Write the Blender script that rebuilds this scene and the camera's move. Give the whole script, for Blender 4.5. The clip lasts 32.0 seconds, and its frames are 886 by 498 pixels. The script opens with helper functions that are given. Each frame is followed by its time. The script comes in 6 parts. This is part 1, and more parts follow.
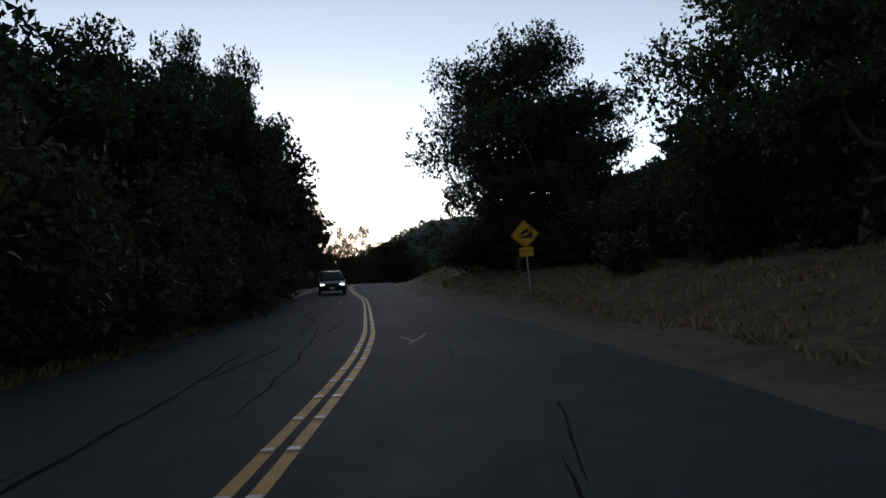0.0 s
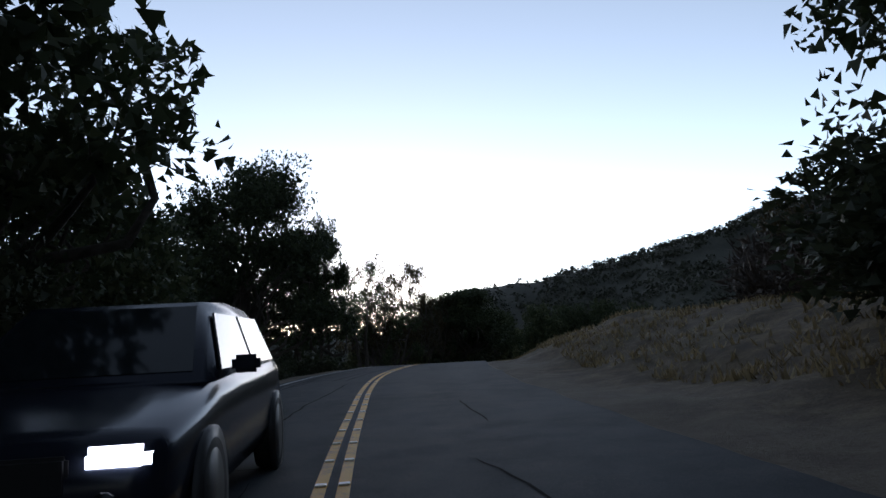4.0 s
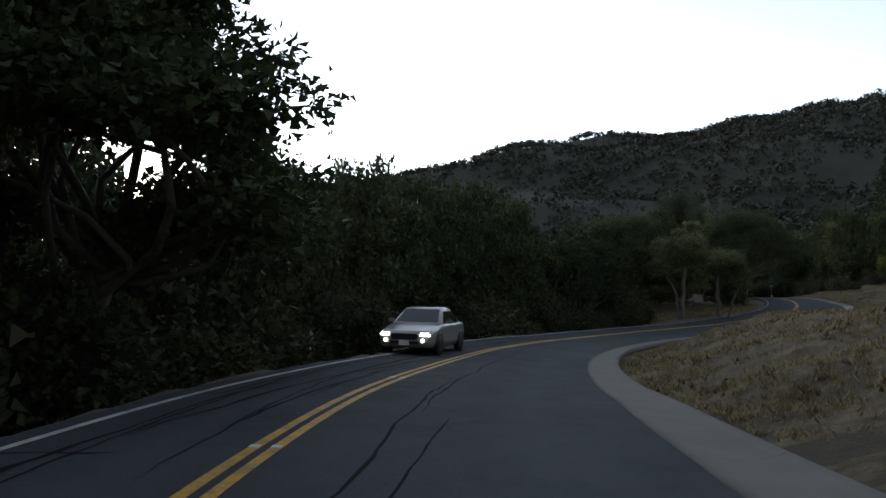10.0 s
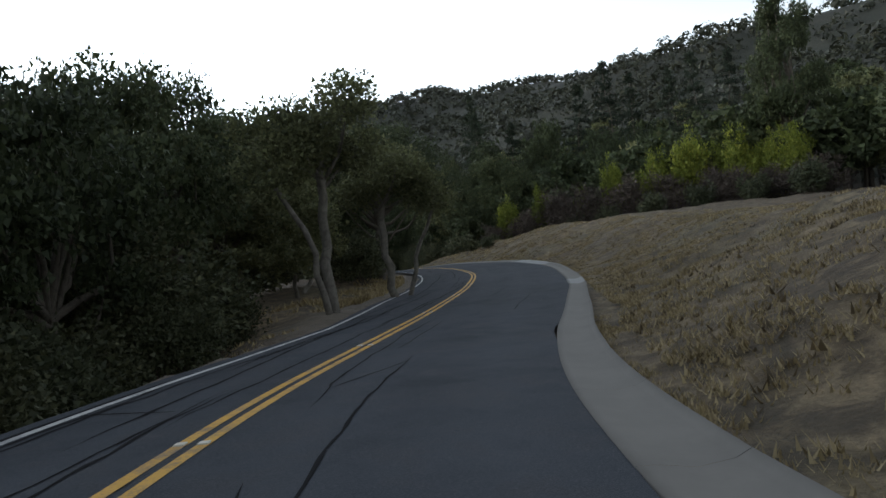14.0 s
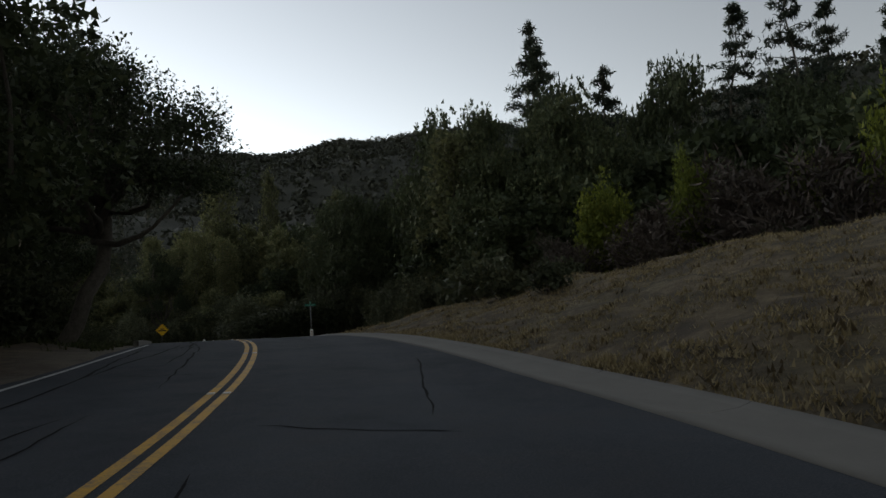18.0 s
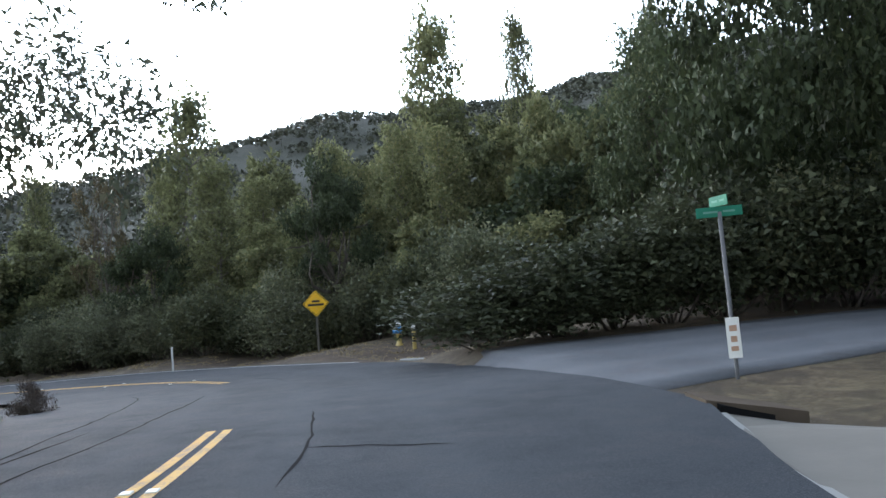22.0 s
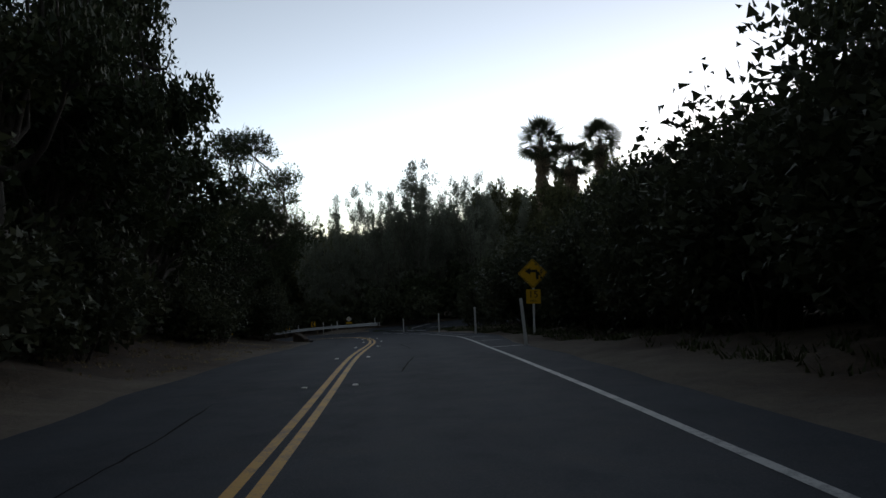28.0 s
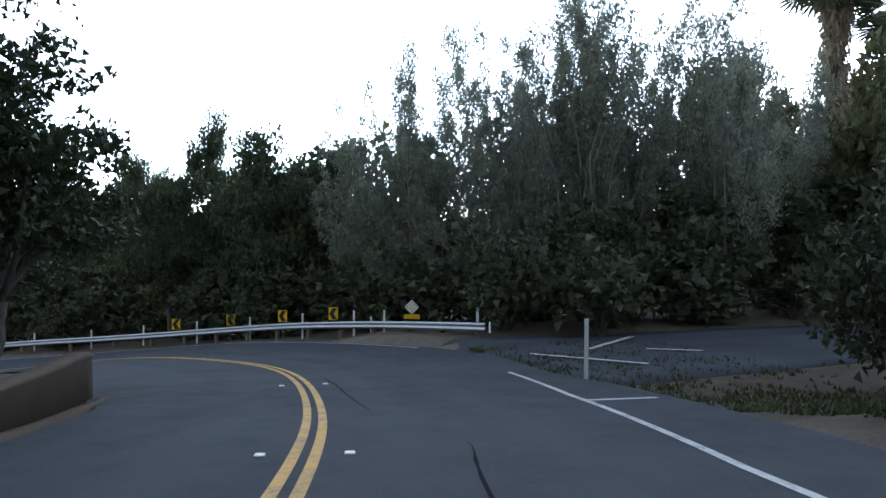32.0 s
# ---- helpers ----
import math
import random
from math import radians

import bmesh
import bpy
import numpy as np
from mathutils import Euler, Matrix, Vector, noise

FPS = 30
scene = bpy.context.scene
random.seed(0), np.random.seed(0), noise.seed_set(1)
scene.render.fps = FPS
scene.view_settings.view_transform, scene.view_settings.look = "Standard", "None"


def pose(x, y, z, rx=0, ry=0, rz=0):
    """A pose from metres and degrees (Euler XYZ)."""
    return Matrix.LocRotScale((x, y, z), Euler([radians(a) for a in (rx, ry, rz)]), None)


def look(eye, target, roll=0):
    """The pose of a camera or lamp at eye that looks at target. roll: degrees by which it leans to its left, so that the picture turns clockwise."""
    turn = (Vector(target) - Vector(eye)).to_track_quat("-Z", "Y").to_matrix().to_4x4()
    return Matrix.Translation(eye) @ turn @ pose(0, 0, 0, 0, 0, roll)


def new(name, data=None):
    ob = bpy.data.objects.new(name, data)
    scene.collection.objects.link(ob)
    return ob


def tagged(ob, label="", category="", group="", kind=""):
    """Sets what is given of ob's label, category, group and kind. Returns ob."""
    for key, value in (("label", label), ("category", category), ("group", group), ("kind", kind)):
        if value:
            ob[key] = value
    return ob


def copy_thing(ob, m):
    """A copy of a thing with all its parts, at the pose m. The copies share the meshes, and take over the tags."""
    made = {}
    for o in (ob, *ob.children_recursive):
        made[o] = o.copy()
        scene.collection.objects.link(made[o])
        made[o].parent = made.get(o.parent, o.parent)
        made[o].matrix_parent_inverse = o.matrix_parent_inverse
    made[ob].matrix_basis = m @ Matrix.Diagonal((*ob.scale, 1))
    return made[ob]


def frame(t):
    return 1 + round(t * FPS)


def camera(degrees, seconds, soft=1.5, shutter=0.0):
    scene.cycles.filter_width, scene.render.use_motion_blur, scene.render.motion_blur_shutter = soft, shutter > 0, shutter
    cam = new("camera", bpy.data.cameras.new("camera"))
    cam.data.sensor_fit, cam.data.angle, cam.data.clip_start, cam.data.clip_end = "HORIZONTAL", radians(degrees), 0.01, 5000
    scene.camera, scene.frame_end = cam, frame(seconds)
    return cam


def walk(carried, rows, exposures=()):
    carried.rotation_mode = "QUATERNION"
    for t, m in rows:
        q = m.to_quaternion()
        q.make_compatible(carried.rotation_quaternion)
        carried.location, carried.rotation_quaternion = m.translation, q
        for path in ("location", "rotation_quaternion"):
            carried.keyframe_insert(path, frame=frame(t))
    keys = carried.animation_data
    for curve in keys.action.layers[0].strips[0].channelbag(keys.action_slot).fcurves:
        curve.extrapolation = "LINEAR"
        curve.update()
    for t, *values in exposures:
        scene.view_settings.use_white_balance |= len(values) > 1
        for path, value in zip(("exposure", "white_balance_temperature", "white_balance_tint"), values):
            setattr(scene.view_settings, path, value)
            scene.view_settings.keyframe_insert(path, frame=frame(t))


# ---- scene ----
# light of the evening: bearing of the afterglow (degrees from +y towards +x), sky strength, and the camera's own brightening
SUN_BEARING, SUN_EL, SKY_STRENGTH = -8.0, -1.6, 0.15
EXPO = [
    (0.0, 3.3, 6650, 10), (1.0, 4.7, 6700, 10), (2.5, 4.7, 6600, 10), (4.2, 3.4, 6000, 10), (5.0, 2.8, 5750, 10), (7.8, 2.8, 5750, 10), (8.5, 3.4, 6500, 10), (9.2, 3.9, 6800, 10), (10.0, 4.5, 7000, 10),
    (11.0, 5.0, 7000, 10), (12.0, 5.3, 6900, 10), (13.0, 6.4, 6900, 10), (13.6, 5.7, 7200, 10), (14.5, 5.0, 7300, 10), (17.0, 5.1, 7800, 10), (18.0, 4.0, 7900, 10),
    (19.0, 4.6, 7700, 10), (20.0, 5.2, 7100, 10), (21.0, 6.1, 6900, 10), (22.0, 6.6, 6800, 10), (23.0, 5.9, 6700, 10), (24.0, 5.9, 6700, 10), (25.0, 5.6, 6400, 10), (26.0, 4.0, 6200, 10), (29.0, 3.4, 7300, 10),
    (30.0, 3.8, 7300, 10), (31.0, 4.6, 6700, 10), (32.0, 5.9, 6300, 10),
]

cam = camera(64.0, 32.0, 1.5)
PATH = [
    (0, (3.627, -52.393, -3.6), (3.774, -50.401, -3.542), -2.7),
    (0.5, (3.691, -46.305, -3.682), (3.781, -44.31, -3.618), -3.0),
    (1, (3.601, -40.19, -3.754), (3.612, -38.198, -3.621), -4.4),
    (1.5, (3.579, -34.073, -3.811), (3.558, -32.079, -3.704), -3.3),
    (2, (3.404, -28.075, -3.85), (3.395, -26.078, -3.793), -4.0),
    (2.5, (3.092, -22.323, -3.869), (3.046, -20.331, -3.757), -4.4),
    (4.5, (1.367, -2.115, -3.742), (1.459, -0.136, -3.466), -1.1),
    (5, (0.989, 2.613, -3.669), (1.164, 4.59, -3.424), 1.5),
    (5.5, (0.783, 7.47, -3.595), (0.961, 9.443, -3.319), 1.6),
    (6, (0.711, 12.404, -3.536), (0.948, 14.37, -3.258), 1.5),
    (6.5, (0.713, 17.327, -3.504), (0.958, 19.292, -3.219), 0.2),
    (7, (0.772, 22.193, -3.503), (1.043, 24.156, -3.228), -0.1),
    (7.5, (0.901, 26.974, -3.532), (1.159, 28.933, -3.224), 2.3),
    (8, (1.181, 31.671, -3.578), (1.549, 33.626, -3.37), 1.2),
    (8.5, (1.703, 36.299, -3.707), (2.172, 38.236, -3.54), -3.9),
    (9, (2.538, 40.87, -3.895), (3.173, 42.767, -3.879), -1.5),
    (9.5, (3.738, 45.401, -4.096), (4.435, 47.275, -4.052), -1.4),
    (10, (5.293, 49.9, -4.354), (6.042, 51.754, -4.316), 0.6),
    (10.5, (7.184, 54.368, -4.701), (7.946, 56.218, -4.695), 2.2),
    (11, (9.423, 58.785, -5.108), (10.287, 60.589, -5.142), 1.2),
    (11.5, (12.027, 63.133, -5.578), (13.053, 64.848, -5.656), -3.6),
    (12, (15.001, 67.428, -6.033), (16.177, 69.043, -6.129), -5.9),
    (12.5, (18.359, 71.691, -6.438), (19.682, 73.184, -6.578), -8.7),
    (13, (22.141, 75.912, -6.827), (23.573, 77.306, -6.925), -8.3),
    (13.5, (26.369, 80.051, -7.186), (27.935, 81.296, -7.203), -5.1),
    (14, (30.955, 83.96, -7.521), (32.62, 85.067, -7.518), -6.5),
    (14.5, (35.834, 87.51, -7.794), (37.598, 88.451, -7.739), -7.1),
    (16.5, (60.078, 100.155, -8.13), (61.936, 100.869, -7.929), -2.4),
    (17, (66.604, 103.731, -8.09), (68.4, 104.57, -7.822), -0.6),
    (17.5, (72.713, 107.667, -8.021), (74.393, 108.713, -7.735), -0.2),
    (18, (78.221, 111.842, -7.937), (79.804, 113.056, -7.8), -1.6),
    (18.5, (83.02, 116.107, -7.857), (84.451, 117.48, -7.597), -1.3),
    (19, (87.154, 120.384, -7.815), (88.509, 121.839, -7.599), -2.5),
    (19.5, (90.712, 124.615, -7.84), (91.988, 126.144, -7.664), -2.0),
    (20, (93.815, 128.754, -7.93), (95.054, 130.315, -7.763), -4.2),
    (20.5, (96.579, 132.764, -8.072), (97.757, 134.378, -7.991), -4.9),
    (21, (99.073, 136.626, -8.25), (100.221, 138.263, -8.188), -4.6),
    (21.5, (101.345, 140.335, -8.449), (102.431, 142.014, -8.424), -3.9),
    (22, (103.421, 143.92, -8.681), (104.487, 145.611, -8.651), -4.0),
    (22.5, (105.311, 147.428, -8.954), (106.312, 149.159, -8.944), -3.1),
    (23, (107.001, 150.934, -9.258), (107.905, 152.716, -9.343), -2.8),
    (23.5, (108.45, 154.536, -9.584), (109.222, 156.379, -9.676), -3.1),
    (24, (109.538, 158.386, -9.951), (109.998, 160.329, -10.069), 1.1),
    (24.5, (110.148, 162.626, -10.377), (110.399, 164.608, -10.478), 1.3),
    (25, (110.256, 167.301, -10.855), (110.348, 169.299, -10.808), 0.1),
    (25.5, (109.831, 172.402, -11.366), (109.542, 174.38, -11.299), -0.6),
    (26, (108.712, 177.802, -11.879), (108.256, 179.749, -11.876), 1.5),
    (26.5, (106.739, 183.356, -12.367), (106.025, 185.224, -12.389), 1.2),
    (28.5, (91.409, 205.311, -14.319), (90.183, 206.89, -14.272), -2.5),
    (29, (87.02, 210.55, -14.861), (85.77, 212.106, -14.736), -0.7),
    (29.5, (82.796, 215.651, -15.43), (81.519, 217.188, -15.372), -0.7),
    (30, (78.728, 220.515, -16.02), (77.423, 222.031, -15.984), 0.5),
    (30.5, (74.775, 225.046, -16.619), (73.442, 226.536, -16.584), 0.2),
    (31, (70.897, 229.217, -17.203), (69.513, 230.661, -17.156), 0.5),
    (31.5, (67.057, 233.028, -17.751), (65.65, 234.45, -17.727), 0.8),
    (32, (63.243, 236.507, -18.266), (61.841, 237.934, -18.274), 0.4),
]
walk(cam, [(t, look(eye, target, roll)) for t, eye, target, roll in PATH], EXPO)

# ---- light ----
world = bpy.data.worlds.new("dusk_sky")
scene.world = world
world.use_nodes = True
wn = world.node_tree
for n in list(wn.nodes):
    wn.nodes.remove(n)
sky = wn.nodes.new("ShaderNodeTexSky")
sky.sky_type = "NISHITA"
sky.sun_disc = False
sky.sun_elevation = radians(SUN_EL)
sky.sun_rotation = radians(SUN_BEARING)
sky.air_density, sky.dust_density, sky.ozone_density = 0.36, 0.5, 1.0
bg = wn.nodes.new("ShaderNodeBackground")
bg.inputs[1].default_value = SKY_STRENGTH
wo = wn.nodes.new("ShaderNodeOutputWorld")
# the evening haze washes the sky's colours out
haze = wn.nodes.new("ShaderNodeHueSaturation")
haze.inputs["Saturation"].default_value = 0.62
wn.links.new(sky.outputs[0], haze.inputs["Color"])
# the afterglow fades evenly from the sunset over the zenith towards the night side
_g = (math.sin(radians(SUN_BEARING)), math.cos(radians(SUN_BEARING)), 0.03)
way = wn.nodes.new("ShaderNodeTexCoord")
toward = wn.nodes.new("ShaderNodeVectorMath")
toward.operation = "DOT_PRODUCT"
toward.inputs[1].default_value = _g
wn.links.new(way.outputs["Generated"], toward.inputs[0])
fade = wn.nodes.new("ShaderNodeMapRange")
fade.interpolation_type = "SMOOTHSTEP"
for _k, _v in (("From Min", -0.8), ("From Max", 0.9), ("To Min", 0.45), ("To Max", 1.0)):
    fade.inputs[_k].default_value = _v
wn.links.new(toward.outputs["Value"], fade.inputs["Value"])
glow = wn.nodes.new("ShaderNodeVectorMath")
glow.operation = "SCALE"
wn.links.new(haze.outputs[0], glow.inputs[0])
wn.links.new(fade.outputs[0], glow.inputs["Scale"])
wn.links.new(glow.outputs[0], bg.inputs[0])
wn.links.new(bg.outputs[0], wo.inputs[0])

sun_data = bpy.data.lights.new("evening_glow", "SUN")
sun_data.energy, sun_data.angle, sun_data.color = 0.012, radians(30), (1.0, 0.86, 0.74)
sun_ob = new("evening_glow", sun_data)
_b = radians(SUN_BEARING)
sun_ob.matrix_basis = look((math.sin(_b) * 50, math.cos(_b) * 50, 50 * math.tan(radians(9))), (0, 0, 0))


# ---- materials ----
def material(name, rough=0.8, metal=0.0):
    m = bpy.data.materials.new(name)
    m.use_nodes = True
    nt = m.node_tree
    bsdf = nt.nodes["Principled BSDF"]
    bsdf.inputs["Roughness"].default_value = rough
    bsdf.inputs["Metallic"].default_value = metal
    return m, nt, bsdf


def noise_node(nt, scale, detail=5.0, rough=0.6, vec=None, distort=0.0):
    n = nt.nodes.new("ShaderNodeTexNoise")
    n.inputs["Scale"].default_value = scale
    n.inputs["Detail"].default_value = detail
    n.inputs["Roughness"].default_value = rough
    n.inputs["Distortion"].default_value = distort
    if vec is None:
        tc = nt.nodes.new("ShaderNodeTexCoord")
        vec = tc.outputs["Object"]
    nt.links.new(vec, n.inputs["Vector"])
    return n.outputs[0]


def world_pos(nt):
    return nt.nodes.new("ShaderNodeNewGeometry").outputs["Position"]


def ramp(nt, fac, stops):
    r = nt.nodes.new("ShaderNodeValToRGB")
    els = r.color_ramp.elements
    while len(els) < len(stops):
        els.new(0.5)
    for e, (p, c) in zip(els, stops):
        e.position = p
        e.color = (*c, 1) if len(c) == 3 else c
    nt.links.new(fac, r.inputs[0])
    return r.outputs[0]


def mix(nt, fac, a, b, mode="MIX"):
    m = nt.nodes.new("ShaderNodeMix")
    m.data_type, m.blend_type = "RGBA", mode
    for sock, val in ((m.inputs[0], fac), (m.inputs[6], a), (m.inputs[7], b)):
        if isinstance(val, (int, float)):
            sock.default_value = val
        elif isinstance(val, tuple):
            sock.default_value = (*val, 1)
        else:
            nt.links.new(val, sock)
    return m.outputs[2]


def maths(nt, op, a, b=0.0):
    m = nt.nodes.new("ShaderNodeMath")
    m.operation = op
    for sock, val in zip(m.inputs, (a, b)):
        if isinstance(val, (int, float)):
            sock.default_value = val
        else:
            nt.links.new(val, sock)
    return m.outputs[0]


def bump(nt, bsdf, height, strength=0.4, dist=0.02):
    b = nt.nodes.new("ShaderNodeBump")
    b.inputs["Strength"].default_value = strength
    b.inputs["Distance"].default_value = dist
    nt.links.new(height, b.inputs["Height"])
    nt.links.new(b.outputs[0], bsdf.inputs["Normal"])


def plain(name, colour, rough=0.6, metal=0.0, vary=0.25, scale=6.0, grain=0.2):
    """A painted, cast or bare surface with two scales of soiling."""
    m, nt, bsdf = material(name, rough, metal)
    big, fine = noise_node(nt, scale), noise_node(nt, scale * 14, 3)
    dark = tuple(c * (1 - vary) for c in colour)
    col = mix(nt, big, dark, tuple(colour))
    col = mix(nt, maths(nt, "MULTIPLY", fine, 0.5 * vary), col, tuple(c * 0.55 for c in colour))
    nt.links.new(col, bsdf.inputs["Base Color"])
    bump(nt, bsdf, fine, grain, 0.004)
    if rough > 0.9:
        bsdf.inputs["Specular IOR Level"].default_value = 0.12
    return m


def foliage(name, dark, light, accent=None, translucent=0.22, rough=0.6):
    m, nt, bsdf = material(name, rough)
    geo = nt.nodes.new("ShaderNodeNewGeometry")
    info = nt.nodes.new("ShaderNodeObjectInfo")
    clump = noise_node(nt, 0.55, 3, 0.55, geo.outputs["Position"])
    f = maths(nt, "ADD", maths(nt, "MULTIPLY", geo.outputs["Random Per Island"], 0.55), maths(nt, "MULTIPLY", clump, 0.6))
    f = maths(nt, "ADD", f, maths(nt, "MULTIPLY", maths(nt, "SUBTRACT", info.outputs["Random"], 0.5), 0.35))
    stops = [(0.15, dark), (0.8, light)]
    if accent:
        stops.append((1.0, accent))
    col = ramp(nt, f, stops)
    nt.links.new(col, bsdf.inputs["Base Color"])
    bsdf.inputs["Specular IOR Level"].default_value = 0.25
    tr = nt.nodes.new("ShaderNodeBsdfTranslucent")
    nt.links.new(col, tr.inputs[0])
    ms = nt.nodes.new("ShaderNodeMixShader")
    ms.inputs[0].default_value = translucent
    nt.links.new(bsdf.outputs[0], ms.inputs[1])
    nt.links.new(tr.outputs[0], ms.inputs[2])
    nt.links.new(ms.outputs[0], nt.nodes["Material Output"].inputs[0])
    return m


def asphalt_material(name="worn_asphalt", pale=1.0, tint=(1, 1, 1)):
    m, nt, bsdf = material(name, 0.82)
    bsdf.inputs["Specular IOR Level"].default_value = 0.12
    pos = world_pos(nt)
    lat = nt.nodes.new("ShaderNodeAttribute")
    lat.attribute_name = "lat"
    across = lat.outputs["Fac"]
    # wheel tracks are polished paler, the lane's middle carries oil
    track = maths(nt, "ABSOLUTE", maths(nt, "SUBTRACT", maths(nt, "ABSOLUTE", maths(nt, "SUBTRACT", maths(nt, "ABSOLUTE", across), 1.75)), 0.8))
    track = maths(nt, "SMOOTH_MIN", track, 0.6)
    big = noise_node(nt, 0.22, 5, 0.62, pos, 0.6)
    mid = noise_node(nt, 1.6, 5, 0.65, pos, 0.3)
    fine = noise_node(nt, 60, 3, 0.7, pos)
    col = ramp(nt, big, [(0.25, (0.024, 0.029, 0.035)), (0.5, (0.037, 0.043, 0.051)), (0.75, (0.055, 0.062, 0.072))])
    col = mix(nt, maths(nt, "MULTIPLY", maths(nt, "SUBTRACT", 0.6, track), 0.55), col, (0.062, 0.07, 0.081))
    col = mix(nt, ramp(nt, mid, [(0.35, (0.55, 0.55, 0.55)), (0.5, (0, 0, 0))]), col, (0.03, 0.03, 0.034))
    col = mix(nt, ramp(nt, fine, [(0.45, (0, 0, 0)), (0.75, (0.5, 0.5, 0.5))]), col, (0.12, 0.12, 0.12))
    if pale != 1.0:
        col = mix(nt, 1.0, col, tuple(pale * c for c in tint), "MULTIPLY")
    nt.links.new(col, bsdf.inputs["Base Color"])
    rr = ramp(nt, mid, [(0.3, (0.68, 0.68, 0.68)), (0.7, (0.9, 0.9, 0.9))])
    nt.links.new(rr, bsdf.inputs["Roughness"])
    bump(nt, bsdf, fine, 0.5, 0.006)
    return m


def paint_material(name, colour, base=(0.07, 0.072, 0.078)):
    """Road paint, worn through to the asphalt in flakes."""
    m, nt, bsdf = material(name, 0.6)
    pos = world_pos(nt)
    a, b = noise_node(nt, 2.3, 5, 0.7, pos), noise_node(nt, 30, 4, 0.7, pos)
    wear = ramp(nt, maths(nt, "ADD", maths(nt, "MULTIPLY", a, 0.6), maths(nt, "MULTIPLY", b, 0.45)), [(0.5, (0, 0, 0)), (0.68, (0.85, 0.85, 0.85))])
    col = mix(nt, wear, tuple(colour), base)
    nt.links.new(col, bsdf.inputs["Base Color"])
    bump(nt, bsdf, b, 0.3, 0.003)
    return m


def ground_material():
    m, nt, bsdf = material("hillside_ground", 0.95)
    pos = world_pos(nt)
    att = nt.nodes.new("ShaderNodeAttribute")
    att.attribute_name = "cover"
    cover = att.outputs["Color"]
    sep = nt.nodes.new("ShaderNodeSeparateColor")
    nt.links.new(cover, sep.inputs[0])
    big, mid, fine = noise_node(nt, 0.16, 5, 0.6, pos), noise_node(nt, 1.3, 6, 0.7, pos, 0.4), noise_node(nt, 14, 5, 0.75, pos)
    grain = maths(nt, "ADD", maths(nt, "MULTIPLY", mid, 0.6), maths(nt, "MULTIPLY", fine, 0.4))
    dry = ramp(nt, grain, [(0.36, (0.04, 0.03, 0.019)), (0.49, (0.135, 0.098, 0.055)), (0.62, (0.27, 0.2, 0.115))])
    dry = mix(nt, ramp(nt, big, [(0.45, (0, 0, 0)), (0.7, (0.6, 0.6, 0.6))]), dry, (0.09, 0.085, 0.04))
    # shade of furrows and clods, painted into the dry grass as dark patches
    hollow_shade = noise_node(nt, 0.85, 4, 0.6, pos, 1.5)
    dry = mix(nt, ramp(nt, hollow_shade, [(0.4, (0.75, 0.75, 0.75)), (0.54, (0, 0, 0))]), dry, (0.045, 0.034, 0.02))
    litter = ramp(nt, grain, [(0.3, (0.02, 0.014, 0.009)), (0.55, (0.062, 0.039, 0.023)), (0.75, (0.135, 0.084, 0.048))])
    dirt = ramp(nt, grain, [(0.3, (0.085, 0.066, 0.048)), (0.7, (0.2, 0.165, 0.125))])
    scrub = ramp(nt, maths(nt, "ADD", maths(nt, "MULTIPLY", big, 0.5), maths(nt, "MULTIPLY", noise_node(nt, 0.045, 6, 0.7, pos), 0.5)),
                 [(0.36, (0.014, 0.017, 0.01)), (0.56, (0.026, 0.028, 0.017)), (0.74, (0.05, 0.042, 0.027))])
    col = mix(nt, sep.outputs[0], litter, dry)
    col = mix(nt, sep.outputs[1], col, dirt)
    col = mix(nt, sep.outputs[2], col, scrub)
    nt.links.new(col, bsdf.inputs["Base Color"])
    bump(nt, bsdf, grain, 0.9, 0.12)
    return m


def bark(name, dark, light, scale=5.0):
    m, nt, bsdf = material(name, 0.9)
    pos = noise_node(nt, scale, 6, 0.7, None, 1.2)
    fine = noise_node(nt, scale * 8, 4)
    nt.links.new(ramp(nt, pos, [(0.3, dark), (0.7, light)]), bsdf.inputs["Base Color"])
    bump(nt, bsdf, fine, 0.8, 0.03)
    return m


def glowing(name, colour, strength):
    m, nt, bsdf = material(name, 0.2)
    bsdf.inputs["Base Color"].default_value = (0.8, 0.8, 0.8, 1)
    bsdf.inputs["Emission Color"].default_value = (*colour, 1)
    bsdf.inputs["Emission Strength"].default_value = strength
    return m


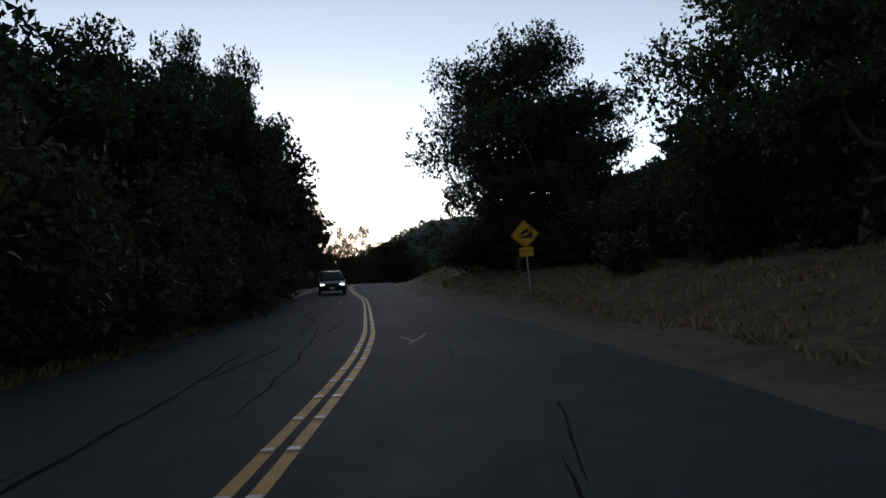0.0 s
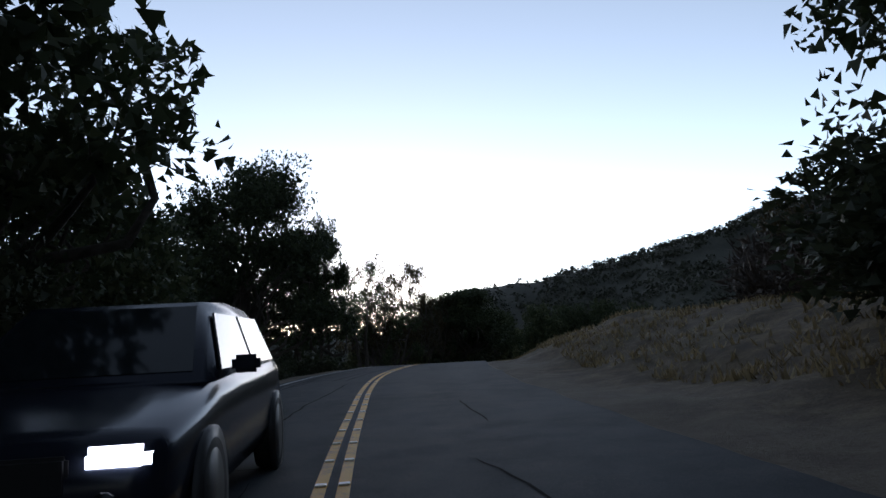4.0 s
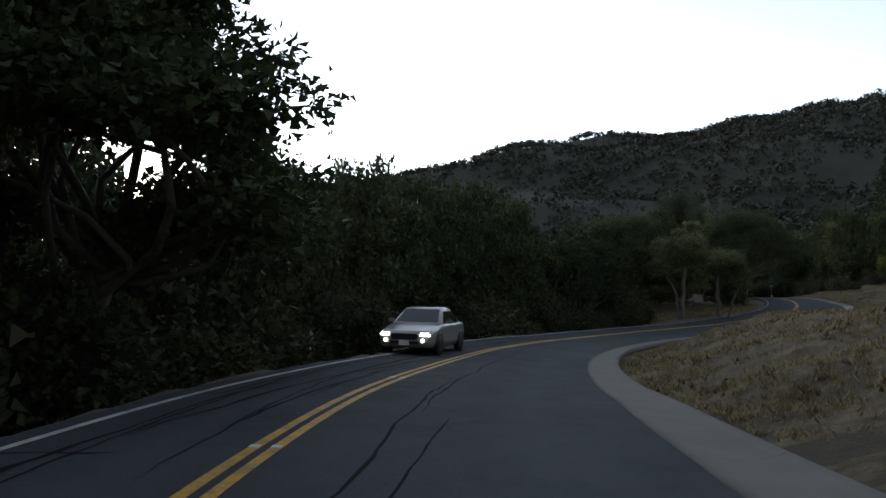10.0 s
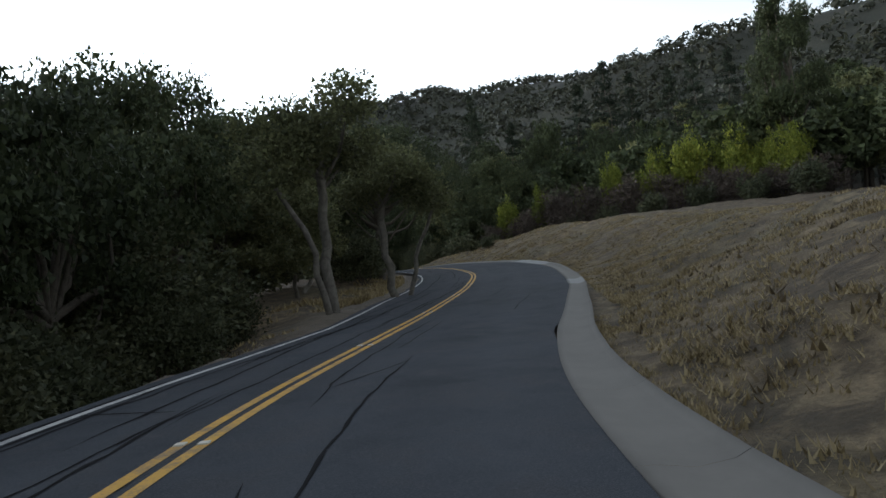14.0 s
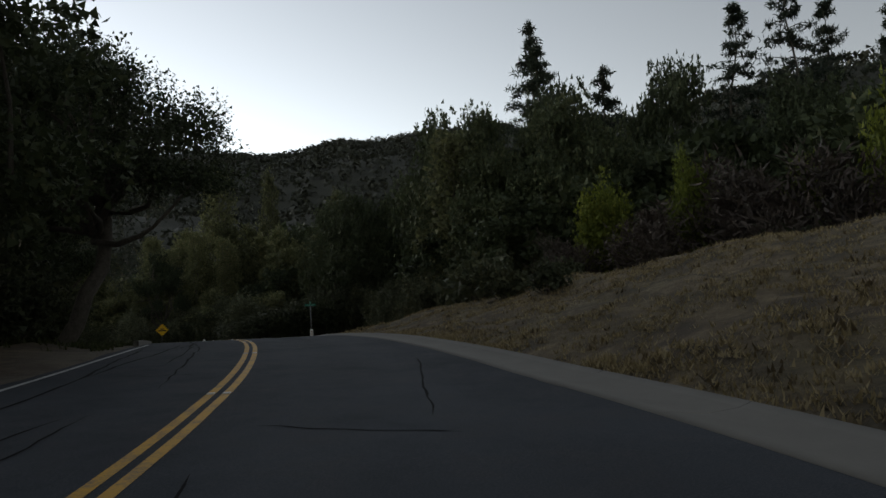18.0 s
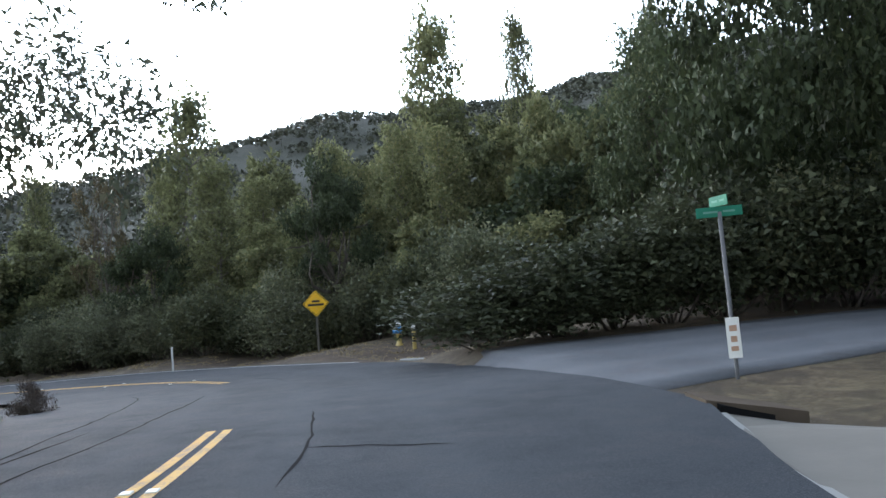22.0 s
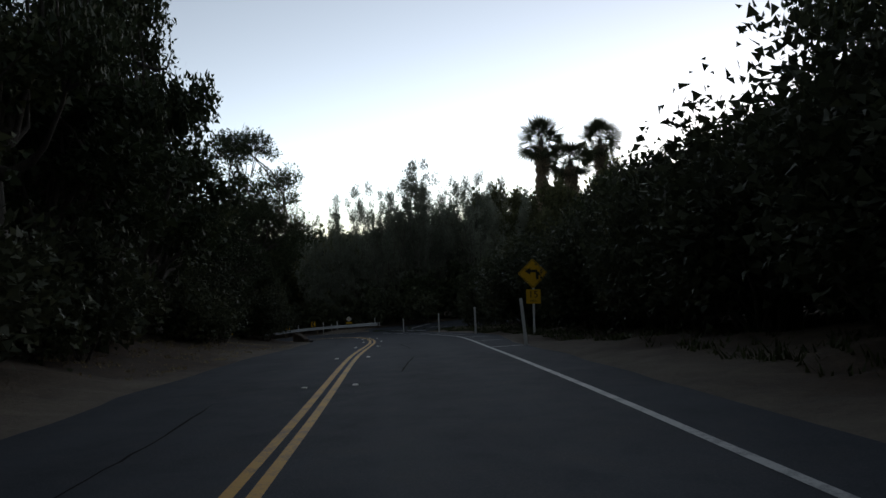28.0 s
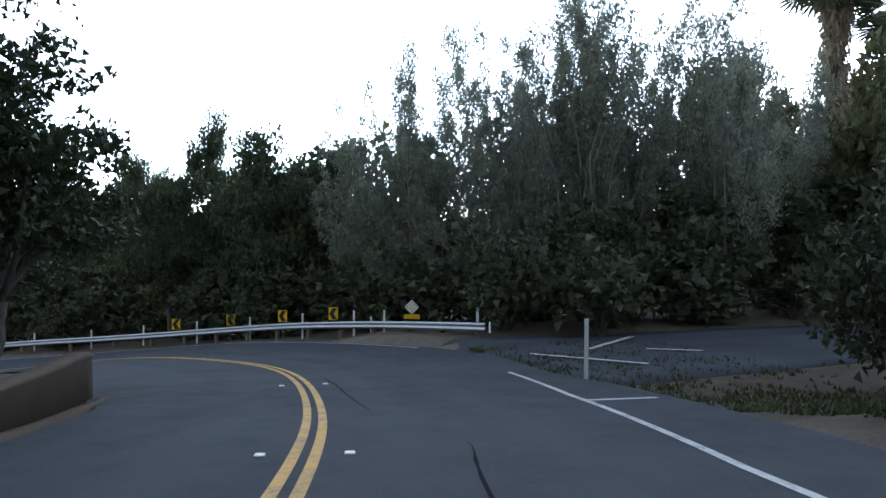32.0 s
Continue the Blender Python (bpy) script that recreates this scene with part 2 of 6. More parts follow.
M = {
    "asphalt": asphalt_material(),
    "pale_asphalt": asphalt_material("sun_bleached_asphalt", 2.8, (1.05, 0.98, 0.92)),
    "tar": plain("tar_seal", (0.012, 0.012, 0.013), 0.97, 0, 0.3, 3),
    "yellow_line": paint_material("worn_yellow_paint", (0.6, 0.31, 0.02)),
    "white_line": paint_material("worn_white_paint", (0.5, 0.5, 0.48)),
    "ceramic": plain("ceramic_marker", (0.75, 0.72, 0.62), 0.35),
    "concrete": plain("stained_concrete", (0.21, 0.195, 0.17), 0.9, 0, 0.4, 1.2, 0.5),
    "pale_concrete": plain("pale_concrete", (0.32, 0.32, 0.3), 0.85, 0, 0.25, 1.5, 0.4),
    "wall": plain("old_plaster_wall", (0.14, 0.108, 0.08), 0.95, 0, 0.55, 1.6, 0.6),
    "ground": ground_material(),
    "oak": foliage("oak_leaves", (0.022, 0.031, 0.015), (0.066, 0.084, 0.038), (0.115, 0.125, 0.06)),
    "brown_oak": foliage("dry_leaves", (0.03, 0.024, 0.013), (0.085, 0.068, 0.032), (0.15, 0.095, 0.045)),
    "shrub": foliage("shrub_leaves", (0.026, 0.033, 0.018), (0.078, 0.088, 0.046), (0.125, 0.125, 0.065)),
    "olive": foliage("olive_leaves", (0.05, 0.058, 0.028), (0.18, 0.187, 0.09), (0.27, 0.26, 0.125), 0.42),
    "sage": foliage("sage_leaves", (0.046, 0.053, 0.033), (0.145, 0.155, 0.092), (0.23, 0.23, 0.14), 0.3),
    "dusty": foliage("dusty_leaves", (0.022, 0.027, 0.015), (0.07, 0.075, 0.038), (0.11, 0.11, 0.055)),
    "lime": foliage("lime_leaves", (0.05, 0.07, 0.012), (0.18, 0.21, 0.035), (0.3, 0.31, 0.06), 0.35),
    "silver": foliage("silver_leaves", (0.11, 0.122, 0.092), (0.28, 0.305, 0.23), (0.4, 0.41, 0.32), 0.5),
    "gum": foliage("gum_leaves", (0.025, 0.035, 0.025), (0.075, 0.09, 0.06), (0.13, 0.12, 0.075)),
    "fir": foliage("fir_needles", (0.012, 0.02, 0.014), (0.035, 0.05, 0.03)),
    "brush": foliage("bare_brush", (0.03, 0.023, 0.019), (0.085, 0.065, 0.052), None, 0.05),
    "palm": foliage("palm_fronds", (0.025, 0.035, 0.018), (0.08, 0.09, 0.045)),
    "thatch": foliage("dead_fronds", (0.15, 0.115, 0.08), (0.42, 0.34, 0.24), None, 0.15),
    "grass": foliage("dry_grass", (0.15, 0.11, 0.055), (0.42, 0.33, 0.18), None, 0.3),
    "dead_grass": foliage("dead_grass", (0.05, 0.038, 0.022), (0.17, 0.125, 0.07), None, 0.2),
    "green_grass": foliage("green_grass", (0.025, 0.034, 0.01), (0.075, 0.085, 0.03), None, 0.3),
    "hill_scrub": foliage("hill_scrub", (0.02, 0.024, 0.016), (0.042, 0.046, 0.029), (0.07, 0.064, 0.042), 0.05),
    "bark": bark("grey_bark", (0.045, 0.038, 0.03), (0.13, 0.11, 0.09)),
    "pale_bark": bark("pale_bark", (0.065, 0.058, 0.047), (0.2, 0.18, 0.155), 2.0),
    "red_bark": bark("peeling_bark", (0.04, 0.031, 0.026), (0.13, 0.1, 0.08), 2.0),
    "steel": plain("galvanised_steel", (0.5, 0.52, 0.54), 0.45, 0.8),
    "dark_steel": plain("weathered_post", (0.11, 0.1, 0.085), 0.8),
    "sign_yellow": plain("sign_yellow", (0.82, 0.46, 0.01), 0.4, 0, 0.08),
    "sign_black": plain("sign_black", (0.02, 0.018, 0.015), 0.5),
    "sign_green": plain("sign_green", (0.01, 0.24, 0.15), 0.4),
    "sign_white": plain("sign_white", (0.8, 0.79, 0.75), 0.45, 0, 0.1),
    "post_white": plain("post_white", (0.78, 0.78, 0.75), 0.5, 0, 0.2),
    "hydrant_blue": plain("hydrant_blue", (0.03, 0.22, 0.5), 0.4),
    "hydrant_yellow": plain("hydrant_yellow", (0.55, 0.4, 0.13), 0.5),
    "wood": plain("grey_wood", (0.2, 0.15, 0.1), 0.85, 0, 0.4, 4, 0.5),
    "house_wall": plain("pale_stucco", (0.7, 0.66, 0.6), 0.85),
    "roof": plain("brown_roof", (0.2, 0.12, 0.08), 0.85),
    "silver_car": plain("silver_paint", (0.42, 0.42, 0.41), 0.28, 0.55, 0.06, 2, 0.02),
    "dark_car": plain("navy_paint", (0.02, 0.024, 0.04), 0.2, 0.3, 0.1, 2, 0.02),
    "glass": plain("tinted_glass", (0.012, 0.016, 0.02), 0.06, 0, 0.05, 2, 0.0),
    "rubber": plain("tyre_rubber", (0.02, 0.02, 0.02), 0.85),
    "rim": plain("alloy_rim", (0.55, 0.55, 0.56), 0.3, 0.8),
    "chrome": plain("chrome", (0.7, 0.7, 0.72), 0.15, 0.95, 0.05),
    "trim": plain("black_trim", (0.018, 0.018, 0.02), 0.5),
    "headlamp": glowing("lit_headlamp", (1.0, 0.97, 0.9), 0.25),
    "cool_lamp": glowing("lit_cool_headlamp", (0.8, 0.84, 1.0), 0.5),
    "stone": plain("boulder", (0.3, 0.27, 0.23), 0.9, 0, 0.4, 2, 0.6),
}


# ---- mesh helpers ----
def mesh_np(name, v, f, mat):
    """A mesh from arrays of corners and of faces with three or four corners each."""
    v, f = np.asarray(v, np.float32), np.asarray(f, np.int32)
    me = bpy.data.meshes.new(name)
    k = f.shape[1]
    me.vertices.add(len(v))
    me.vertices.foreach_set("co", v.ravel())
    me.loops.add(f.size)
    me.loops.foreach_set("vertex_index", f.ravel())
    me.polygons.add(len(f))
    me.polygons.foreach_set("loop_start", np.arange(0, f.size, k, dtype=np.int32))
    me.update(calc_edges=True)
    me.materials.append(mat)
    return me


def merge(parts):
    """Joins lists of (v, f), all with quads."""
    vs, fs, n = [], [], 0
    for v, f in parts:
        vs.append(np.asarray(v, float))
        fs.append(np.asarray(f, int) + n)
        n += len(v)
    return np.concatenate(vs), np.concatenate(fs)


def smooth(me):
    me.polygons.foreach_set("use_smooth", np.ones(len(me.polygons), bool))
    return me


def thing(name, label, category, m=None, group="", kind=""):
    ob = new(name)
    ob.empty_display_size = 0.2
    if m is not None:
        ob.matrix_basis = m
    return tagged(ob, label, category, group, kind)


def part(name, me, parent=None, label="", m=None):
    ob = new(name, me)
    if parent is not None:
        ob.parent = parent
    if m is not None:
        ob.matrix_basis = m
    if label:
        ob["label"] = label
    return ob


def from_bm(name, bm, mat, bevel=0.0, flat=True):
    if bevel:
        bmesh.ops.bevel(bm, geom=bm.edges[:], offset=bevel, segments=2, affect="EDGES", clamp_overlap=True)
    me = bpy.data.meshes.new(name)
    bm.to_mesh(me)
    bm.free()
    me.materials.append(mat)
    return me


def box(name, size, mat, at=(0, 0, 0), bevel=0.0):
    bm = bmesh.new()
    bmesh.ops.create_cube(bm, size=1)
    bmesh.ops.scale(bm, vec=size, verts=bm.verts)
    bmesh.ops.translate(bm, vec=at, verts=bm.verts)
    return from_bm(name, bm, mat, bevel)


def lathe(name, profile, mat, sides=18, at=(0, 0, 0)):
    """A turned shape from (radius, height) pairs."""
    ang = np.linspace(0, 2 * np.pi, sides, endpoint=False)
    v = [(r * math.cos(a) + at[0], r * math.sin(a) + at[1], z + at[2]) for r, z in profile for a in ang]
    f = [(i * sides + j, i * sides + (j + 1) % sides, (i + 1) * sides + (j + 1) % sides, (i + 1) * sides + j)
         for i in range(len(profile) - 1) for j in range(sides)]
    return smooth(mesh_np(name, v, f, mat))


def tube(points, radii, sides=7):
    """Corners and quads of a bent, tapering limb."""
    p = np.asarray(points, float)
    t = np.gradient(p, axis=0)
    t /= np.linalg.norm(t, axis=1)[:, None] + 1e-9
    ref = np.array([0.31, 0.95, 0.12])
    a = np.cross(t, ref)
    a /= np.linalg.norm(a, axis=1)[:, None] + 1e-9
    b = np.cross(t, a)
    ang = np.linspace(0, 2 * np.pi, sides, endpoint=False)
    r = np.asarray(radii, float)[:, None, None]
    v = p[:, None] + r * (np.cos(ang)[None, :, None] * a[:, None] + np.sin(ang)[None, :, None] * b[:, None])
    n = len(p)
    f = [(i * sides + j, i * sides + (j + 1) % sides, (i + 1) * sides + (j + 1) % sides, (i + 1) * sides + j)
         for i in range(n - 1) for j in range(sides)]
    return v.reshape(-1, 3), np.array(f)


def extrude_outline(name, outline, depth, mat, bevel=0.0):
    """A flat plate: an outline in x, z with its thickness along y."""
    bm = bmesh.new()
    face = bm.faces.new([bm.verts.new((x, 0, z)) for x, z in outline])
    got = bmesh.ops.extrude_face_region(bm, geom=[face])
    bmesh.ops.translate(bm, vec=(0, depth, 0), verts=[g for g in got["geom"] if isinstance(g, bmesh.types.BMVert)])
    bmesh.ops.recalc_face_normals(bm, faces=bm.faces)
    return from_bm(name, bm, mat, bevel)


def value_noise(x, y, seed=0):
    """Smooth noise in -1..1 on a unit lattice."""
    xi, yi = np.floor(x).astype(np.int64), np.floor(y).astype(np.int64)
    xf, yf = x - xi, y - yi
    u, w = xf * xf * (3 - 2 * xf), yf * yf * (3 - 2 * yf)

    def h(a, b):
        n = (a * 374761393 + b * 668265263 + seed * 982451653) & 0x7FFFFFFF
        n = ((n ^ (n >> 13)) * 1274126177) & 0x7FFFFFFF
        return ((n ^ (n >> 16)) & 0xFFFF) / 32767.5 - 1

    return (h(xi, yi) * (1 - u) + h(xi + 1, yi) * u) * (1 - w) + (h(xi, yi + 1) * (1 - u) + h(xi + 1, yi + 1) * u) * w


def fbm(x, y, octaves=4, seed=0):
    out, amp = 0.0, 1.0
    for k in range(octaves):
        out = out + amp * value_noise(x * 2**k, y * 2**k, seed + k)
        amp *= 0.5
    return out


# ---- the road's line: centre of the double yellow, every 14 m, then the hairpin ----
LINE = [
    (2.1, -94, -4.5), (2.3, -80, -4.6), (2.4, -66, -4.7), (2.5, -52.4, -4.85), (3.15, -38.4, -5.02), (2.48, -24.4, -5.11),
    (1.6, -10.4, -5.06), (0.45, 3.5, -4.9), (-0.22, 17.5, -4.76), (0.5, 31.5, -4.83), (2.35, 45.3, -5.02), (7.2, 58.5, -5.57),
    (14.5, 70.4, -6.5), (24.0, 80.7, -7.17), (35.1, 89.2, -7.47), (47.5, 95.6, -7.63), (60.0, 101.9, -7.7),
    (71.9, 109.0, -7.62), (82.5, 118.2, -7.46), (91.3, 129.1, -7.5), (98.9, 140.9, -8.02), (105.5, 152.3, -8.9),
    (109.1, 164.5, -10.17), (107.6, 178.4, -11.55), (100.2, 192.6, -12.8), (91.5, 203.5, -13.83), (82.5, 214.1, -14.95),
    (73.55, 224.85, -16.29), (64.24, 234.44, -17.66), (55.0, 242.4, -18.95), (44.9, 247.4, -20.1), (33.0, 248.2, -21.4),
    (21.5, 244.3, -23.2), (13.5, 234.8, -24.6),
]
S_FIRST = -41.7  # station of the first point; station 0 lies at (2.5, -52.4)


def smooth_line(points, step=0.5):
    p = np.array(points, float)
    out = []
    for i in range(len(p) - 1):
        a, b, c, d = p[max(i - 1, 0)], p[i], p[i + 1], p[min(i + 2, len(p) - 1)]
        n = max(2, int(np.linalg.norm(c - b) / step))
        t = np.linspace(0, 1, n, endpoint=False)[:, None]
        out.append(0.5 * (2 * b + (c - a) * t + (2 * a - 5 * b + 4 * c - d) * t**2 + (3 * b - a - 3 * c + d) * t**3))
    return np.concatenate(out + [p[-1:]])


AXIS = smooth_line(LINE)
for _ in range(6):
    AXIS[1:-1] = 0.25 * AXIS[:-2] + 0.5 * AXIS[1:-1] + 0.25 * AXIS[2:]
# fine run of the painted centre: metres to the left, by station
_sway = np.interp(np.r_[0, np.cumsum(np.hypot(*np.diff(AXIS[:, :2], axis=0).T))] + S_FIRST,
                  [-20, 5, 14, 20, 29, 40, 48, 62, 80, 90, 100, 110, 120, 138, 152, 175, 197, 211, 222, 236, 250, 268, 290, 338, 360, 375], [0, .05, .12, .04, -.16, -.3, -.1, .05, .08, .2, .16, .02, -.1, .12, .18, .12, .14, .18, .0, -.08, .1, .14, .1, .09, .04, 0])
_t = np.gradient(AXIS[:, :2], axis=0)
_t /= np.linalg.norm(_t, axis=1)[:, None]
AXIS[:, 0] -= _t[:, 1] * _sway
AXIS[:, 1] += _t[:, 0] * _sway
STAT = np.r_[0, np.cumsum(np.hypot(*np.diff(AXIS[:, :2], axis=0).T))] + S_FIRST
# the steeper fall through the right-hand bend
AXIS[:, 2] += np.interp(STAT, [86, 95, 107, 117, 130, 138, 152, 160, 170], [0, -.25, -.55, -.7, -.8, -.95, -1.4, -1.55, -1.65])
TAN = np.gradient(AXIS[:, :2], axis=0)
TAN /= np.linalg.norm(TAN, axis=1)[:, None]


def table(s, rows):
    return np.interp(s, *np.array(rows, float).T)


LEFT_EDGE = [(-45, 4.2), (15, 4.6), (34, 4.9), (48, 4.5), (60, 3.3), (70, 3.0), (95, 2.8), (115, 2.4), (125, 2.25), (131, 2.5), (140, 2.3), (165, 2.3), (176, 3.2), (195, 3.6), (240, 3.4), (250, 3.55), (254, 3.95), (258, 4.7), (261, 5.5), (264, 6.8), (268, 6.6), (276, 4.4), (284, 3.5), (345, 3.5), (354, 3.25), (363, 3.3), (364.6, 3.9), (366, 5.0), (371, 5.0), (380, 3.6), (440, 3.6)]
RIGHT_EDGE = [(-45, 4.4), (0, 4.6), (25, 3.7), (50, 3.7), (75, 4.0), (97, 3.5), (115, 4.0), (130, 3.6), (140, 3.4), (150, 3.25), (162, 3.6), (175, 4.4), (192, 4.8), (205, 5.0), (213, 4.2), (221, 3.95), (232, 4.05), (241, 4.1), (246, 4.35), (248, 4.8), (250, 5.5), (252, 5.8), (255, 5.5), (266, 4.8), (300, 4.7), (325, 5.0), (334, 5.7), (345, 5.7), (357, 5.6), (366, 5.4), (373, 6.7), (440, 6.8)]
BANK = [(-45, 0), (108, 0), (120, 0.04), (158, 0.04), (182, 0), (440, 0)]


def on_road(s, lat, dz=0.0):
    """The place at a station and a distance to the left of the centre."""
    x, y, z = (np.interp(s, STAT, AXIS[:, k]) for k in range(3))
    tx, ty = np.interp(s, STAT, TAN[:, 0]), np.interp(s, STAT, TAN[:, 1])
    n = np.hypot(tx, ty)
    return np.stack([x - ty / n * lat, y + tx / n * lat, z + table(s, BANK) * lat + dz], -1)


def heading(s):
    return math.degrees(math.atan2(-np.interp(s, STAT, TAN[:, 0]), np.interp(s, STAT, TAN[:, 1])))


def locate(x, y):
    """Station, distance to the left and height of the road nearest to each place."""
    x, y = np.atleast_1d(x).astype(float), np.atleast_1d(y).astype(float)
    idx = np.empty(len(x), int)
    for a in range(0, len(x), 4000):
        d = (x[a:a + 4000, None] - AXIS[None, :, 0]) ** 2 + (y[a:a + 4000, None] - AXIS[None, :, 1]) ** 2
        idx[a:a + 4000] = d.argmin(1)
    off = np.stack([x, y], -1) - AXIS[idx, :2]
    lat = -TAN[idx, 1] * off[:, 0] + TAN[idx, 0] * off[:, 1]
    far = np.hypot(off[:, 0], off[:, 1])
    return STAT[idx], np.sign(lat + 1e-9) * far, AXIS[idx, 2]


# shoulder width, slope and height gained on each side, by station
RIGHT_SIDE = {"shoulder": [(-45, 1.0), (40, 1.6), (60, 2.4), (92, 1.6), (240, 1.2), (300, 3.0), (440, 3.0)],
              "slope": [(-45, .24), (10, .2), (30, .1), (45, .2), (60, .3), (95, .42), (150, .42), (165, .32), (205, .31), (215, .29), (230, .25), (238, .14), (245, .03), (262, .03), (300, .06), (340, .0), (440, .0)],
              "top": [(-45, 3), (30, 1.2), (60, 1.7), (92, 1.6), (105, 1.3), (115, 1.7), (135, 1.9), (150, 1.8), (165, 2.1), (198, 2.2), (210, 3.1), (222, 2.7), (234, 1.7), (246, .4), (300, .8), (345, .3), (440, .3)],
              "on": [(-45, .1), (60, .05), (150, .04), (175, .0), (225, .0), (250, .03), (300, .06), (440, .0)]}
LEFT_SIDE = {"shoulder": [(-45, 1.2), (60, 1.4), (90, .5), (168, .4), (180, 3), (240, 2), (440, 1)],
             "slope": [(-45, .12), (40, .05), (55, -.12), (90, -.2), (100, -.45), (164, -.5), (173, -.1), (178, .08), (200, .02), (240, .0), (262, .1), (300, .28), (345, .2), (360, .12), (440, .1)],
             "top": [(-45, 1), (40, .4), (60, 2), (100, 2.2), (160, 2.0), (180, .6), (240, .3), (300, 3.2), (345, 2.2), (440, 2)],
             "on": [(-45, .05), (60, -.06), (160, -.05), (240, .0), (300, .08), (440, .02)]}
SKYLINE = [(-180, 3, 900, 200), (-120, 1, 900, 200), (-60, 0.6, 900, 300), (-35, 0.8, 800, 320), (-19, 0.8, 750, 320), (-8, 1.4, 650, 320), (-2, 4.4, 620, 300), (7, 6.1, 640, 280),
           (13, 6.8, 650, 250), (20, 8.5, 620, 200), (28, 9.8, 760, 160), (34, 9.9, 900, 130), (41.6, 10.4, 900, 120), (45, 11.0, 900, 110), (50, 11.5, 950, 100), (55, 11.7, 1000, 90), (63, 11.8, 760, 75), (75, 12.0, 560, 65), (95, 12.4, 460, 60), (130, 10, 500, 80), (180, 3, 900, 200)]
HILL_CENTRE = (50.0, 95.0)


def region(x, y):
    """The hills round the canyon."""
    dx, dy = x - HILL_CENTRE[0], y - HILL_CENTRE[1]
    r, b = np.hypot(dx, dy), np.degrees(np.arctan2(dx, dy))
    rows = np.array(SKYLINE, float)
    el, dist = np.interp(b, rows[:, 0], rows[:, 1]), np.interp(b, rows[:, 0], rows[:, 2])
    el = el + 0.35 * fbm(b / 5.0, b * 0 + 3.1, 3, 5)
    crest = dist * np.tan(np.radians(el)) - 5
    begin = np.interp(b, rows[:, 0], rows[:, 3])
    base = np.interp(y, [-60, 60, 160, 260, 420], [-6, -8.6, -10.6, -21.6, -26.6])
    q = np.clip((r - begin) / (dist - begin), 0, 1)
    rise = q * q * (3 - 2 * q) * 0.75 + q * 0.25
    z = base + (crest - base) * rise
    z = z + np.clip((r - begin - 40) / 300, 0, 1) * (1 - 0.75 * np.clip((q - 0.8) / 0.2, 0, 1)) * (9 * fbm(x / 110, y / 110, 4, 11))
    return z - np.clip(r - dist, 0, 4000) * 0.12


def side_height(u, s, side):
    w = np.clip(u - table(s, side["shoulder"]), 0, None)
    slope, top = table(s, side["slope"]), table(s, side["top"])
    climb = np.sign(slope) * np.minimum(np.abs(slope) * w, top)
    run = top / np.maximum(np.abs(slope), 0.02)
    return climb + table(s, side["on"]) * np.clip(w - run, 0, 60)


def terrain(x, y):
    x, y = np.atleast_1d(np.asarray(x, float)), np.atleast_1d(np.asarray(y, float))
    s, lat, zr = locate(x, y)
    left = lat > 0
    edge = np.where(left, table(s, LEFT_EDGE), table(s, RIGHT_EDGE))
    u = np.abs(lat) - edge
    up = np.where(left, side_height(u, s, LEFT_SIDE), side_height(u, s, RIGHT_SIDE))
    near = zr + table(s, BANK) * np.clip(lat, -6, 6) + up - 0.05
    near = near + np.clip(u, 0, 3) / 3 * (0.16 * fbm(x / 2.1, y / 2.1, 4, 2) + np.where(left, 0, 0.07) * fbm(x / 0.9, y / 0.9, 2, 6) + 0.25 * fbm(x / 9, y / 9, 3, 8))
    low = np.where(left, 0.35, np.interp(s, [95, 103, 244, 250], [0.35, 1.25, 1.25, 0.35]))
    near = np.where(u < low, np.minimum(near, zr + table(s, BANK) * lat - 0.16), near)
    # the inner side of the hairpin and junction mouths stay level
    for cx, cy, cz, rad in LEVEL:
        d = np.hypot(x - cx, y - cy)
        near = np.where(u > 0.2, near + (cz - near) * np.clip(1.6 - d / rad, 0, 1), near)
    w = np.clip((u - 30) / 70, 0, 1)
    w = w * w * (3 - 2 * w)
    return near * (1 - w) + region(x, y) * w


LEVEL = [(115.5, 153.6, -11.05, 6), (121, 152.6, -11.0, 8), (128, 149, -10.95, 10), (137, 144, -10.85, 10), (118, 171.5, -12.3, 4), (51, 257, -21.65, 9), (55, 267, -21.75, 10), (66, 278, -21.85, 10)]


def gz(x, y):
    return float(terrain([x], [y])[0])
# ---- ground: one sheet to the horizon ----
def spread(lo, hi, step, far):
    core = np.arange(lo, hi + step, step)
    out, d, q = [], step, 0.0
    while q < far:
        d *= 1.14
        q += d
        out.append(q)
    out = np.array(out)
    return np.r_[lo - out[::-1], core, hi + out]


EAST_ROAD = [(109.2, 156.6, 10), (113.2, 155.2, 7.2), (116.8, 154.1, 6.2), (121.3, 152.8, 5.8), (127, 149.8, 5.8), (135, 144.6, 6), (150, 139, 6)]
NORTH_ROAD = [(48.2, 246, 12), (49.6, 252.5, 9.8), (52, 259, 8.6), (54.6, 265.5, 8.5), (58, 271.5, 8.5), (64, 276, 8.5), (74, 279, 8.5), (90, 281, 8.5), (112, 283, 8.5)]


def bed(x, y):
    """How far the ground is dug away beneath the side roads."""
    dig = np.zeros(len(x))
    for rows in (EAST_ROAD, NORTH_ROAD):
        p = smooth_line(rows, 1.0)
        for px, py, w in p:
            d = np.hypot(x - px, y - py)
            dig = np.maximum(dig, 0.16 * np.clip((w / 2 - 0.5 - d) / 1.0, 0, 1))
    return dig


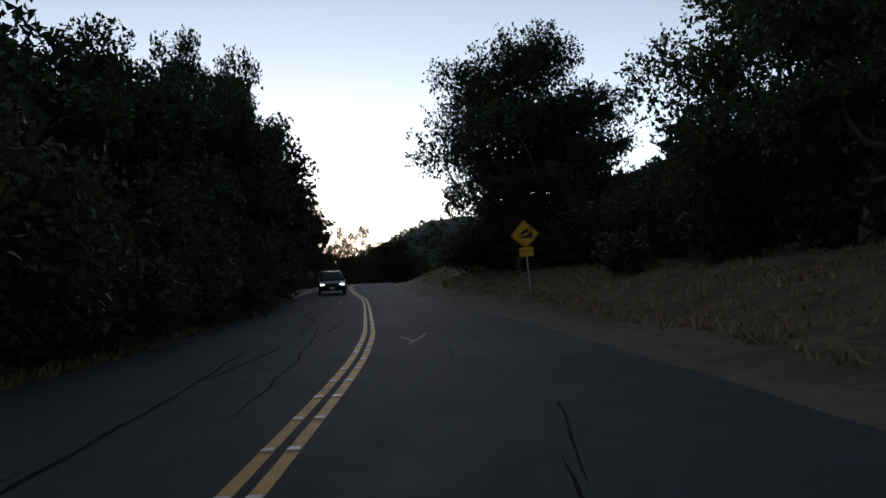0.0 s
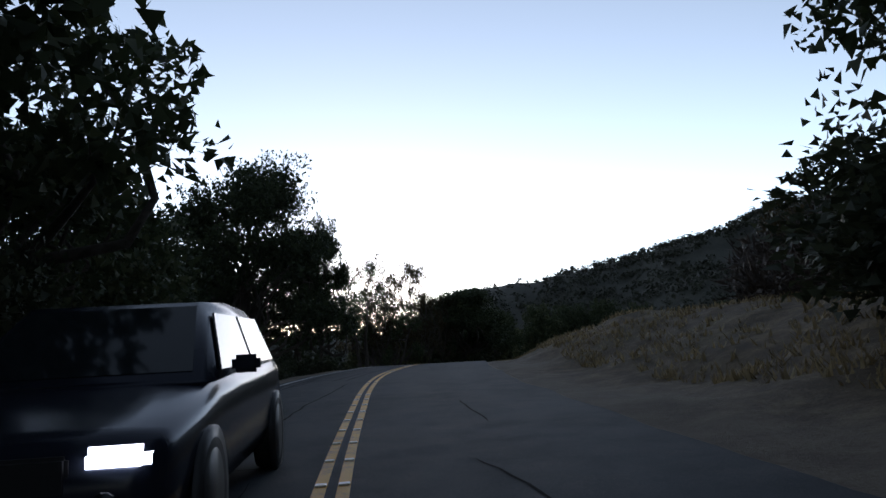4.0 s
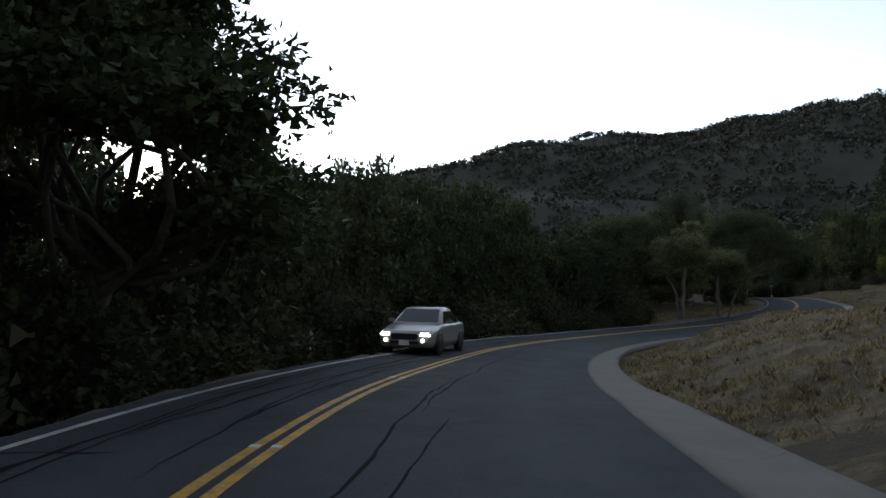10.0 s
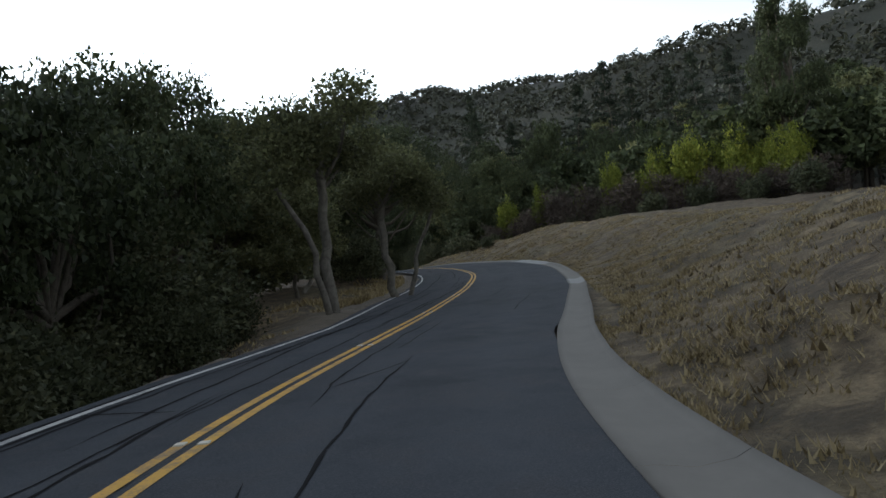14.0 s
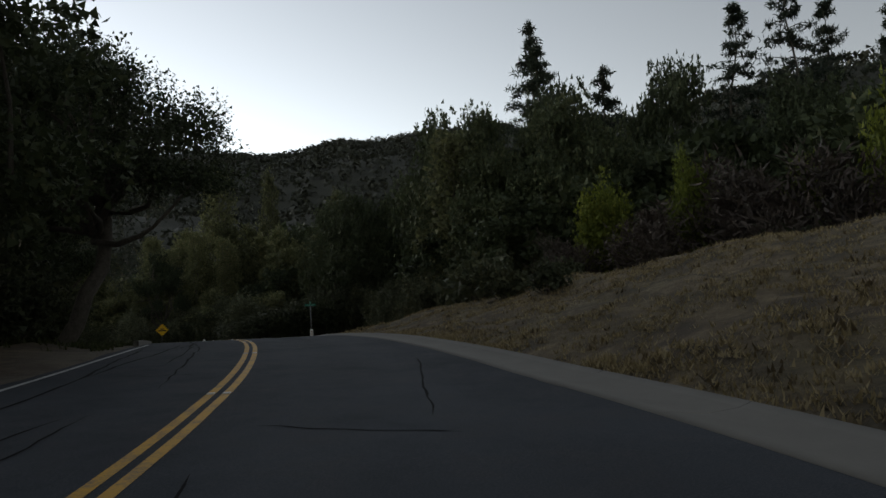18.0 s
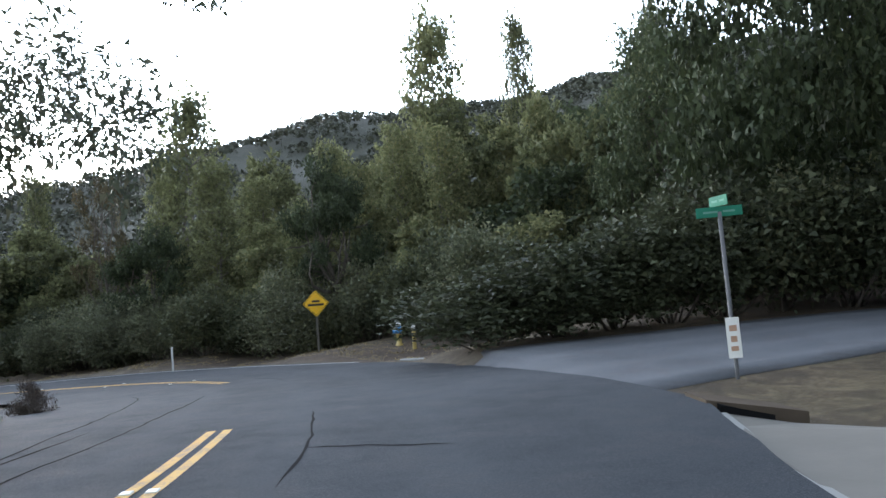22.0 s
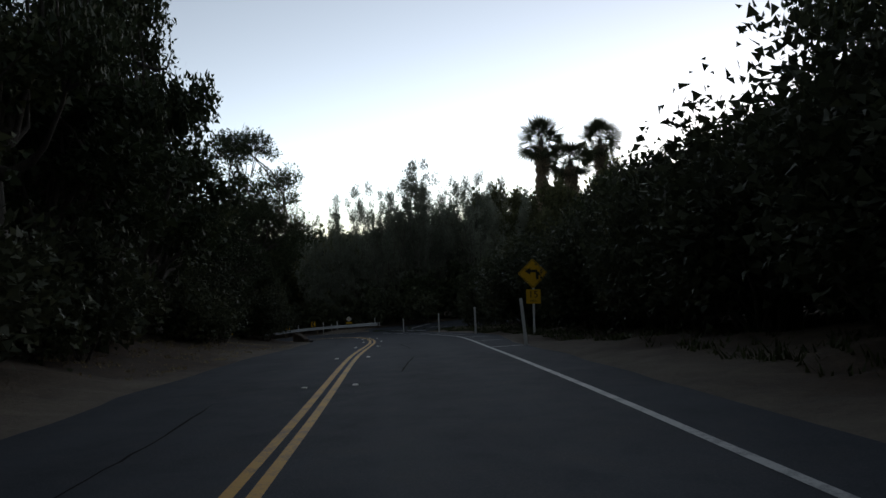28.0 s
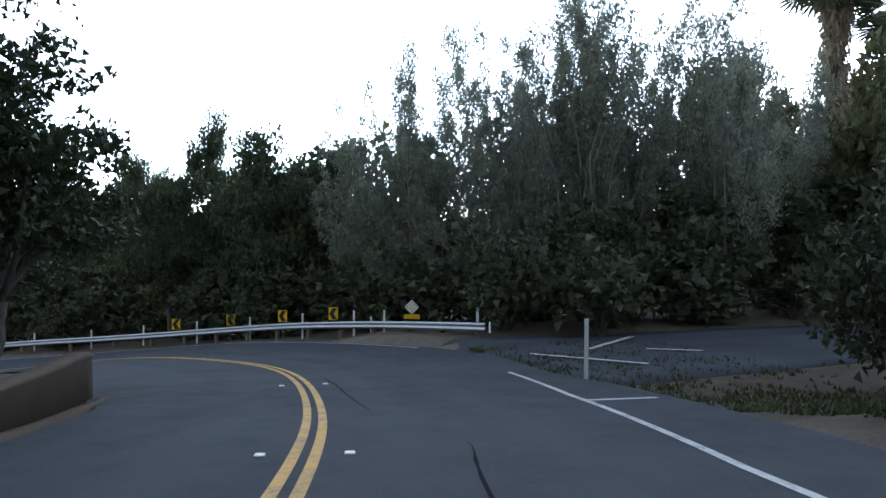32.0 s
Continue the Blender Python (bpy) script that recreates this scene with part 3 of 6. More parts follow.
def build_ground():
    gx, gy = spread(-26, 146, 0.9, 2600), spread(-66, 300, 0.9, 2600)
    xx, yy = np.meshgrid(gx, gy, indexing="ij")
    x, y = xx.ravel(), yy.ravel()
    z = terrain(x, y) - bed(x, y)
    n, m = len(gx), len(gy)
    i, j = np.meshgrid(np.arange(n - 1), np.arange(m - 1), indexing="ij")
    a = (i * m + j).ravel()
    f = np.stack([a, a + m, a + m + 1, a + 1], 1)
    me = smooth(mesh_np("ground", np.stack([x, y, z], 1), f, M["ground"]))
    s, lat, _ = locate(x, y)
    left = lat > 0
    u = np.abs(lat) - np.where(left, table(s, LEFT_EDGE), table(s, RIGHT_EDGE))
    spot = fbm(x / 6, y / 6, 3, 21)
    grassy = np.where(left, table(s, [(-45, .1), (160, .1), (176, .9), (200, .9), (212, .3), (262, .3), (330, .15), (440, .15)]),
                      table(s, [(-45, .75), (50, .8), (100, 1), (232, 1), (246, .6), (262, .35), (300, .2), (340, .15), (440, .15)]))
    grassy = np.clip(grassy + 0.25 * spot, 0, 1) * np.clip(1.5 - u / np.where(left, 9, table(s, [(-45, 20), (90, 26), (230, 26), (260, 10), (440, 14)])), 0, 1)
    dirt = np.clip(1.3 - u / np.where(left, 1.6, table(s, [(-45, 1.3), (35, 2.2), (60, 3.0), (92, 2.0), (100, .4), (245, .5), (268, .5), (290, .9), (310, 2.6), (340, 1.4), (440, 1.4)])) + 0.5 * spot, 0, 1)
    far = np.clip((u - 35) / 50, 0, 1)
    att = me.color_attributes.new("cover", "FLOAT_COLOR", "POINT")
    att.data.foreach_set("color", np.stack([grassy, dirt, far, np.ones_like(far)], 1).astype(np.float32).ravel())
    return tagged(new("ground", me), "dry hillside ground with leaf litter, dust and golden grass", "ground", kind="structure")


ground = build_ground()


def strip(name, s0, s1, lat0, lat1, dz, mat, step=0.5, cols=1, jitter=0.0):
    """A ribbon laid along the road between two distances from its centre (numbers, or functions of the station)."""
    s = np.arange(s0, s1 + step / 2, step)
    a = lat0(s) if callable(lat0) else np.full(len(s), float(lat0))
    b = lat1(s) if callable(lat1) else np.full(len(s), float(lat1))
    if jitter:
        a = a + jitter * fbm(s / 3, s * 0 + 1.5, 3, 4)
        b = b + jitter * fbm(s / 3, s * 0 + 7.5, 3, 9)
    k = np.linspace(0, 1, cols + 1)
    lat = a[:, None] * (1 - k) + b[:, None] * k
    v = on_road(np.repeat(s, cols + 1), lat.ravel(), dz)
    i, j = np.meshgrid(np.arange(len(s) - 1), np.arange(cols), indexing="ij")
    q = (i * (cols + 1) + j).ravel()
    f = np.stack([q, q + 1, q + cols + 2, q + cols + 1], 1)
    if a.mean() < b.mean():
        f = f[:, ::-1]
    f = f[:, ::-1]
    me = mesh_np(name, v, f, mat)
    at = me.attributes.new("lat", "FLOAT", "POINT")
    at.data.foreach_set("value", lat.ravel().astype(np.float32))
    return me


def ledge(s):
    return table(s, LEFT_EDGE)


def redge(s):
    return -table(s, RIGHT_EDGE)


S_END = STAT[-1] - 1
road = tagged(new("road", strip("road", S_FIRST + 1, S_END, ledge, redge, 0.0, M["asphalt"], 0.5, 12, 0.12)),
              "worn grey two-lane asphalt road with tar-sealed cracks", "road", kind="structure")


def marking(name, s0, s1, lat, width, mat, label):
    return part(name, strip(name, s0, s1, (lambda s: lat(s) + width / 2) if callable(lat) else lat + width / 2,
                            (lambda s: lat(s) - width / 2) if callable(lat) else lat - width / 2, 0.006, mat, 0.5), road, label)


for a, b in ((S_FIRST + 1, 252), (265, S_END)):
    for off in (0.1, -0.1):
        marking("yellow_line", a, b, off, 0.11, M["yellow_line"], "worn yellow centre line")
marking("white_line", 46.5, 229, lambda s: ledge(s) - 0.3, 0.1, M["white_line"], "thin white edge line")
RIGHT_LINE = [(266, -4.8), (270, -4.4), (283, -4.35), (289, -3.9), (297, -3.6), (315, -3.75), (336, -4.05), (343, -3.95), (357, -3.8), (362, -4.1), (366.2, -4.6)]
marking("white_line", 266, 366, lambda s: table(s, RIGHT_LINE), 0.11, M["white_line"], "thin white edge line")
marking("white_line", 374, S_END, lambda s: redge(s) + 0.35, 0.11, M["white_line"], "thin white edge line")
for s in np.arange(322.8, 363, 5.5):
    far = float(table(s, RIGHT_LINE))
    part("white_tick", strip("white_tick", s, s + 0.14, far - 0.06, far - 1.2, 0.006, M["white_line"], 0.07), road, "short white cross mark")

# raised markers beside the yellow lines
dome = lathe("road_marker", [(0.0, 0.02), (0.035, 0.018), (0.05, 0.008), (0.052, -0.004)], M["ceramic"], 10)
blade = box("road_marker", (0.1, 0.1, 0.016), M["ceramic"], (0, 0, 0.008), 0.006)
for s in np.arange(-8, 62, 1.22):
    for off in (0.1, -0.1):
        part("road_marker", blade, road, m=Matrix.Translation(on_road(s, off, 0.006)) @ pose(0, 0, 0, 0, 0, heading(s)))
for s in np.arange(66, 372, 7.3):
    if 249 < s < 265:
        continue
    for off in (0.42, -0.42) if s > 262 else (0.1, -0.1):
        part("road_marker", blade, road, m=Matrix.Translation(on_road(s, off, 0.004)) @ pose(0, 0, 0, 0, 0, heading(s)))


# tar-sealed cracks
def crack(s, lat, ds, dlat, rng, width=0.07):
    n = max(8, int(np.hypot(ds, dlat) / 0.3))
    k = np.linspace(0, 1, n)
    along_ = abs(ds) > abs(dlat)
    ss = s + ds * k + np.cumsum(rng.normal(0, 0.01 if along_ else 0.06, n))
    ll = lat + dlat * k + np.cumsum(rng.normal(0, 0.018 if along_ else 0.01, n))
    ll = np.clip(ll, redge(s) + 0.2, ledge(s) - 0.2)
    w = width * rng.uniform(0.6, 1.3, n) * np.clip(np.minimum(k, 1 - k) * 8, 0.08, 1)
    p = on_road(ss, ll, 0.005)
    t = np.gradient(p[:, :2], axis=0)
    t /= np.linalg.norm(t, axis=1)[:, None] + 1e-6
    nrm = np.stack([-t[:, 1], t[:, 0], 0 * t[:, 0]], 1) * w[:, None] / 2
    v = np.concatenate([p + nrm, p - nrm])
    f = np.stack([np.arange(n - 1), np.arange(n - 1) + n, np.arange(1, n) + n, np.arange(1, n)], 1)
    return mesh_np("crack_seal", v, f, M["tar"])


rng = np.random.default_rng(7)
for s in np.arange(-4, 250, 2.7):
    lane = rng.choice([-1, 1], p=[0.25, 0.75])
    part("crack_seal", crack(s + rng.uniform(-2, 2), lane * rng.uniform(0.5, 2.6), rng.uniform(5, 17) * (1 if lane > 0 else 0.4), rng.uniform(-0.8, 0.8), rng, rng.uniform(0.03, 0.07) * (1 if lane > 0 else 0.55)), road)
    if rng.random() < 0.45:
        part("crack_seal", crack(s, lane * rng.uniform(0.4, 1.2), rng.uniform(-0.8, 0.8), lane * rng.uniform(1.2, 2.4), rng, 0.035), road)
for s in np.arange(96, 170, 4.5):
    part("crack_seal", crack(s + rng.uniform(-2, 2), rng.uniform(0.35, 2.0), rng.uniform(9, 20), rng.uniform(-0.35, 0.35), rng, rng.uniform(0.035, 0.07)), road)
for s in np.arange(100, 170, 14.0):
    part("crack_seal", crack(s + rng.uniform(-2, 2), rng.uniform(-1.2, -0.5), rng.uniform(9, 20), rng.uniform(-0.3, 0.3), rng, rng.uniform(0.03, 0.055)), road)
for s in np.arange(262, 372, 9.0):
    part("crack_seal", crack(s, rng.uniform(-3, 2.5), rng.uniform(3, 7), rng.uniform(-0.5, 0.5), rng, 0.04), road)
pale = plain("patch_filler", (0.3, 0.3, 0.29), 0.8)
for s, lat, ds, dl in ((13.5, -0.8, 3.0, -0.5), (14, -1.1, 1.5, .4), (33, -1.9, 4.5, -1.4), (35.5, -3.0, 1.2, 1.1), (36, 1.3, 2.5, 0.0), (34, -1.0, .2, -1.0), (39, 1.4, 1.4, -.1)):
    me = crack(s, lat, ds, dl, rng, 0.045)
    me.materials.clear()
    me.materials.append(pale)
    part("pale_patch", me, road, "pale filler smear on the asphalt")

# concrete gutter along the cut bank, cast in slabs
gutter = thing("gutter", "pale concrete gutter of cast slabs along the cut bank", "gutter", kind="structure")


def slab(s0, s1, wide, mat):
    s = np.linspace(s0, s1, 5)
    e = redge(s)
    w = table(s, wide)
    prof = [(0.06, -0.03), (0.06, 0.012), (-0.12, 0.012), (-0.5, -0.02), (-0.85, 0.02), (-1.0, 0.075), (-1.0, -0.1)]
    v, n = [], len(prof)
    for q, ee, ww in zip(s, e, w):
        for o, z in prof:
            v.append(on_road(q, ee + o * ww, z))
    f = [(i * n + j, i * n + j + 1, (i + 1) * n + j + 1, (i + 1) * n + j) for i in range(4) for j in range(n - 1)]
    v = np.array(v)
    return mesh_np("slab", v, f, mat)


GUTTER_W = [(95, 0.2), (100, 0.7), (104, 0.85), (128, .85), (136, .68), (160, .68), (175, .6), (190, .62), (202, .95), (232, .95), (240, 1.05), (246, 1.15)]
for s in np.arange(95, 244, 3.0):
    fresh = 173 < s < 177 or 195 < s < 206 or 236 < s < 240
    part("slab", slab(s + 0.004, s + 2.996, GUTTER_W, M["pale_concrete" if fresh else "concrete"]), gutter)

# storm drain at the end of the gutter
drain = thing("storm_drain", "concrete storm drain with a dark mouth at the gutter's end", "drain")
dp = on_road(247.0, -5.2)
drain.matrix_basis = Matrix.Translation(dp)


def plate(name, rows, z0, z1, mat):
    """A slab over an outline of stations and offsets from the centre line."""
    n = len(rows)
    flat = np.array([on_road(s, lat) for s, lat in rows])
    k = np.clip((np.array([s for s, _ in rows]) - 244.5) / 4, 0, 1)
    flat[:, 2] = flat[:, 2] * (1 - k) + (terrain(flat[:, 0], flat[:, 1]) + 0.05) * k
    flat = flat - np.array(dp)
    top, low = flat + np.array([0, 0, z1]), flat + np.array([0, 0, z0])
    f = [tuple(range(n)), tuple(range(2 * n - 1, n - 1, -1))] + [(i + n, (i + 1) % n + n, (i + 1) % n, i) for i in range(n)]
    bm = bmesh.new()
    bv = [bm.verts.new(p) for p in np.concatenate([top, low])]
    for q in f:
        bm.faces.new([bv[k] for k in q])
    bmesh.ops.recalc_face_normals(bm, faces=bm.faces)
    return from_bm(name, bm, mat)


part("apron", plate("apron", [(243.9, -4.2), (246.0, -4.42), (248.0, -4.86), (249.2, -5.28), (250.0, -5.62), (249.9, -6.4), (249.4, -6.65), (248.2, -6.6), (246.0, -6.2), (243.9, -5.7)], -0.3, 0.02, M["concrete"]), drain)
part("rim", plate("rim", [(246.0, -4.36), (248.0, -4.79), (249.2, -5.2), (250.0, -5.52), (249.95, -5.64), (249.1, -5.33), (247.95, -4.92), (246.0, -4.5)], -0.25, 0.035, M["pale_concrete"]), drain, "thin pale concrete lip")
# no real opening: a solid plate in tar colour gives the inlet's shade
part("mouth", plate("mouth", [(250.0, -5.6), (250.12, -5.62), (250.04, -6.2), (249.92, -6.18)], -0.1, 0.11, M["tar"]), drain, "near-black plate standing in for the inlet's shade")
part("lintel", plate("lintel", [(250.1, -5.5), (250.75, -5.6), (250.7, -6.7), (249.95, -6.6)], -0.3, 0.15, M["wall"]), drain, "soil-stained concrete lintel over the inlet")

# low kerbed island under the gum tree, inside of the bend
def kerb(name, rows, mat, width=0.18, height=0.14):
    p = smooth_line([(x, y, 0) for x, y in rows], 0.4)
    t = np.gradient(p[:, :2], axis=0)
    t /= np.linalg.norm(t, axis=1)[:, None] + 1e-6
    s, lat, zr = locate(p[:, 0], p[:, 1])
    z = zr + table(s, BANK) * lat
    v, prof = [], [(-width / 2, -0.1), (-width / 2, height * 0.85), (-width / 4, height), (width / 2, height), (width / 2, -0.1)]
    for (x, y, _), (tx, ty), zz in zip(p, t, z):
        for o, h in prof:
            v.append((x - ty * o, y + tx * o, zz + h))
    n = len(prof)
    f = [(i * n + j, i * n + j + 1, (i + 1) * n + j + 1, (i + 1) * n + j) for i in range(len(p) - 1) for j in range(n - 1)]
    f += [(0, 1, 3, 4), (len(v) - 5, len(v) - 4, len(v) - 2, len(v) - 1)]
    return mesh_np(name, v, f, mat)


def lane_line(pairs):
    return [tuple(on_road(s, lat)[:2]) for s, lat in pairs]


tagged(new("kerb_left", kerb("kerb_left", lane_line([(231, 3.7), (238, 3.6), (246, 3.6), (252, 3.9), (257, 4.6), (261, 5.6), (264, 7.4)]), M["concrete"])),
       "low worn concrete kerb round the tree island", "kerb", kind="structure")

def kerb_slab(x, y, turn):
    ob = thing("kerb_slab", "short pale concrete kerb slab half sunk in the dirt", "kerb", pose(x, y, gz(x, y), 0, 0, turn))
    part("slab", box("slab", (0.85, 0.4, 0.12), M["pale_concrete"], (0, 0, 0.0), 0.03), ob)
    return ob


kerb_slab(115.1, 164.9, -40)

# side roads
def side_road(name, rows, label, mat):
    p = smooth_line([(x, y, w) for x, y, w in rows], 0.6)
    t = np.gradient(p[:, :2], axis=0)
    t /= np.linalg.norm(t, axis=1)[:, None] + 1e-6
    k = np.concatenate([[-0.5], np.linspace(-0.5, 0.5, 9), [0.5]])
    x = p[:, 0, None] - t[:, 1, None] * p[:, 2, None] * k
    y = p[:, 1, None] + t[:, 0, None] * p[:, 2, None] * k
    z = terrain(x.ravel(), y.ravel()) + 0.035
    s, lat, zr = locate(x.ravel(), y.ravel())
    inside = np.abs(lat) < np.where(lat > 0, ledge(s), -redge(s)) + 0.4
    z = np.where(inside, zr - 0.07, z)
    n = len(k)
    rim = np.tile(np.arange(n) % (n - 1) == 0, len(p))
    z = z - 0.08 * rim
    i, j = np.meshgrid(np.arange(len(p) - 1), np.arange(n - 1), indexing="ij")
    a = (i * n + j).ravel()
    me = mesh_np(name, np.stack([x.ravel(), y.ravel(), z], 1), np.stack([a, a + n, a + n + 1, a + 1], 1), M[mat])
    at = me.attributes.new("lat", "FLOAT", "POINT")
    at.data.foreach_set("value", np.tile(k * 7, len(p)).astype(np.float32))
    return tagged(new(name, me), label, "road", kind="structure")


side_road("road_side_east", EAST_ROAD, "pale worn asphalt side road leaving at the junction", "pale_asphalt")
north_road = side_road("road_side_north", NORTH_ROAD, "dark asphalt side road leaving at the hairpin", "asphalt")


def paint_stroke(x0, y0, x1, y1, width):
    d = np.array([x1 - x0, y1 - y0])
    nrm = np.array([-d[1], d[0]]) / np.hypot(*d) * width / 2
    q = [(x0, y0) + nrm, (x1, y1) + nrm, (x1, y1) - nrm, (x0, y0) - nrm]
    zz = max(gz(x0, y0), gz(x1, y1)) + 0.075
    return mesh_np("stop_line", [(a, b, zz) for a, b in q], [(0, 1, 2, 3)], M["white_line"])


for stroke in ((49.7, 254.2, 53.2, 255.2), (50.3, 256.6, 49.6, 260.6), (51.5, 258.2, 53.0, 259.2)):
    part("stop_line", paint_stroke(*stroke, 0.2), north_road, "faded white painted line")


# ---- trees ----
DETAIL = [1.0]  # share of the leaves that a plant is built with; far plants take fewer and larger ones


def leaf_cloud(rng, blobs, n, size, per=9, spread_=0.34, fill=0.55, up=0.2, slim=0.45, droop=0.0):
    """Leaves in tufts through and over a set of (x, y, z, rx, rz) lobes."""
    n, size = int(n * 1.2 * DETAIL[0]), 0.9 * size / DETAIL[0] ** 0.42
    b = np.array(blobs, float)
    w = b[:, 3] ** 2 * b[:, 4] ** 0.5
    k = max(1, n // per)
    who = rng.choice(len(b), k, p=w / w.sum())
    d = rng.normal(size=(k, 3))
    d /= np.linalg.norm(d, axis=1)[:, None]
    r = fill + (1 - fill) * rng.random(k) ** 0.6
    r = r * (1 + 0.07 * rng.normal(size=k))
    c = b[who, :3] + d * r[:, None] * np.stack([b[who, 3], b[who, 3], b[who, 4]], 1)
    c = np.repeat(c, per, 0) + rng.normal(0, spread_, (k * per, 3))
    m = len(c)
    ax = np.repeat(d, per, 0) * 0.8 + rng.normal(size=(m, 3)) * 0.8 + np.array([0, 0, up - droop])
    ax /= np.linalg.norm(ax, axis=1)[:, None]
    sd = np.cross(ax, rng.normal(size=(m, 3)))
    sd /= np.linalg.norm(sd, axis=1)[:, None] + 1e-9
    ln = (size * rng.uniform(0.55, 1.45, m))[:, None]
    wd = ln * slim * rng.uniform(0.7, 1.3, m)[:, None]
    v = np.stack([c + sd * wd, c + ax * ln, c - sd * wd * 0.8 + ax * ln * 0.15], 1).reshape(-1, 3)
    return v, np.arange(3 * m).reshape(m, 3)


def inner_leaves(rng, blobs, n, size, reach=0.72):
    """Larger leaves through the heart of a crown, which close it to the sky."""
    b = [(x, y, z, rx * reach, rz * reach) for x, y, z, rx, rz in blobs]
    return leaf_cloud(rng, b, n, size, 3, 0.1, 0.05, 0.1, 0.55)


def limb(rng, a, b, r0, r1, bend=0.25, n=6):
    sides = 7 if r0 > 0.1 else 5
    if DETAIL[0] < 0.5:
        n, sides = 3, 3
    a, b = np.array(a, float), np.array(b, float)
    t = np.linspace(0, 1, n)[:, None]
    wob = rng.normal(0, bend, 3) * np.linalg.norm(b - a) * 0.5
    p = a + (b - a) * t + wob * np.sin(t * math.pi) + rng.normal(0, 0.02, (n, 3)) * np.linalg.norm(b - a) * (t * (1 - t) * 4)
    return tube(p, np.linspace(r0, r1, n), sides)


SPECIES = {}


def species(name):
    def keep(fn):
        SPECIES[name] = fn
        return fn
    return keep


def oak_form(rng, height, width, trunk_h, lobes, leaf_n, size, core, leaf, wood, lean=0.3, flat=0.62, thick=0.3, sparse=False, droop=0.0, spread_=0.13):
    blobs, limbs = [], []
    top = np.array([rng.normal(0, lean), rng.normal(0, lean), trunk_h])
    limbs.append(limb(rng, (0, 0, -0.4), top, thick, thick * 0.72, 0.12))
    for k in range(lobes):
        a = 2 * math.pi * k / lobes * 2.4 + rng.uniform(-0.4, 0.4)
        h = (k + 0.6) / lobes
        rad = width * (0.25 + 0.75 * math.sin(math.pi * min(1, 0.28 + 0.72 * h))) * rng.uniform(0.45, 0.8)
        z = trunk_h + (height - trunk_h) * (0.12 + 0.72 * h) + rng.normal(0, 0.25)
        r = width * rng.uniform(0.26, 0.42)
        c = (math.cos(a) * rad, math.sin(a) * rad, min(z, height - r * flat))
        blobs.append((*c, r, r * flat * rng.uniform(0.85, 1.25)))
        fork = top * rng.uniform(0.7, 1.0) + np.array([0, 0, (height - trunk_h) * 0.15 * h])
        limbs.append(limb(rng, fork, (c[0] * 0.9, c[1] * 0.9, c[2]), thick * 0.42, 0.035, 0.35))
        if sparse:
            for _ in range(2):
                e = np.array(c) + rng.normal(0, r * 0.6, 3)
                limbs.append(limb(rng, np.array(c) * 0.75 + top * 0.25, e, 0.05, 0.012, 0.3, 5))
    tufts = []
    for x, y, z, r, rz in blobs:
        for _ in range(9 if sparse else 11):
            d = rng.normal(size=3)
            d /= np.linalg.norm(d)
            d[2] = d[2] if d[2] > -0.5 else -d[2]
            q, rr = rng.uniform(0.55, 0.95), r * rng.uniform(0.24, 0.42)
            tufts.append((x + d[0] * r * q, y + d[1] * r * q, z + d[2] * rz * q, rr, rr * 0.72))
    v, f = leaf_cloud(rng, tufts, leaf_n, size, 7, spread_, 0.15, droop=droop)
    if core:
        v, f = merge([(v, f), inner_leaves(rng, blobs, int(leaf_n * 0.55), size * 1.12, core + 0.14)])
    made = [mesh_np("trunk", *limbs[0], M[wood]), mesh_np("crown", v, f, M[leaf])]
    if DETAIL[0] > 0.9:
        made += [mesh_np("limb", *q, M[wood]) for q in limbs[1:]]
    return made


@species("oak")
def _(rng):
    return oak_form(rng, 9, 4.6, 2.4, 16, 5600, 0.225, 0.64, "oak", "bark")


@species("tall_oak")
def _(rng):
    return oak_form(rng, 13, 4.8, 3.6, 22, 12500, 0.2, 0.62, "oak", "bark", 0.4, 0.8, 0.34)


@species("great_oak")
def _(rng):
    return oak_form(rng, 13, 7.0, 2.4, 34, 18000, 0.21, 0.6, "oak", "bark", 0.6, 0.7, 0.34)


@species("arching_oak")
def _(rng):
    """High boughs that reach far out over the road."""
    return oak_form(rng, 11.5, 7.6, 5.2, 26, 32000, 0.13, 0.4, "oak", "bark", 0.8, 0.5, 0.34)


@species("leaning_oak")
def _(rng):
    """A pale stem that leans out and forks low under a broad crown."""
    return oak_form(rng, 8.4, 4.0, 2.9, 22, 19000, 0.16, 0.5, "oak", "pale_bark", 1.0, 0.66, 0.2)


@species("tall_olive")
def _(rng):
    return oak_form(rng, 13, 4.4, 1.2, 26, 11500, 0.22, 0.68, "olive", "pale_bark", 0.5, 0.9, 0.22)


@species("open_oak")
def _(rng):
    return oak_form(rng, 9, 4.6, 2.6, 15, 10500, 0.17, 0.34, "oak", "bark", 0.5, 0.6, 0.26, True)


@species("airy_oak")
def _(rng):
    """A tall dark tree: bare forked stem below, thin leaf with the sky between."""
    return oak_form(rng, 18.5, 7.0, 7.0, 22, 17000, 0.19, 0, "oak", "bark", 0.6, 0.62, 0.34, True)


@species("dry_tree")
def _(rng):
    return oak_form(rng, 8, 3.4, 2.0, 13, 4200, 0.15, 0, "brown_oak", "bark", 0.6, 0.8, 0.2, True)


@species("olive_tree")
def _(rng):
    return oak_form(rng, 8, 3.8, 1.2, 15, 7000, 0.21, 0.66, "olive", "bark", 0.4, 0.85, 0.22)


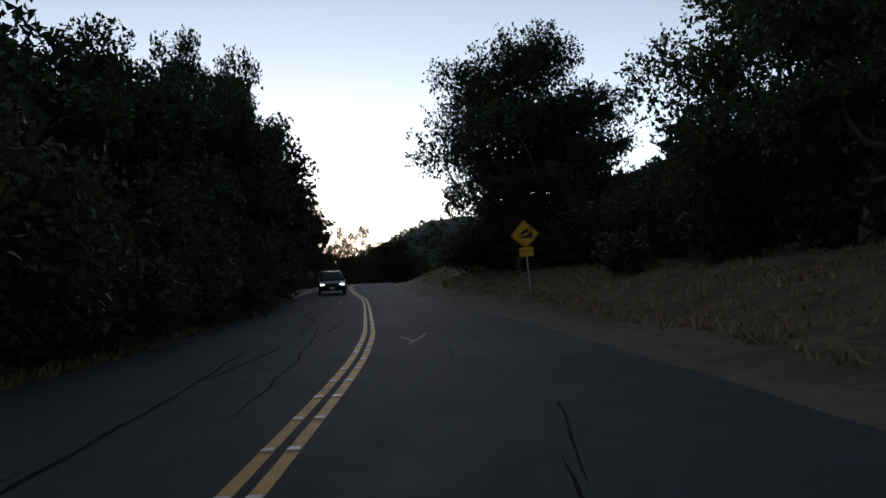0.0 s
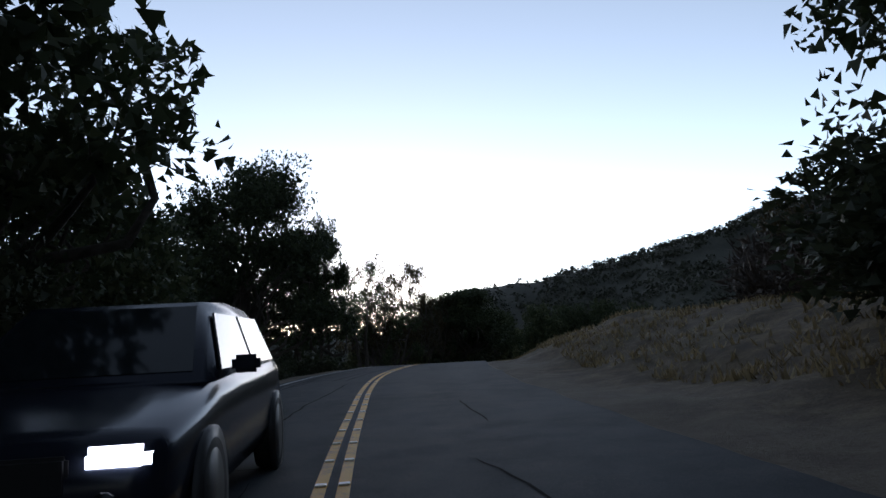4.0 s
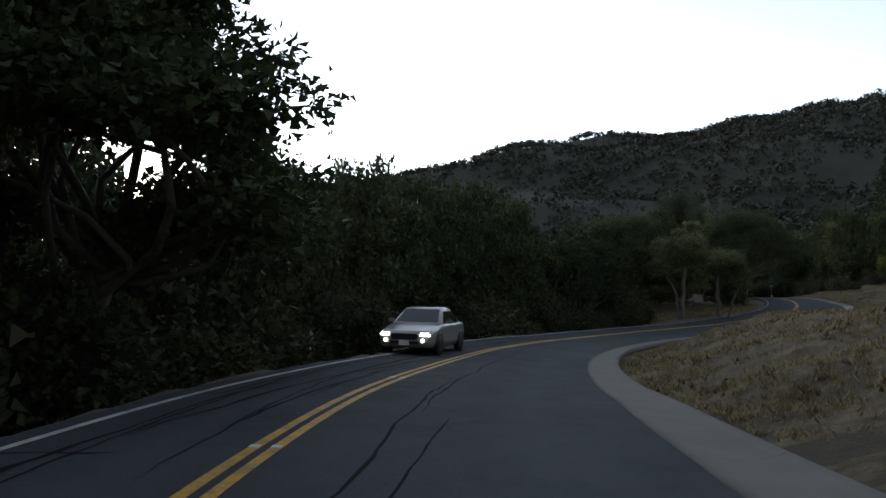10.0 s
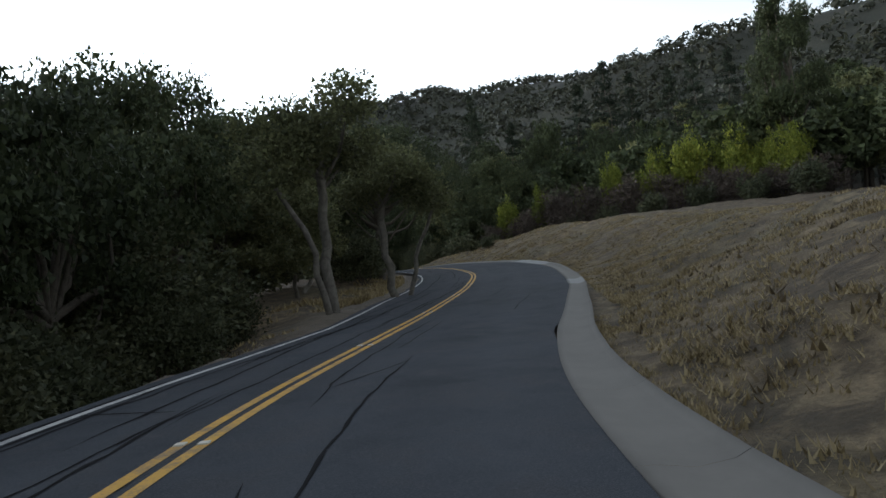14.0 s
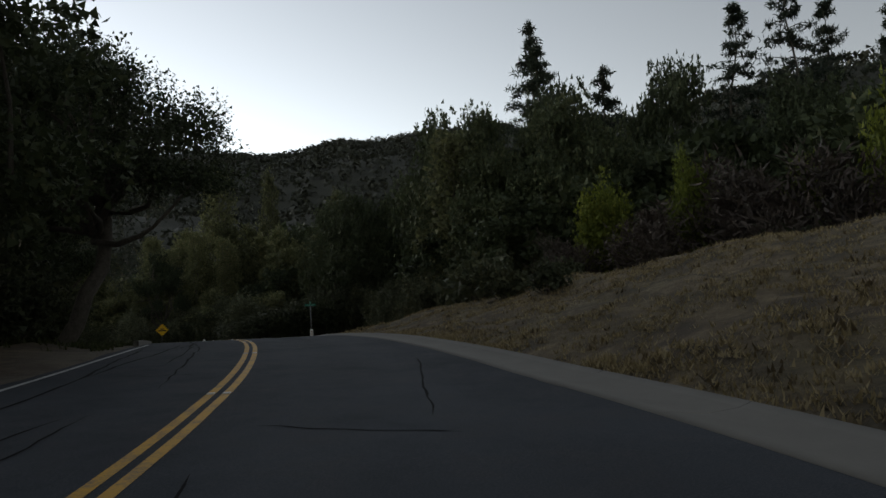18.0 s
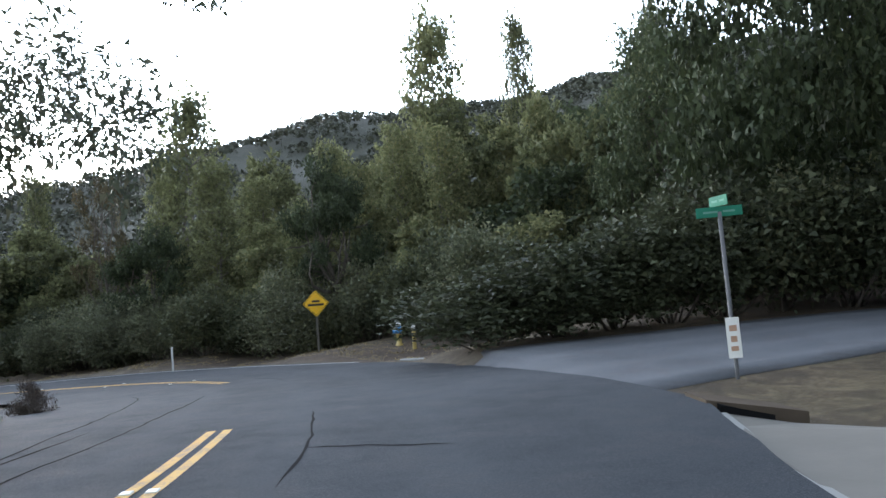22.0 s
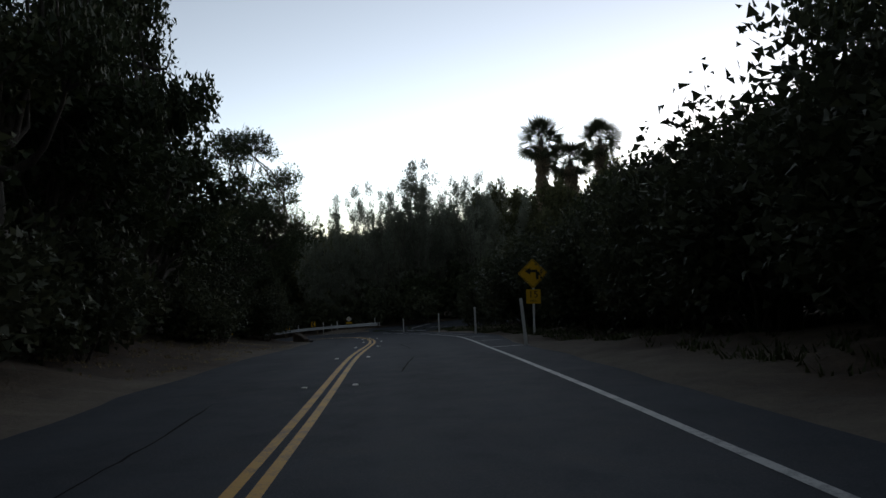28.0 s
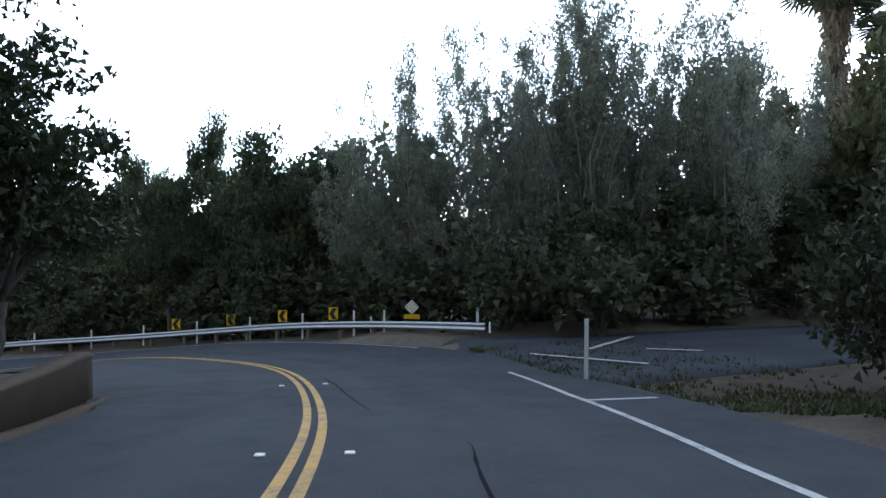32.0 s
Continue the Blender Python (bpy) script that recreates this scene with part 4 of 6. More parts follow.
def willow_form(rng, stems):
    """Slender pale stems, each ending in feathery plumes with gaps between."""
    limbs, blobs = [], []
    for base, end in stems:
        base, end = np.array(base), np.array(end)
        limbs.append(limb(rng, base, end, 0.07, 0.012, 0.07, 7))
        for q in np.linspace(0.42, 1.0, 6):
            c = base + (end - base) * q
            for _ in range(2):
                a, r = rng.uniform(0, 6.28), rng.uniform(0.15, 0.75) * (1.35 - q)
                tip = c + np.array([math.cos(a) * r, math.sin(a) * r, rng.uniform(0.25, 0.75)])
                blobs.append((*tip, 0.2, rng.uniform(0.35, 0.6)))
    v, f = leaf_cloud(rng, blobs, 15000, 0.15, 7, 0.09, 0.15, 1.1, 0.24)
    return [mesh_np("crown", v, f, M["silver"])] + [mesh_np("stem", *q, M["pale_bark"]) for q in limbs]


@species("silver_willow")
def _(rng):
    stems = []
    for k in range(18):
        a, r = rng.uniform(0, 6.28), rng.uniform(0.8, 3.4)
        stems.append(((rng.normal(0, .3), rng.normal(0, .3), -0.3), (math.cos(a) * r, math.sin(a) * r, rng.uniform(4.2, 9.2) * (1 - 0.06 * r))))
    return willow_form(rng, stems)


@species("leaning_willow")
def _(rng):
    """Bare pale stems that lean far over and lift their plumes at the ends."""
    return willow_form(rng, [((0, 0, -0.3), (-6.6, 0.4, 8.4)), ((-0.9, 0.5, -0.3), (-7.6, -0.5, 6.6)), ((0.3, -0.4, -0.3), (-4.2, 0.8, 9.0)), ((-1.5, 0, -0.3), (-8.8, 0.6, 4.2)), ((0.4, 0.3, -0.3), (-1.6, -0.6, 9.6))])


@species("upright_tree")
def _(rng):
    """A young sycamore: one straight stem, short rising branches, gaps in the leaf."""
    limbs, blobs = [limb(rng, (0, 0, -0.4), (rng.normal(0, .3), rng.normal(0, .3), 12), 0.16, 0.025, 0.05, 9)], []
    for k in range(26):
        h = 2.5 + 9.3 * k / 25
        a, r = k * 2.4 + rng.uniform(-.4, .4), (0.6 + 2.3 * (1 - (h / 12.6)) ** 0.7) * rng.uniform(0.6, 1.1)
        e = np.array([math.cos(a) * r, math.sin(a) * r, h + r * 0.5])
        limbs.append(limb(rng, (0, 0, h), e, 0.05, 0.012, 0.15, 5))
        blobs += [(e[0] * .75, e[1] * .75, e[2] - 0.1, 0.75, 0.6)]
    v, f = leaf_cloud(rng, blobs, 6500, 0.22, 7, 0.24, 0.2, 0.1, 0.5)
    return mesh_np("trunk", *merge(limbs), M["pale_bark"]), mesh_np("crown", v, f, M["olive"])


@species("gum_tree")
def _(rng):
    limbs, blobs = [], []
    for a0, lean_, h in ((0.3, 1.3, 15), (2.5, 1.9, 13), (4.4, 1.5, 11)):
        top = np.array([math.cos(a0) * lean_, math.sin(a0) * lean_, h * 0.62])
        limbs.append(limb(rng, (math.cos(a0) * .25, math.sin(a0) * .25, -0.4), top, 0.17, 0.09, 0.1, 8))
        for k in range(8):
            e = top * rng.uniform(0.65, 1.0) + np.array([rng.normal(0, 1.7), rng.normal(0, 1.7), rng.uniform(1.0, h * 0.38)])
            limbs.append(limb(rng, top * rng.uniform(0.55, 0.95), e, 0.09, 0.02, 0.2, 6))
            blobs.append((*e, rng.uniform(0.8, 1.4), rng.uniform(0.8, 1.5)))
            if rng.random() < 0.6:
                blobs.append((e[0] * 1.15, e[1] * 1.15, e[2] - 1.2, 0.7, 1.0))
        for k in range(4):
            blobs.append((top[0] + rng.normal(0, 1.5), top[1] + rng.normal(0, 1.5), h * rng.uniform(0.3, 0.6), 0.8, 1.3))
    v, f = leaf_cloud(rng, blobs, 40000, 0.2, 8, 0.22, 0.2, 0.0, 0.26, 0.9)
    return mesh_np("trunk", *merge(limbs), M["red_bark"]), mesh_np("crown", v, f, M["gum"])


@species("white_trunk_tree")
def _(rng):
    limbs, blobs = [], []
    top = np.array([0.5, 0.1, 6.6])
    limbs.append(limb(rng, (0, 0, -0.8), top, 0.25, 0.17, 0.1, 9))
    limbs.append(limb(rng, (-0.3, 0.2, -0.8), (-2.3, 0.9, 5.2), 0.16, 0.09, 0.1, 8))
    for k in range(8):
        a, r = k * 0.8, 1.2 + 1.4 * (k % 3) / 2
        e = np.array([math.cos(a) * r, math.sin(a) * r, rng.uniform(6.6, 8.8)])
        limbs.append(limb(rng, top * rng.uniform(.8, 1), e, 0.09, 0.02, 0.2, 6))
        blobs.append((*e, 1.2, 0.9))
    blobs += [(-2.3, 0.9, 5.9, 1.4, 1.0), (-1.2, 0.4, 7.2, 1.4, 1.1)]
    v, f = leaf_cloud(rng, blobs, 11000, 0.19, 8, 0.24, 0.3)
    return [mesh_np("crown", v, f, M["olive"]), mesh_np("trunk", *limbs[0], M["pale_bark"])] + [mesh_np("limb", *q, M["pale_bark"]) for q in limbs[1:]]


@species("fir")
def _(rng):
    limbs = [limb(rng, (0, 0, -0.5), (0.1, 0, 16.4), 0.24, 0.015, 0.02, 8)]
    cs = []
    for tier in range(19):
        h = 3.0 + 13.0 * (tier / 18)
        reach = min(3.9, 0.46 * (16.3 - h) + 0.3)
        for k in range(5):
            r = reach * rng.uniform(0.45, 1.25)
            a = tier * 1.1 + k * 1.257 + rng.uniform(-0.35, 0.35)
            hb = min(16.2, h + rng.uniform(-0.55, 0.55))
            end = (math.cos(a) * r, math.sin(a) * r, hb - 0.1 * r)
            limbs.append(limb(rng, (0, 0, hb), end, 0.03, 0.01, 0.08, 3))
            for q in np.linspace(0.15, 1, 7) ** 0.8:
                cs.append((end[0] * q, end[1] * q, hb - 0.28 * r * q + 0.2 * r * q * q, 0.16, 0.05))
    v, f = leaf_cloud(rng, cs, 9500, 0.3, 6, 0.07, 0.2, 0.0, 0.16)
    return mesh_np("trunk", *merge(limbs), M["bark"]), mesh_np("crown", v, f, M["fir"])


def bush_form(rng, height, width, lobes, leaf_n, size, leaf, core=0.7, up=0.2, spiky=0.0, slim=0.45):
    blobs = []
    for k in range(lobes):
        a, r = k * 2.4 + rng.uniform(-.3, .3), width * math.sqrt((k + 0.4) / lobes) * 0.72
        h = height * rng.uniform(0.42, 0.72) * (1 - 0.35 * (r / width) ** 2)
        rr = width * rng.uniform(0.3, 0.46)
        blobs.append((math.cos(a) * r, math.sin(a) * r, h, rr, max(height * 0.3, h * 0.75)))
    v, f = leaf_cloud(rng, blobs, leaf_n, size, 8, 0.2, 0.6, up, slim)
    parts = [(v, f)]
    if core:
        parts.append(inner_leaves(rng, blobs, int(leaf_n * 0.7), size * 1.1, core + 0.17))
    if spiky:
        tips = [(math.cos(a) * width * q, math.sin(a) * width * q, height * rng.uniform(.8, 1.25), 0.3, spiky) for a, q in zip(rng.uniform(0, 6.3, 9), rng.uniform(0, .7, 9))]
        parts.append(leaf_cloud(rng, tips, leaf_n // 4, size, 7, 0.14, 0.2, 0.8, min(slim, 0.3)))
    stems = [limb(rng, (rng.normal(0, .12), rng.normal(0, .12), -0.3), (b[0] * .8, b[1] * .8, b[2] * .8), 0.05, 0.015, 0.2, 5) for b in blobs]
    return mesh_np("stem", *merge(stems), M["bark"]), mesh_np("foliage", *merge(parts), M[leaf])


@species("shrub")
def _(rng):
    return bush_form(rng, 2.6, 1.9, 8, 1700, 0.2, "shrub")


@species("tall_shrub")
def _(rng):
    return bush_form(rng, 4.6, 2.5, 11, 2100, 0.23, "shrub", 0.72)


@species("olive_shrub")
def _(rng):
    return bush_form(rng, 3.0, 2.1, 9, 2600, 0.18, "dusty")


@species("sage_shrub")
def _(rng):
    return bush_form(rng, 4.4, 2.5, 12, 3000, 0.2, "sage", 0.72)


@species("twisted_oak")
def _(rng):
    """Several crooked stems from one foot, bare below, with clumps of leaf at their ends."""
    stems, twigs, tufts = [], [], []
    for k in range(5):
        a, lean_ = k * 1.257 + rng.uniform(-0.3, 0.3), rng.uniform(0.55, 1.0)
        pts = [np.array([0.15 * math.cos(a), 0.15 * math.sin(a), -0.5])]
        d = np.array([math.cos(a) * lean_, math.sin(a) * lean_, 0.8])
        for q in range(8):
            d = d + rng.normal(0, 0.42, 3) + np.array([0, 0, 0.2])
            d /= np.linalg.norm(d)
            pts.append(pts[-1] + d * rng.uniform(0.85, 1.15))
        pts = np.array(pts)
        stems.append(tube(pts, np.linspace(0.19, 0.045, 9), 7))
        for q in range(3, 9):
            for _ in range(1 + q % 2):
                o = rng.normal(0, 1.0, 3)
                o[2] = abs(o[2]) * 0.8
                e = pts[q] + o
                twigs.append(limb(rng, pts[q], e, 0.05, 0.015, 0.3, 5))
                if q > 3:
                    tufts.append((*e, rng.uniform(0.35, 0.6), rng.uniform(0.3, 0.5)))
    v, f = leaf_cloud(rng, tufts, 7500, 0.14, 7, 0.13, 0.15)
    return [mesh_np("crown", v, f, M["oak"])] + [mesh_np("stem", *q, M["bark"]) for q in stems] + [mesh_np("branch", *q, M["bark"]) for q in twigs]


@species("lime_shrub")
def _(rng):
    return bush_form(rng, 3.4, 1.7, 9, 5200, 0.17, "lime", 0.6, 0.7, 0.7)


@species("brown_brush")
def _(rng):
    return bush_form(rng, 2.4, 1.7, 8, 3200, 0.3, "brush", 0, 0.8, 0.5, 0.1)


@species("fan_palm")
def _(rng):
    trunk = tube([(0, 0, -0.4), (0.1, 0, 6), (0.15, 0.1, 12), (0.1, 0.1, 18.5)], (0.42, 0.36, 0.33, 0.3), 10)
    fr = []
    hub0 = np.array([0.1, 0.1, 18.3])
    for k in range(60):
        a, el = k * 2.399, math.radians(-58 + 145 * (k + 0.5) / 60)
        d = np.array([math.cos(a) * math.cos(el), math.sin(a) * math.cos(el), math.sin(el)])
        r3 = rng.normal(size=3)
        side = np.cross(d, r3)
        side /= np.linalg.norm(side)
        nrm = np.cross(side, d)
        hub = hub0 + d * rng.uniform(1.2, 1.9)
        fr.append(tube([hub0, hub], (0.035, 0.02), 4))
        for q in np.linspace(-1.15, 1.15, 9):
            ray = d * math.cos(q) + side * math.sin(q)
            tip = hub + ray * (1.6 - 0.3 * abs(q)) - np.array([0, 0, 0.12 * rng.random()])
            w = 0.085 * (side * math.cos(q) - d * math.sin(q)) + 0.02 * nrm
            midp = hub + ray * 0.75
            fr.append((np.array([hub, midp + w, tip, midp - w]), np.array([[0, 1, 2, 3]])))
    sk = [(0.1 + rng.normal(0, .05), 0.1 + rng.normal(0, .05), z, 0.8 - 0.04 * (18 - z), 0.35) for z in np.linspace(9.5, 17.6, 20)]
    v, f = leaf_cloud(rng, sk, 3600, 0.5, 6, 0.1, 0.45, -2.2, 0.14, 0.6)
    return mesh_np("trunk", *trunk, M["bark"]), mesh_np("crown", *merge(fr), M["palm"]), mesh_np("skirt", v, f, M["thatch"])


LABEL = {
    "oak": ("coast_oak", "dark green live oak with a dense rounded crown beside the road", "tree"),
    "tall_oak": ("tall_oak", "tall dark live oak with a heavy layered crown", "tree"),
    "great_oak": ("great_oak", "large spreading dark live oak with a clumped crown", "tree"),
    "arching_oak": ("arching_oak", "live oak whose high boughs arch over the road", "tree"),
    "leaning_oak": ("leaning_oak", "live oak with a pale leaning forked trunk", "tree"),
    "tall_olive": ("tall_green_tree", "tall olive-green tree leafy down to its base", "tree"),
    "open_oak": ("open_oak", "live oak with gaps in its crown and bare forking limbs", "tree"),
    "airy_oak": ("airy_oak", "tall dark tree with a bare forked trunk and thin open crown", "tree"),
    "dry_tree": ("dry_tree", "small thin-leaved tree with browning foliage and bare stems", "tree"),
    "olive_tree": ("olive_green_tree", "bushy olive-green tree with foliage down to its base", "tree"),
    "silver_willow": ("willow", "silver-leaved willow with many slender upright stems", "tree"),
    "leaning_willow": ("leaning_willow", "willow with bare pale stems leaning far over", "tree"),
    "upright_tree": ("young_sycamore", "slender young sycamore with a straight pale stem and sparse leaves", "tree"),
    "gum_tree": ("gum_tree", "tall eucalyptus with peeling forked trunks and hanging leaves", "tree"),
    "white_trunk_tree": ("pale_trunk_tree", "tree with a bare pale trunk leaning among dark foliage", "tree"),
    "fir": ("fir_tree", "dark pointed conifer standing above the hillside woods", "tree"),
    "shrub": ("shrub", "dark green roadside shrub", "shrub"),
    "tall_shrub": ("tall_shrub", "tall dense dark shrub forming a thicket", "shrub"),
    "olive_shrub": ("olive_shrub", "dusty olive-green shrub in the thicket", "shrub"),
    "sage_shrub": ("sage_shrub", "tall dusty sage-green shrub in the hedge", "shrub"),
    "twisted_oak": ("twisted_oak", "oak with crooked bare stems and sparse clumps of leaves", "tree"),
    "lime_shrub": ("lime_shrub", "bright yellow-green leafy shrub on the bank", "shrub"),
    "brown_brush": ("brush", "dry brown leafless brush", "shrub"),
    "fan_palm": ("fan_palm", "tall fan palm with a skirt of dead fronds", "tree"),
}
PROTO = {}


def plant(kind, x, y, height=1.0, wide=None, turn=None, var=None, sink=0.1, z=None, fine=None):
    """Sets a plant of a kind at a place; height and width scale its form."""
    wide = height if wide is None else wide
    k = int(abs(x * 7.3 + y * 3.1)) % VARIANTS.get(kind, 3) if var is None else var
    turn = (x * 37.7 + y * 91.3) % 360 if turn is None else turn
    zz = gz(x, y) - sink if z is None else z
    m = Matrix.LocRotScale((x, y, zz), Euler((0, 0, radians(turn))), (wide, wide, height))
    off = abs(locate(x, y)[1][0]) if fine is None else 0
    low = LABEL[kind][2] == "shrub"
    grade = fine or (1.0 if off < (7.6 if low else 13.6) else 0.45 if off < (12 if low else 19) else 0.2 if off < 40 else 0.1)
    if kind == "fan_palm":
        grade = 1.0
    if grade < 0.3:
        k = k % 2
    key = (kind, k, grade)
    DETAIL[0] = grade
    if key not in PROTO:
        name, label, cat = LABEL[kind]
        meshes = SPECIES[kind](np.random.default_rng(sum(map(ord, kind)) * 10 + k))
        ob = thing(name, label, cat, group="roadside " + ("trees" if cat == "tree" else "shrubs"))
        for me in meshes:
            part(me.name.split(".")[0], me, ob)
        PROTO[key] = ob
        ob.matrix_basis = m
        return ob
    src = PROTO[key]
    made = copy_thing(src, Matrix.Identity(4))
    made.matrix_basis = m
    return made


VARIANTS = {"twisted_oak": 1, "arching_oak": 2, "great_oak": 3, "leaning_oak": 1, "tall_olive": 3, "oak": 4, "tall_oak": 3, "open_oak": 3, "shrub": 4, "tall_shrub": 4, "olive_tree": 3, "fan_palm": 2, "gum_tree": 1, "white_trunk_tree": 1, "upright_tree": 3}


def along(kind, rows):
    """Rows of station, distance left of the centre, height scale and, at will, width scale."""
    for s, lat, h, *w in rows:
        x, y, _ = on_road(s, lat)
        plant(kind, float(x), float(y), h, w[0] if w else None)


def thicket(kinds, s0, s1, lat0, lat1, every, h0, h1, seed, fine=None):
    r = np.random.default_rng(seed)
    for s in np.arange(s0, s1, every):
        lat = r.uniform(lat0, lat1)
        x, y, _ = on_road(s + r.uniform(-every, every) * 0.4, lat)
        h = r.uniform(h0, h1)
        plant(kinds[r.integers(len(kinds))], float(x), float(y), h, h * r.uniform(0.9, 1.25), fine=fine)
# ---- planting, stretch by stretch ----
# the wooded left side before the first rise
along("oak", [(-14, 9.5, 1.1), (-5, 9.2, 1.05), (4, 9.2, .95), (10, 8.8, .9), (16, 9.4, .95), (22, 9.0, .98), (28, 8.8, 1.0), (33, 9.0, 1.05), (38, 8.0, 1.2), (43, 7.9, 1.3), (48, 7.4, 1.35), (53, 7.2, 1.3), (58, 7.2, 1.15), (63, 8.0, .9)])
along("open_oak", [(25, 8.0, 1.1, .9), (14, 12, 1.2), (38, 6.8, 1.45, .8), (33, 7.4, 1.35, .8)])
along("tall_oak", [(18, 15, .8), (30, 15, .85), (42, 14, .95, 1.0), (50, 14, .9, 1.0)])
thicket(["tall_shrub", "shrub", "tall_shrub"], -12, 60, 5.6, 6.4, 2.2, 0.75, 1.0, 3, 2.0)
thicket(["tall_shrub"], -10, 58, 7.6, 11, 3.4, 1.0, 1.3, 4)
# right side, first stretch
plant("great_oak", 13.8, 1.0, 1.4, 1.25, fine=1.3, var=0)
plant("great_oak", 19.5, 5.5, 1.0, .9, fine=.5, var=1)
plant("oak", 12.6, -3.5, .75, .9)
plant("great_oak", 13.4, 3.0, 1.1, .85, fine=.8, var=2)
for x, y, h in ((9.8, 4.2, .75), (11.2, 2.0, .85), (12.6, .2, .9), (14.2, -2.2, .95), (11.8, 6.4, .9), (14.4, 3.4, 1.0), (16.2, 0, 1.05), (16.4, -5, 1.0), (18.2, -8, 1.0), (15.6, -7, .9), (18.5, -12, .95), (20.5, -16, 1.0), (19.5, -20.5, .95), (22, -25, 1.0), (18.6, -4, 1.1)):
    plant("tall_shrub", x, y, h, 1.1, fine=1.0)
plant("great_oak", 21, -23.5, 1.05, 1.0, fine=1.0, var=1)
plant("great_oak", 28, -8, .7, .75, fine=.5, var=2)
plant("great_oak", 19, -34, 1.0, .9, fine=1.0, var=2)
along("oak", [(6, -22, 1.2), (20, -30, 1.0), (34, -34, 1.1), (60, -30, 1.0), (42, -24, 1.1)])
along("shrub", [(34, -13, .9), (30, -16, 1.1), (38, -17, 1.0), (25, -18, 1.1), (42, -15, .9), (48, -17, 1.2), (54, -15, .8), (44, -20, 1.3), (20, -17, 1.2), (36, -21, 1.3), (49, -11.5, .8)])
along("tall_shrub", [(28, -22, 1.0), (40, -24, 1.0), (47, -22, 1.0), (16, -20, 1.0), (34, -26, 1.1), (53, -19, .8)])
along("brown_brush", [(66, -14.5, .6), (69, -15, .7), (73, -16, .8), (77, -17, 1.0), (82, -18, 1.2), (87, -20, 1.3), (63, -16, .9), (71, -17, 1.2)])
along("dry_tree", [(77, -18.5, .8)])
thicket(["shrub", "brown_brush", "tall_shrub"], 60, 150, -34, -24, 4.0, 0.8, 1.4, 8)
# left, open woods towards the sunset
for x, y, h, w in ((-20.6, 45.5, 1.5, 0.95), (-18.2, 48.8, 1.5, 0.95), (-15.8, 51.8, 1.5, 0.95), (-16.8, 43.9, 1.29, 0.95)):
    plant("oak", x, y, h, w, fine=.6)
plant("great_oak", -9.4, 35.2, 1.12, .95, fine=1.25, var=1)
plant("open_oak", -6.4, 42.0, 1.3, .62, var=1)
plant("great_oak", -12.5, 22.5, .85, .75, var=2, fine=1.4)
plant("great_oak", -17.5, 31, .9, .8, var=0, fine=.7)
for x, y in ((-12, 27), (-14.5, 30), (-11, 31.5), (-16, 26), (-13, 35), (-18, 35), (-9, 24.5), (-15, 39)):
    plant("tall_shrub", x, y, .8, 1.1)
plant("open_oak", -14, 46, 1.0, .8, var=2)
for x, y in ((-8, 47.5), (-10, 51), (-12, 55), (-7, 44.5), (-14, 58), (-10.5, 46)):
    plant("tall_shrub", x, y, .62, 1.0)
plant("twisted_oak", -4.4, 50.3, 1.3, 1.05, turn=30, fine=1.2)
plant("twisted_oak", -7.6, 53.0, 1.35, 1.1, turn=160, fine=1.2)
plant("arching_oak", -9.6, 50.8, 1.2, .5, fine=.6, var=1)
for x, y, h, w in ((-3.2, 54.5, 1.5, .85), (-.6, 59.5, 1.6, .9), (-13.5, 56, .85, .8), (-5.6, 60, 1.1, .8)):
    plant("dry_tree", x, y, h, w)
along("olive_tree", [(109, 8.4, .72, .8), (113.5, 9.5, .8), (104.5, 9.5, .6, .7)])
along("dry_tree", [(103, 7.4, .95, .7), (107, 7.2, 1.05, .7)])
thicket(["shrub", "olive_shrub", "shrub"], 52, 112, 5.6, 7.4, 2.3, 0.35, 0.55, 5)
thicket(["shrub", "olive_shrub"], 52, 112, 8, 15, 2.0, 0.45, 0.65, 6)
plant("leaning_oak", 4.0, 65.2, 1.15, 1.45, turn=-60, fine=1.3)
for x, y, h, w in ((1.7, 75.7, 1.2, .8), (2.6, 80.5, 1.05, .8), (3.8, 84.9, .95, .8)):
    plant("oak", x, y, h, w, fine=.8)
plant("oak", 0.5, 67.5, .8, .8, fine=1.5)
for x, y in ((0.2, 67.4), (1.6, 70.6), (3.2, 73.5), (-1.5, 63.6), (-2.6, 60.5), (4.6, 78)):
    plant("tall_shrub", x, y, .75, .95, fine=2.0)
for x, y, h in ((.4, 58.4, 1.1), (1.8, 62.0, 1.1)):
    plant("dry_tree", x, y, h, .62)
plant("leaning_oak", 8.2, 75.2, 1.12, .85, turn=100, fine=1.0)
# left, olive thicket down in the canyon
along("olive_tree", [(119, 12, .82), (125, 11.5, .86), (131, 13, .9), (136, 10.5, .8), (141, 13, .95), (147, 11, .85), (152, 12, .9), (158, 12, .9), (163, 13.5, 1.0), (168, 13, 1.05), (174, 14, 1.1), (128, 18, 1.1), (140, 19, 1.2), (150, 19, 1.2), (160, 19, 1.3), (170, 20, 1.3)])
along("oak", [(138, 10, .95), (145, 15, 1.0), (155, 15, 1.05), (133, 16, 1.0), (180, 17, 1.1), (186, 14, 1.0)])
thicket(["shrub", "olive_shrub", "tall_shrub"], 112, 150, 5.6, 8.0, 2.2, 0.7, 1.0, 9)
thicket(["shrub", "olive_shrub", "tall_shrub"], 150, 172, 6.4, 8.4, 2.0, 0.6, 0.9, 29, 2.0)
